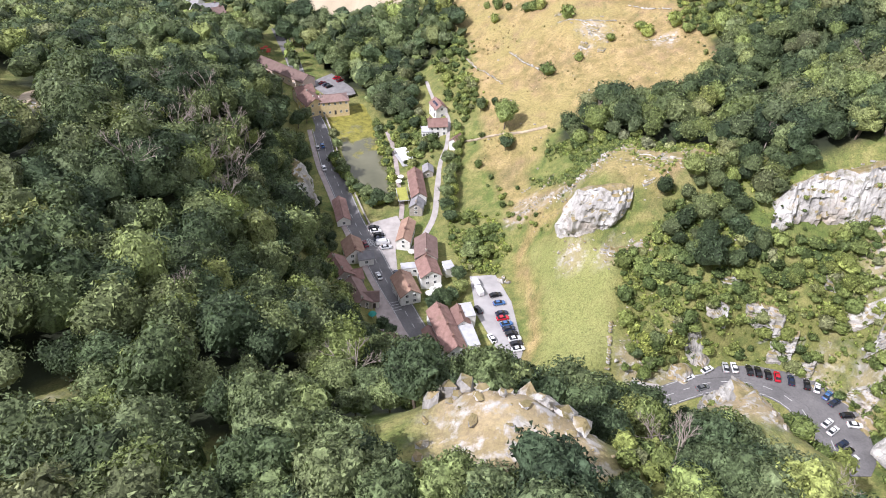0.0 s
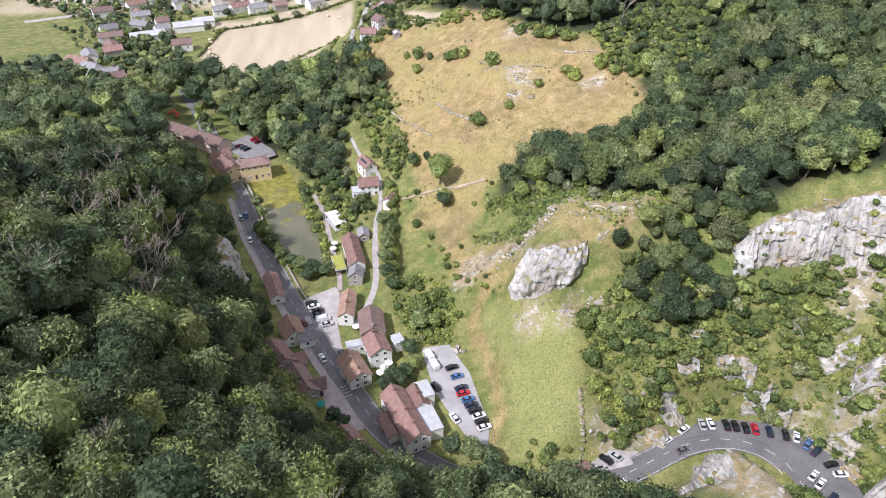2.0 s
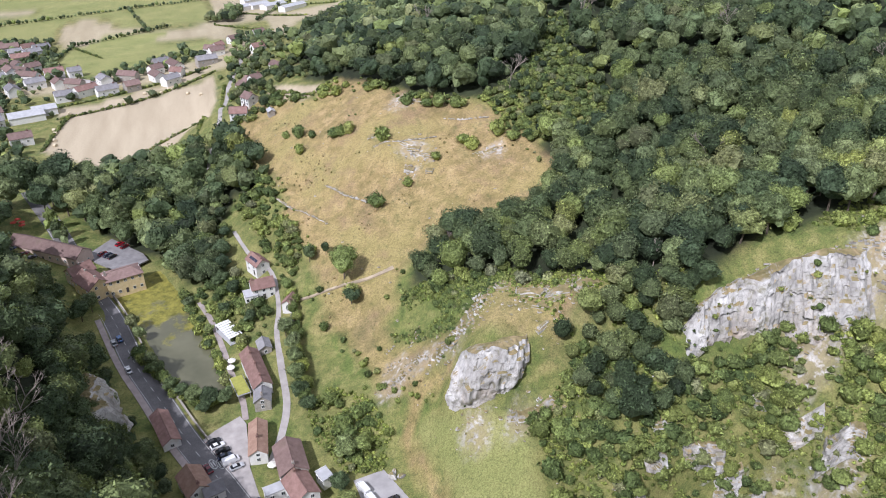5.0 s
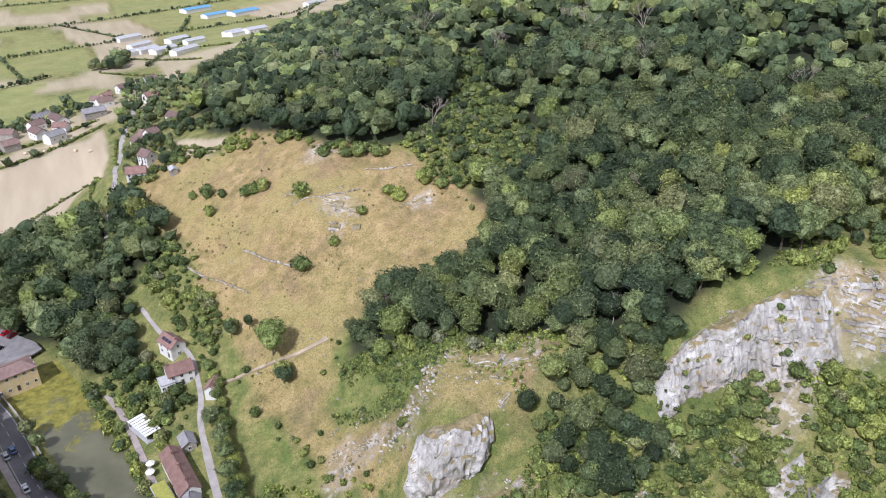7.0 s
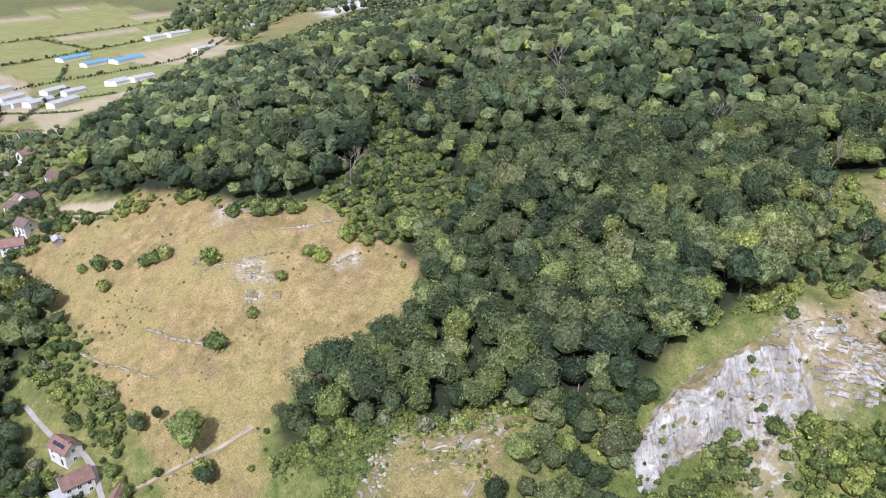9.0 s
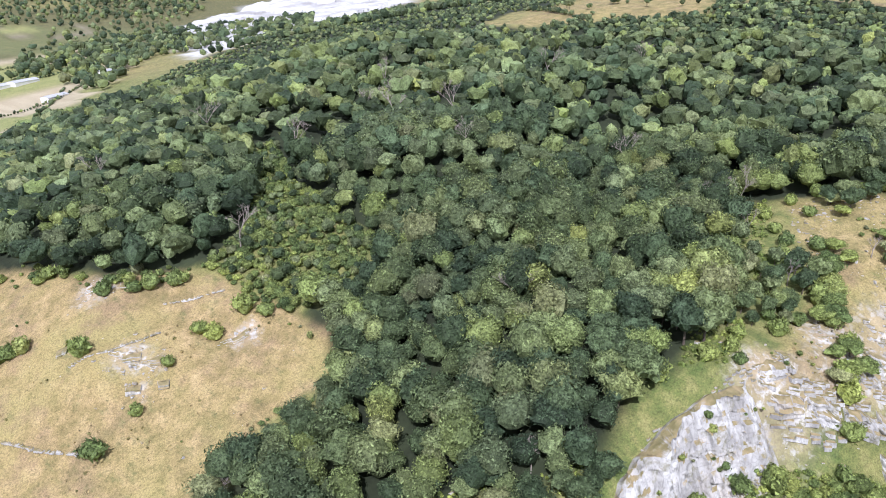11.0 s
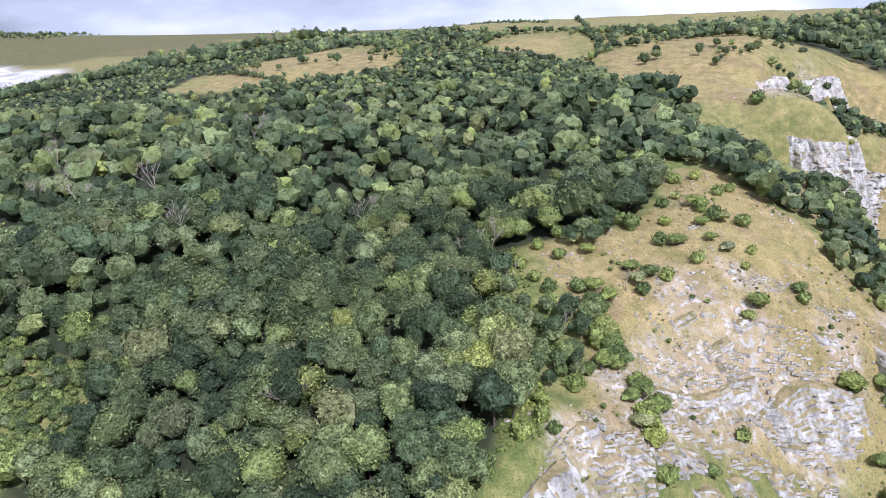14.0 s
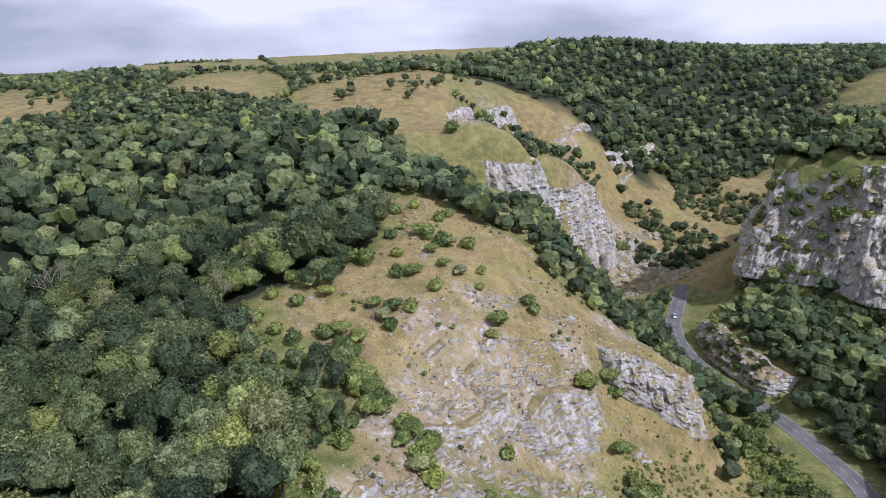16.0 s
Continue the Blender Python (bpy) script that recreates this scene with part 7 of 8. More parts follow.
SINGLE_TREES = [(29, 267, 1.3, 1.0), (29, 257, 0.7, 1.0), (20, 287, 0.6, 1.2), (26, 285, 0.4, 1.5), (-56, 262, 1.05, 1.2), (-59, 270, 0.95, 1.1), (-45.5, 286, 0.7, 1.0), (-43, 279, 0.6, 0.9), (-39.5, 263, 0.55, 0.9), (-37, 257, 0.6, 0.9),
                (-33.5, 247, 0.6, 0.9), (-27, 239, 0.75, 0.85), (-22, 236, 0.8, 0.85), (-17.5, 235.5, 0.7, 0.85), (-24, 233, 0.6, 0.8), (-30, 243, 0.65, 0.8), (3.0, 176.5, 0.85, 1.0), (0.5, 172.5, 0.7, 1.0), (6.5, 179.5, 0.75, 0.9),
                (10, 183, 0.7, 0.8), (9, 190, 0.75, 0.7), (13, 200, 0.85, 0.8), (18, 200, 0.7, 0.8)] + [(16, 147.5, 0.75, 1.0), (21, 145, 0.8, 1.0), (26, 143.5, 0.7, 0.9), (-15.5, 163.5, 0.6, 0.9), (-13, 160.5, 0.55, 0.9),
                (5.5, 258, 0.75, 1.0), (6.5, 250, 0.7, 1.0), (6, 243, 0.75, 1.0), (5.5, 235, 0.8, 1.0), (5, 228, 0.7, 1.0), (6, 222, 0.65, 0.9), (-13.5, 282, 0.6, 0.9), (-20, 275, 0.5, 0.9), (-20.5, 268, 0.45, 0.9),
                (-26, 296, 0.55, 0.9), (-5, 272, 0.55, 1.0), (-9, 290, 0.7, 1.0), (-13, 298, 0.75, 1.0), (66, 150, 0.55, 1.0), (60, 147, 0.5, 0.9), (64, 146, 0.45, 0.9), (409, 163, 0.75, 1.0)] + [(420, 152, 0.6, 1.2),
                (416, 158, 0.6, 1.0), (497, 137, 0.75, 1.1), (-63, 296, 0.9, 1.0), (-60, 302, 0.8, 1.0), (-70, 306, 0.8, 1.0), (86, 130, 0.45, 1.0), (90, 126, 0.4, 1.0), (467, 367, 0.8, 1.0), (433, 364, 0.7, 0.9), (464, 427, 0.8, 0.9),
                (505, 203, 0.7, 0.9), (455, 405, 0.6, 0.8), (480, 440, 0.6, 0.8)]
for i, (x, y, s, tall) in enumerate(SINGLE_TREES):
    place_tree(x, y, s, i * 3 + 1, "leafy green broadleaf tree standing by itself", tall)
CONIFER = [tree_kind(60 + i, crown_arrays(500 + i, 5.4, 13.0, 420, 0.9, 2, 10, "cone"), 12.0, 0.6) for i in range(2)]
for x, y, s in ((-76, 362, 1.0), (-72, 356, 0.9), (-30, 366, 1.0), (-24, 372, 0.9), (-60, 384, 1.2), (-65, 392, 1.2), (77, 212, 0.5), (-75, 363, 1.1)):
    place_tree(x, y, s, int(x) % 2, "tall dark pointed conifer among broadleaf trees", 1.0, "conifers", CONIFER)
GOLDEN = make_leaf("golden_conifer_needles", ((0.0, (0.17, 0.16, 0.045)), (0.6, (0.23, 0.205, 0.06)), (1.0, (0.28, 0.24, 0.08))))
t = place_tree(-79, 371, 1.25, 0, "broad golden-yellow conifer behind the hotel", 0.9, "", CONIFER)
t.children[1].data = t.children[1].data.copy()
t.children[1].data.materials[0] = GOLDEN
for i, (x, y, k) in enumerate([(-84, 390, 1.5), (-74, 385, 1.4), (-67, 379, 1.5), (-60, 371, 1.4), (-70, 395, 1.6), (-82, 399, 1.4), (-104, 400, 1.3), (-111, 393, 1.3), (-54, 361, 1.3), (-64, 402, 1.5), (-55, 392, 1.5), (-49, 350, 1.1)]):
    place_tree(x, y, k, i * 3, "tall dark green tree in the hotel grounds", 1.1, "hotel trees")
lane_hedge = hedge_line([(6.5, 222), (7.5, 238), (8.5, 252), (9.5, 264), (10, 280)], 2.6, 150)
gather("lane_hedge", lane_hedge, EDGE_KINDS, MAT_SCRUB, 151, 0.36, 0.62, -0.2, "tall leafy hedge along the cottage lane", "hedge")
gather("pond_shrubs", np.concatenate([hedge_line([(-44, 272), (-39, 260), (-34, 250), (-29, 241), (-22, 236), (-17, 238)], 1.8, 152), hedge_line([(-17, 244), (-18.5, 262), (-22, 281), (-28, 303)], 2.4, 153)]), BUSH_KINDS, MAT_SCRUB, 154, 0.8, 2.0, -0.3,
       "dense leafy shrubs on the pond banks", "shrubs")
road_trees = scatter([(-60, 276), (-53, 262), (-52, 250), (-44, 234), (-41, 226), (-38, 212), (-35, 204), (-38, 194), (-38, 182), (-46, 184), (-52, 204), (-54, 226), (-62, 256)], 4.2, 155)
for hx, hy, hr in ((-35.5, 227.6, 5.5), (-28.3, 202.2, 6), (-32.0, 188.5, 7), (-24.7, 177.6, 7), (-48.5, 238, 5)):
    road_trees = road_trees[np.hypot(road_trees[:, 0] - hx, road_trees[:, 1] - hy) > hr]
gather("verge_trees", road_trees[line_distance(road_trees[:, 0], road_trees[:, 1], ROAD_SMOOTH)[0] > 6.5], EDGE_KINDS, MAT_LEAF, 156, 0.42, 0.8, 0.2, "leafy trees between the rock face and the road", "woodland")
COPPER = make_leaf("copper_beech_leaves", ((0.0, (0.030, 0.022, 0.026)), (1.0, (0.055, 0.035, 0.038))))
for x, y, s in ((-93, 407, 2.3), (-79, 409, 2.2), (-99, 398, 1.7), (-68, 414, 1.5)):
    t = place_tree(x, y, s, 2, "large dark purple copper beech", 1.0, "copper beeches")
    me = t.children[1].data.copy()
    me.materials[0] = COPPER
    t.children[1].data = me


def bare_tree(x, y, height, seed, label="leafless grey dead tree in the wood"):
    """A dead tree: trunk and forking bare boughs."""
    rng = random.Random(seed)
    boughs, stem = Solid(), Solid()

    def grow(solid, p, d, length, r, depth):
        q = (p[0] + d[0] * length, p[1] + d[1] * length, p[2] + d[2] * length)
        solid.tube(p, q, r, r * 0.62, 4)
        if depth:
            for _ in range(3 if depth > 1 else 4):
                e = Vector((d[0] + rng.uniform(-0.8, 0.8), d[1] + rng.uniform(-0.8, 0.8), d[2] + rng.uniform(-0.15, 0.45))).normalized()
                grow(boughs, q, e, length * rng.uniform(0.55, 0.8), r * 0.55, depth - 1)

    grow(stem, (0, 0, -0.5), (0.05, 0.02, 1.0), height * 0.4, 0.02 * height + 0.06, 4)
    t = root("dead_tree", pose(x, y, float(land(x, y)[0])), label, "dead tree", "dead trees")
    part("trunk", stem.mesh("trunk", MAT_DEAD), t)
    part("bare_crown", boughs.mesh("bare_crown", MAT_DEAD), t)


for i, (x, y, h) in enumerate([(163, 421, 12), (221, 377, 12), (232, 372, 12), (190, 172, 6.5), (227, 201, 10), (62, 254, 7), (240, 250, 12), (110, 420, 11), (214, 206, 9), (205, 300, 12), (250, 395, 12), (100, 190, 6),
                               (-80, 228, 12), (-88, 222, 12), (-74, 150, 11), (-62, 200, 12), (-78, 190, 12), (-70, 216, 11), (-12, 76, 8), (26, 46, 6), (58, 60, 6), (212, 158, 4.5), (206, 190, 7), (300, 330, 11), (340, 300, 11),
                               (-84, 180, 11), (-58, 176, 11), (-66, 190, 11), (-60, 184, 12)] + [(-72, 206, 12), (-64, 168, 11), (-56, 158, 10), (-80, 214, 12), (-40, 88, 9), (30, 60, 7), (230, 330, 12), (216, 352, 12), (176, 372, 12), (60, 52, 5), (146, 230, 11), (120, 330, 11)]):
    bare_tree(x, y, h * 1.35, 900 + i)


def stone_wall(line, seed, height=0.9):
    """A tumbled dry stone wall: courses of loose stones along a line."""
    rng = random.Random(seed)
    p = resample([(x, y) for x, y in line], 0.9)
    t = root("dry_stone_wall", pose(0, 0, 0), "tumbled pale dry stone wall across pasture", "wall", "dry stone walls")
    for k, (x, y) in enumerate(p):
        if rng.random() < 0.12:
            continue
        z = float(land(x, y)[0])
        w, h = rng.uniform(0.6, 0.95), height * rng.uniform(0.8, 1.5)
        o = part("stone", STONES[k % len(STONES)], t)
        o.matrix_local = Matrix.LocRotScale((x, y, z + h * 0.35), Euler((rng.uniform(-0.2, 0.2), rng.uniform(-0.2, 0.2), rng.uniform(0, 6.28))), (w, w * 0.8, h * 0.6))


STONES = []
for i in range(5):
    rng = np.random.default_rng(700 + i)
    v, f = ICO[1]
    STONES.append(mesh_of("stone", v * rng.uniform(0.75, 1.2, (len(v), 1)), f, MAT_ROCK))
stone_wall([(35, 321), (40, 309), (46, 299)], 1)
stone_wall([(14, 337), (23, 317), (30, 301)], 2, 0.7)
stone_wall([(88, 325), (95, 322), (104, 317)], 3, 0.6)
stone_wall([(56, 322), (66, 318), (80, 315)], 4, 0.5)
stone_wall([(410, 160), (440, 186), (470, 200)], 5, 0.9)
stone_wall([(54, 157), (52, 147), (50, 138)], 6, 0.8)

# boulders at the foot of the quarried wall and on the spur
for i, (x, y, s) in enumerate([(428, -14, 3.0), (434, -20, 2.4), (420, -20, 2.2), (440, -26, 3.2), (446, -4, 2.6), (414, -32, 2.0), (452, -20, 2.4), (426, -6, 1.8), (210, 137, 1.0), (206, 145, 0.8), (66, 303, 1.0), (68, 309, 0.9),
                               (214, 128, 1.2), (200, 138, 0.9), (88, 113, 1.0), (23.5, 188.5, 1.6), (26, 188, 1.3), (24.5, 190.2, 1.2), (436, -34, 2.4), (430, -28, 2.0), (418, -12, 1.7), (410, -24, 1.8), (0, 54.5, 1.6), (2, 56, 1.9), (4, 56.5, 2.2), (5.5, 57, 2.3), (9, 56, 1.3), (11.5, 55.5, 2.4), (13.5, 54.5, 2.3)] + [(15.5, 53, 1.9), (17, 51, 1.6), (12.5, 57, 2.0), (3, 54, 0.8), (8, 53, 0.7), (12, 52, 0.9)]):
    o = tagged(new("boulder", STONES[i % 5]), "pale angular limestone boulder lying on the ground", "boulder", "boulders")
    o.matrix_world = Matrix.LocRotScale((x, y, float(land(x, y)[0]) + 0.25 * s), Euler((0.3 * i, 0.2 * i, i)), (s, s * 0.8, s * 0.7))

# ---- the farther village, fields and hedges ----
FAR_HOUSES = [(-199, 680), (-190, 654), (-181, 679), (-172, 654), (-161, 685), (-156, 660), (-170, 618), (-141, 636), (-127, 602), (-121, 635), (-122, 661), (-134, 696), (-141, 715), (-115, 616), (-99, 610), (-88, 604),
              (-80, 586), (-93, 577), (-66, 580), (-50, 584), (-33, 600), (-19, 601), (-24, 585), (3, 618), (12, 639), (-178, 582), (-150, 571), (-143, 542), (-127, 531), (-108, 496), (-156, 513), (-146, 478), (-155, 462),
              (-147, 435), (-130, 413), (-183, 723), (-213, 703), (-164, 710)]
# streets behind the church end: rows of houses on small plots
def village_rows():
    rows = []
    for k in range(7):
        for j in range(11):
            x, y = -246 + 12.5 * j + 4 * k, 640 + 19 * k - 3.2 * j
            if inside(np.array(x), np.array(y), [(-250, 800), (-262, 640), (-200, 585), (-140, 600), (-118, 640), (-120, 760)]) and min(math.hypot(x - a, y - b) for a, b in FAR_HOUSES) > 11:
                rows.append((x + 2.2 * math.sin(j * 3.1 + k), y + 2.0 * math.cos(k * 2.3 + j)))
    return rows


FAR_HOUSES += [(-69, 608), (-53, 611), (-34, 619), (-105, 641), (-91, 638), (-30, 636), (-20, 622), (9, 648), (-158, 599), (-150, 629), (-148, 567), (-130, 550), (-149, 488), (-156, 446), (-162, 533), (-136, 423)] + village_rows()
FAR_LABELS = {0: "white-walled village house with a red tiled roof", 1: "pale village house with a brown tiled roof", 2: "village house with a grey slate roof"}
for i, (x, y) in enumerate(FAR_HOUSES):
    k = (i * 7 + 3) % 5
    style = 2 if k in (2, 4) else (1 if k in (1, 3) else 0)
    house(x, y, float(land(x, y)[0]) + 0.2, (20, 24, 112, -28, 35, 15)[i % 6], 9 + (i * 3) % 7, 7 + (i % 3) * 0.6, 4.6, 2.5, WALL_STONE if i % 4 == 3 else WALL_WHITE, (TILE_RED, TILE_BROWN, TILE_GREY)[style],
          FAR_LABELS[style], (2, 1), 0, (0.7,), "house", "house", 1, False, "village houses")
HILL_HOUSES = ((9.3, 414.8, -13, 8.5), (16, 422, -60, 6.5), (18.7, 480.5, -60, 10), (23, 492, -60, 8), (42.5, 509, -64, 11), (41.8, 613, 23, 11), (15, 660, 40, 9), (29, 681, 30, 10), (51, 693, 20, 10), (11, 644, 30, 8), (24, 468, 30, 6.5))
for x, y, a, L in HILL_HOUSES:
    house(x, y, float(land(x, y)[0]) + 0.2, a, L, 6.4, 3.8, 2.3, WALL_WHITE, TILE_RED if a in (-13, 23, 40) else TILE_BROWN, "white hillside house among trees beside the lane", (3, 2), 1, (0.7,), "house", "house", 2, True, "village houses")
house(23.7, 399, float(land(23.7, 399)[0]), -85, 4.2, 3.2, 2.4, 0.9, WALL_STONE, METAL_GREY, "small grey field shed on the hillside", (1, 1), 0, (), "shed", "shed", 1)
for x, y, L, W, a in ((-134, 519, 22, 12, 20), (-111, 541, 20, 13, 15), (-102, 551, 14, 10, 15), (53, 850, 26, 12, 30), (70, 856, 22, 12, 30), (84, 842, 26, 12, 30), (100, 815, 30, 10, 35), (106, 895, 24, 12, 30), (119, 867, 22, 10, 25),
                      (165, 867, 20, 10, 20), (184, 866, 24, 12, 20), (62, 942, 28, 12, 30), (167, 1108, 40, 16, 25), (181, 1052, 36, 14, 25), (216, 1049, 40, 18, 25), (291, 1170, 36, 16, 20), (320, 1171, 36, 16, 20)) + ((67, 888, 24, 10, 30),
                      (162, 878, 22, 10, 25), (300, 1010, 30, 12, 25), (397, 1094, 26, 12, 25)):
    z = float(land(x, y)[0])
    house(x, y, z + 0.1, a, L, W, 4.2, 1.6, WALL_WHITE, METAL_GREY if y < 1000 or x > 230 else plain("blue_sheet_roof", (0.13, 0.30, 0.48), 0.6), "long low farm shed with a sheet roof in the plain", (0, 1), 0, (), "barn", "barn", 1, False, "farm sheds")


def hedge_points(lines, step, seed):
    rng = np.random.default_rng(seed)
    p = np.concatenate([resample(line, step) for line in lines])
    return p + rng.uniform(-0.4, 0.4, p.shape)


HEDGES = [[(-93, 534), (-72, 544), (-48, 554), (-23, 570), (7, 593)], [(-51, 435), (-38, 449), (-24, 461), (-4, 477)], [(-105, 743), (-75, 688)], [(20, 786), (41, 759), (68, 725)], [(43, 840), (81, 790), (104, 756)],
          [(88, 868), (116, 833), (144, 804)], [(-98, 560), (-40, 586), (4, 608)], [(-96, 480), (-92, 510), (-86, 540)], [(4, 470), (6, 510), (10, 540)], [(-6, 470), (-12, 425), (-20, 410)], [(30, 420), (44, 396), (58, 400)]]
grove = np.concatenate([scatter([(12, 402), (26, 410), (30, 424), (22, 446), (34, 470), (50, 486), (60, 512), (50, 530), (26, 520), (14, 500), (8, 470), (6, 440), (4, 420)], 4.6, 160), scatter([(-2, 408), (-8, 394), (-4, 378), (-14, 384), (-12, 408)], 4.2, 161),
                        scatter([(28, 436), (44, 424), (62, 402), (70, 404), (52, 436), (34, 452)], 4.4, 162)])
for hx, hy, _, _ in HILL_HOUSES:
    grove = grove[(np.hypot(grove[:, 0] - hx, grove[:, 1] - hy) > 6.2) & (np.hypot(grove[:, 0] - hx + 0.4, grove[:, 1] - hy + 5) > 4.8)]
grove = grove[line_distance(grove[:, 0], grove[:, 1], [(10, 511), (4, 460), (1, 428), (-4, 408), (-9, 390)])[0] > 4]
gather("garden_trees", grove, EDGE_KINDS, MAT_LEAF, 163, 0.3, 0.75, 0.2, "leafy garden trees round the hillside houses", "trees")
gather("hedges", hedge_points(HEDGES, 1.7, 81), BUSH_KINDS, MAT_SCRUB, 82, 0.55, 1.05, -0.3, "clipped and overgrown green field hedges", "hedge")
FAR_HEDGES = [[(-300, 800), (-60, 900), (120, 960), (300, 1000)], [(-250, 1000), (0, 1080), (180, 1150), (420, 1200)], [(-60, 900), (-40, 780)], [(120, 960), (150, 1060)], [(0, 1080), (60, 950)], [(-300, 1250), (100, 1300), (500, 1350)],
              [(200, 1160), (160, 1300)], [(240, 900), (330, 1060)], [(300, 1000), (400, 1100), (560, 1300)], [(60, 780), (120, 900)], [(150, 790), (260, 880)], [(-120, 640), (-100, 740), (-20, 800)],               [(640, 236), (800, 240), (1000, 280), (1180, 300)], [(430, 395), (480, 480), (590, 430), (700, 520)], [(700, 520), (1000, 700), (1500, 1000)], [(900, 300), (1100, 420), (1400, 600)]]
BELTS = [[(524, 212), (545, 200), (580, 206), (615, 216), (660, 226)], [(528, 206), (556, 192), (600, 200)], [(512, 262), (518, 240), (524, 222)], [(552, 186), (556, 165), (560, 135), (568, 105)], [(562, 170), (570, 140), (580, 110)],
         [(640, 300), (600, 300), (560, 296), (536, 290)], [(630, 318), (580, 312), (540, 302)], [(500, 335), (530, 318), (550, 306)]]
gather("field_belts", hedge_points(BELTS, 3.6, 183) + np.random.default_rng(184).normal(0, 1.8, hedge_points(BELTS, 3.6, 183).shape), GORGE_KINDS, MAT_LEAF, 185, 0.35, 0.8, -0.4, "tree belts between the plateau fields", "trees")
gather("far_hedgerows", hedge_points(FAR_HEDGES, 3.8, 83), FAR_KINDS, MAT_LEAF, 84, 0.3, 0.75, -0.5, "distant hedgerows and hedgerow trees", "hedge")
more_garden = scatter([(-255, 800), (-262, 640), (-200, 580), (-110, 420), (-96, 440), (-128, 560), (-100, 640), (-120, 770)], 6.6, 97)
village_trees = np.array([(-200, 655), (-149, 634), (-121, 565), (-116, 576), (-104, 579), (-88, 573), (-166, 532), (-147, 500), (-125, 458), (-137, 442), (-114, 460), (-138, 409), (-131, 660), (-174, 712), (-115, 697), (-51, 551), (-37, 560),
                          (-21, 569), (-16, 573), (-44, 620), (-5, 598), (-88, 629), (-167, 608), (-173, 603), (-173, 538), (-97, 543), (-134, 493), (38, 692), (49, 702), (75, 702), (68, 681), (36, 630), (44, 613), (39, 569), (9, 568), (18, 572)], float)
belts = np.concatenate([scatter([(-80, 620), (-60, 640), (-10, 680), (4, 640), (-30, 620), (-60, 606)], 6.5, 85), scatter([(14, 520), (30, 500), (36, 540), (60, 560), (70, 640), (60, 700), (30, 720), (26, 640), (14, 580)], 7.5, 86),
                        scatter([(-210, 560), (-130, 425), (-105, 430), (-100, 470), (-122, 500), (-150, 560)], 11, 87), scatter([(-230, 720), (-120, 620), (-130, 720)], 14, 88), scatter([(10, 800), (50, 830), (40, 790)], 7, 89),
                        scatter([(330, 940), (500, 1170), (720, 1310), (620, 1280), (480, 1290), (340, 1100)], 15, 98)] + [scatter([(590, 1090), (500, 1250), (700, 1500), (1000, 1850), (1450, 2400), (1760, 2500), (1900, 2100), (2150, 2200), (1700, 2900), (900, 2300), (420, 1500)], 34, 99), scatter([(300, 1200), (700, 1050), (900, 1300), (640, 1500), (400, 1400)], 16, 90), scatter([(1000, 2700), (2400, 2300), (2800, 3000), (400, 3600), (200, 3000)], 50, 91), scatter([(500, 1900), (900, 1700), (1000, 2400), (500, 2600)], 26, 92),
                        scatter([(800, 560), (1500, 800), (1700, 1000), (1500, 1200), (1300, 1200), (1000, 1000)], 24, 93)])
gather("village_trees", np.concatenate([village_trees, more_garden[np.min(np.hypot(more_garden[:, None, 0] - np.array(FAR_HOUSES)[None, :, 0], more_garden[:, None, 1] - np.array(FAR_HOUSES)[None, :, 1]), axis=1) > 6.0], belts[np.hypot(belts[:, 0], belts[:, 1]) < 760]]), SLOPE_KINDS, MAT_LEAF, 95, 0.4, 0.9, 0.3, "garden trees and tree belts about the village", "woodland")
gather("plain_woods", belts[np.hypot(belts[:, 0], belts[:, 1]) >= 760], FAR_KINDS, MAT_LEAF, 96, 0.9, 2.2, 0.0, "far tree belts and wooded hills beyond the plain", "woodland")

CEDAR_LEAF = make_leaf("blue_cedar_needles", ((0.0, (0.085, 0.115, 0.105)), (0.6, (0.12, 0.155, 0.14)), (1.0, (0.16, 0.19, 0.17))))
for x, y, k in ((-107, 364, 2.0), (-99, 368, 1.8), (-113, 374, 2.0), (-106, 382, 1.8), (-119, 366, 1.9), (-112, 350, 1.7)):
    t = place_tree(x, y, k, int(-x) % 5, "broad blue-grey cedar by the hotel", 0.8, "cedars")
    me = t.children[1].data.copy()
    me.materials[0] = CEDAR_LEAF
    t.children[1].data = me
# floor and tower of the far quarry
def make_dust():
    p = Paint("quarry_dust", 0.95)
    c = p.ramp(p.noise(60, 6, 0.6), (0.35, (0.30, 0.285, 0.27)), (0.5, (0.50, 0.485, 0.465)), (0.65, (0.64, 0.625, 0.605)))
    p.colour(p.mix(p.ramp(p.noise(24, 5, 0.65), (0.52, 0.0), (0.64, 0.6)), c, (0.33, 0.30, 0.27)))
    p.bump(p.noise(14, 5), 0.6, 3.0)
    return p.m


u, v = np.meshgrid(np.linspace(0, 1, 48), np.linspace(0, 1, 48))
v2 = v + 0.05 * np.sin(u * 17) * np.sin(v * 3.1)
qx = (1 - v2) * (470 + 690 * u) + v2 * (700 + 650 * u)
qy = (1 - v2) * (985 + 305 * u) + v2 * (1500 + 330 * u)
edge = np.minimum(np.minimum(u, 1 - u), np.minimum(v, 1 - v)) + 0.05 * ripple(qx, qy, 70, 34) + 0.03 * ripple(qx, qy, 30, 35)
qz = land(qx, qy) - 14.0 * (1 - ease(edge, 0.02, 0.07)) + 5.0 + 3.0 * np.floor(3 * v + 0.5 * ripple(qx, qy, 160, 33))
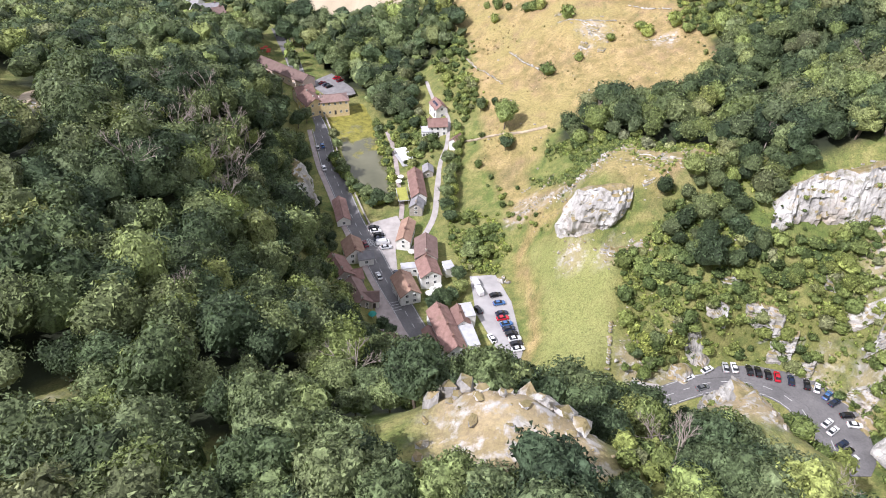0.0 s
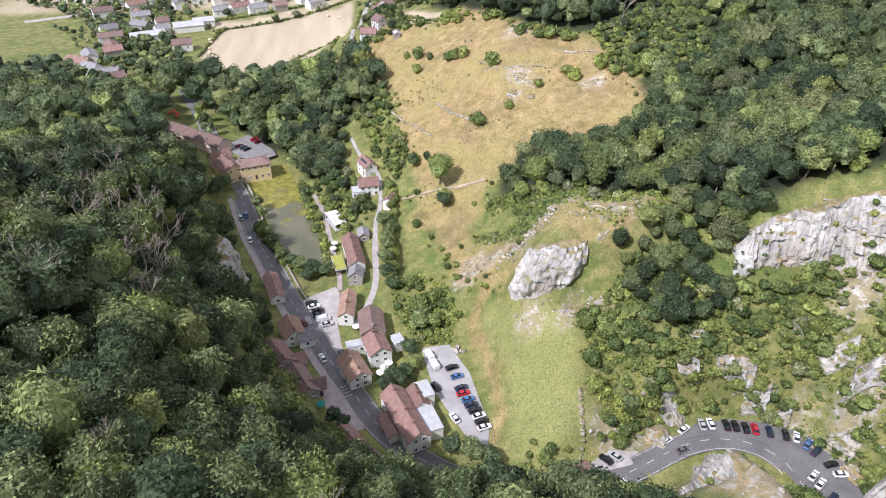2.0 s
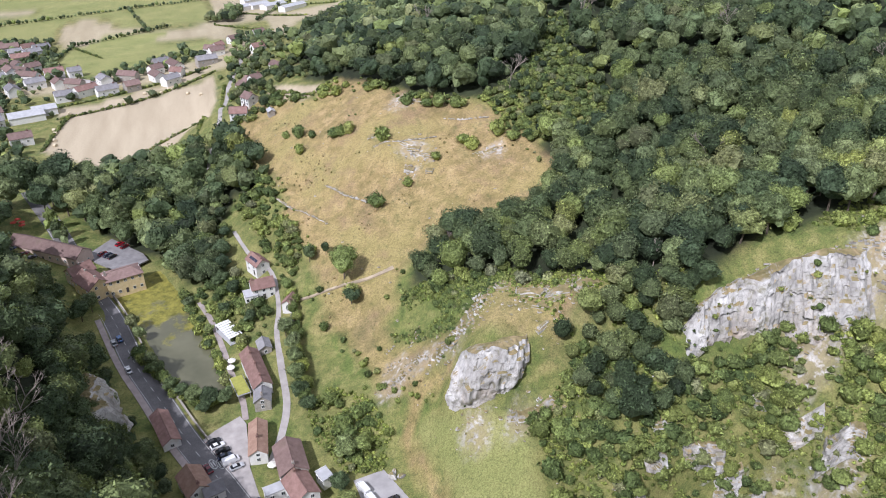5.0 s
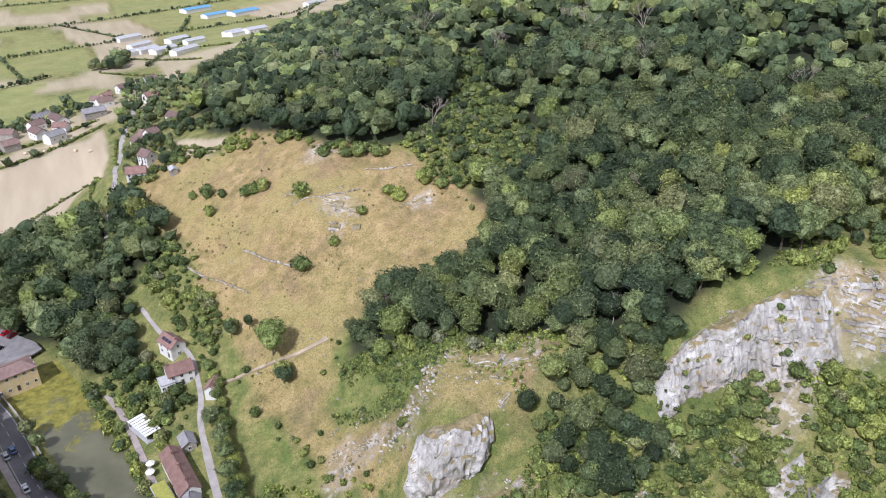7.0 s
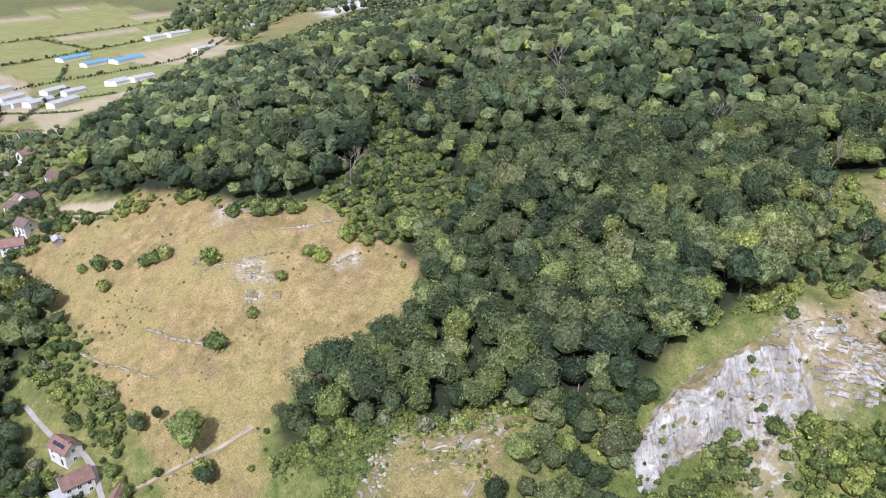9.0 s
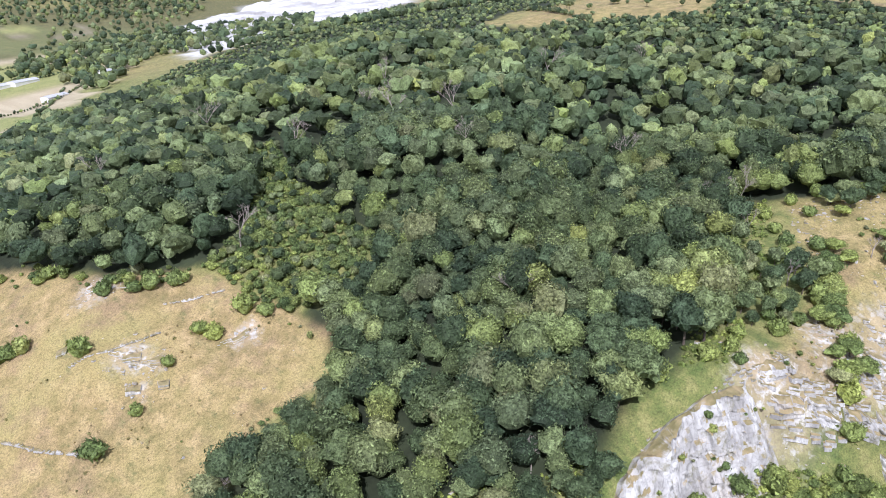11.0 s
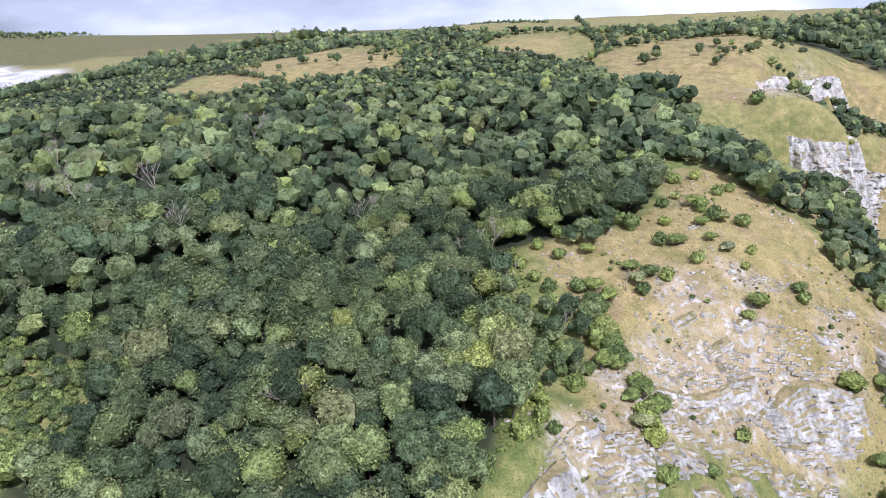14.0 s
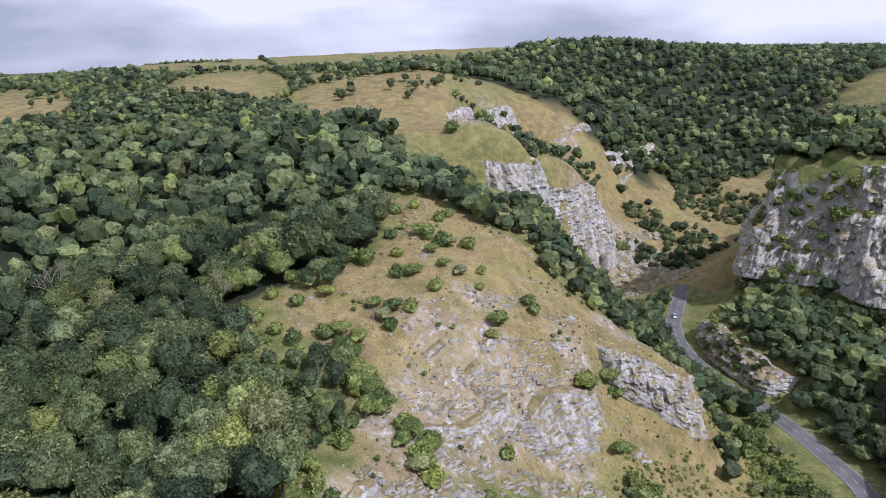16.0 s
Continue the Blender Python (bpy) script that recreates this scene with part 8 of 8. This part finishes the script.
tagged(new("quarry_floor", mesh_of("quarry_floor", np.stack([qx, qy, qz], -1).reshape(-1, 3), grid_faces(48, 48), make_dust())), "white dusty floor of the far limestone quarry", "quarry", kind="structure")
tower = root("quarry_tower", pose(1080, 1480, float(land(1080, 1480)[0])), "tall pale concrete crusher tower in the far quarry", "tower")
part("shaft", Solid().box(-10, -9, -3, 10, 9, 42, 0.4).mesh("shaft", WALL_WHITE), tower)
part("hopper", Solid().box(-12, -11, 42.01, 12, 11, 50, 0.5).mesh("hopper", METAL_GREY), tower)
part("conveyor", Solid().box(10.02, -2, 30, 60, 2, 33).mesh("conveyor", METAL_GREY), tower)
# round bales in the stubble
BALE = Solid().tube((0, -0.75, 0), (0, 0.75, 0), 0.75, 0.75, 12).mesh("hay_bale", plain("baled_straw", (0.55, 0.47, 0.33), 0.95, 0, 0.25, 0.3))
for x, y, a in ((-87, 544, 10), (-93, 514, 60), (-92, 508, 80), (-91, 496, 20), (-90, 487, 45), (-54, 552, 0), (-42, 570, 70), (-31, 565, 30), (-26, 571, 15), (-14, 551, 50), (-6, 540, 90), (-68, 578, 35)):
    o = tagged(new("hay_bale", BALE), "round pale straw bale lying in stubble", "bale", "straw bales")
    o.matrix_world = pose(x, y, float(land(x, y)[0]) + 0.7, 0, 0, a) @ Matrix.Scale(1.3, 4)
strip("village_street", [(-174, 788), (-153, 723), (-133, 659), (-124, 645)], 6.0, 0.25, LANE, "grey residential street between houses", "road")
strip("cross_street", [(-230, 572), (-192, 591), (-179, 599), (-159, 631), (-146, 650), (-129, 646), (-96, 632), (-60, 600)], 6.0, 0.28, LANE, "grey residential street between houses", "road")


def parapet(line, offset, height, name, label):
    """A low stone wall with a coping, beside the road."""
    p = smooth_line(line, 2.5)[:, :2]
    d = np.gradient(p, axis=0)
    d /= np.linalg.norm(d, axis=1, keepdims=True)
    q = p + np.stack([d[:, 1], -d[:, 0]], 1) * offset
    rows = []
    z = land(p[:, 0], p[:, 1])
    for k, up in ((-0.22, -0.8), (-0.22, height), (0.22, height), (0.22, -0.8)):
        w = q + np.stack([d[:, 1], -d[:, 0]], 1) * k
        rows.append(np.c_[w, z + up])
    tagged(new(name, mesh_of(name, np.stack(rows, 1).reshape(-1, 3), grid_faces(len(p), 4), WALL_STONE)), label, "wall")


parapet(ROAD_LINE[2:8], -4.9, 0.9, "roadside_wall", "low pale stone wall between the road and the pond")

# loose stones on the bare ground
def strew(name, spots, low, high, seed, label):
    rng = np.random.default_rng(seed)
    vs, fs, base = [], [], 0
    v0, f0 = ICO[1]
    z = land(spots[:, 0], spots[:, 1])
    for (x, y), g in zip(spots, z):
        s = low + (high - low) * rng.random() ** 2.5
        w = v0 * rng.uniform(0.6, 1.25, (len(v0), 1)) * (s, s * rng.uniform(0.5, 1.0), s * rng.uniform(0.35, 0.7))
        a = rng.uniform(0, 6.28)
        w = np.c_[w[:, 0] * math.cos(a) - w[:, 1] * math.sin(a) + x, w[:, 0] * math.sin(a) + w[:, 1] * math.cos(a) + y, w[:, 2] + g + 0.1 * s]
        vs.append(w)
        fs.append(f0 + base)
        base += len(w)
    tagged(new(name, mesh_of(name, np.concatenate(vs), np.concatenate(fs), MAT_ROCK)), label, "stones", kind="stuff")


spread = np.concatenate([np.random.default_rng(300 + i).normal((bx, by), br * 0.6, (int(5 * br), 2)) for i, (bx, by, br) in enumerate(BARE_SPOTS)])
spread = spread[line_distance(spread[:, 0], spread[:, 1], ROAD_SMOOTH)[0] > 6]
rubble = scatter([(392, 8), (430, 16), (474, -4), (496, -40), (462, -58), (400, -26)], 2.5, 310)
strew("fallen_blocks", rubble[ripple(rubble[:, 0], rubble[:, 1], 12, 50) > -0.2], 0.6, 4.2, 311, "large fallen limestone blocks below the quarried wall")
strew("scree", spread, 0.25, 1.1, 301, "loose pale limestone rubble on bare ground")
slopes = np.concatenate([scatter(SPUR_RIM, 1.9, 302), scatter(BASTION_RIM, 2.6, 303), scatter(PASTURE_RIM, 9, 304), scatter(SCRUB_RIMS[0], 4.0, 305)])
slopes = slopes[ripple(slopes[:, 0], slopes[:, 1], 10, 48) > 0.1]
strew("field_stones", slopes, 0.15, 0.85, 306, "small pale stones showing through turf")
tussock = np.concatenate([scatter(PASTURE_RIM, 3.2, 307), scatter(SPUR_RIM, 3.2, 308)])
tussock = tussock[ripple(tussock[:, 0], tussock[:, 1], 8, 49) + 0.5 * ripple(tussock[:, 0], tussock[:, 1], 31, 50) > 0.42]
MAT_TUSSOCK = make_leaf("tussock_grass", ((0.0, (0.19, 0.18, 0.075)), (0.5, (0.29, 0.23, 0.11)), (1.0, (0.38, 0.30, 0.17))))
gather("tussocks", tussock, kinds(600, 3, 1.6, 0.9, 40, 0.5, 1, 4), MAT_TUSSOCK, 309, 0.25, 0.8, -0.35, "coarse grass tussocks in dry pasture", "grass")
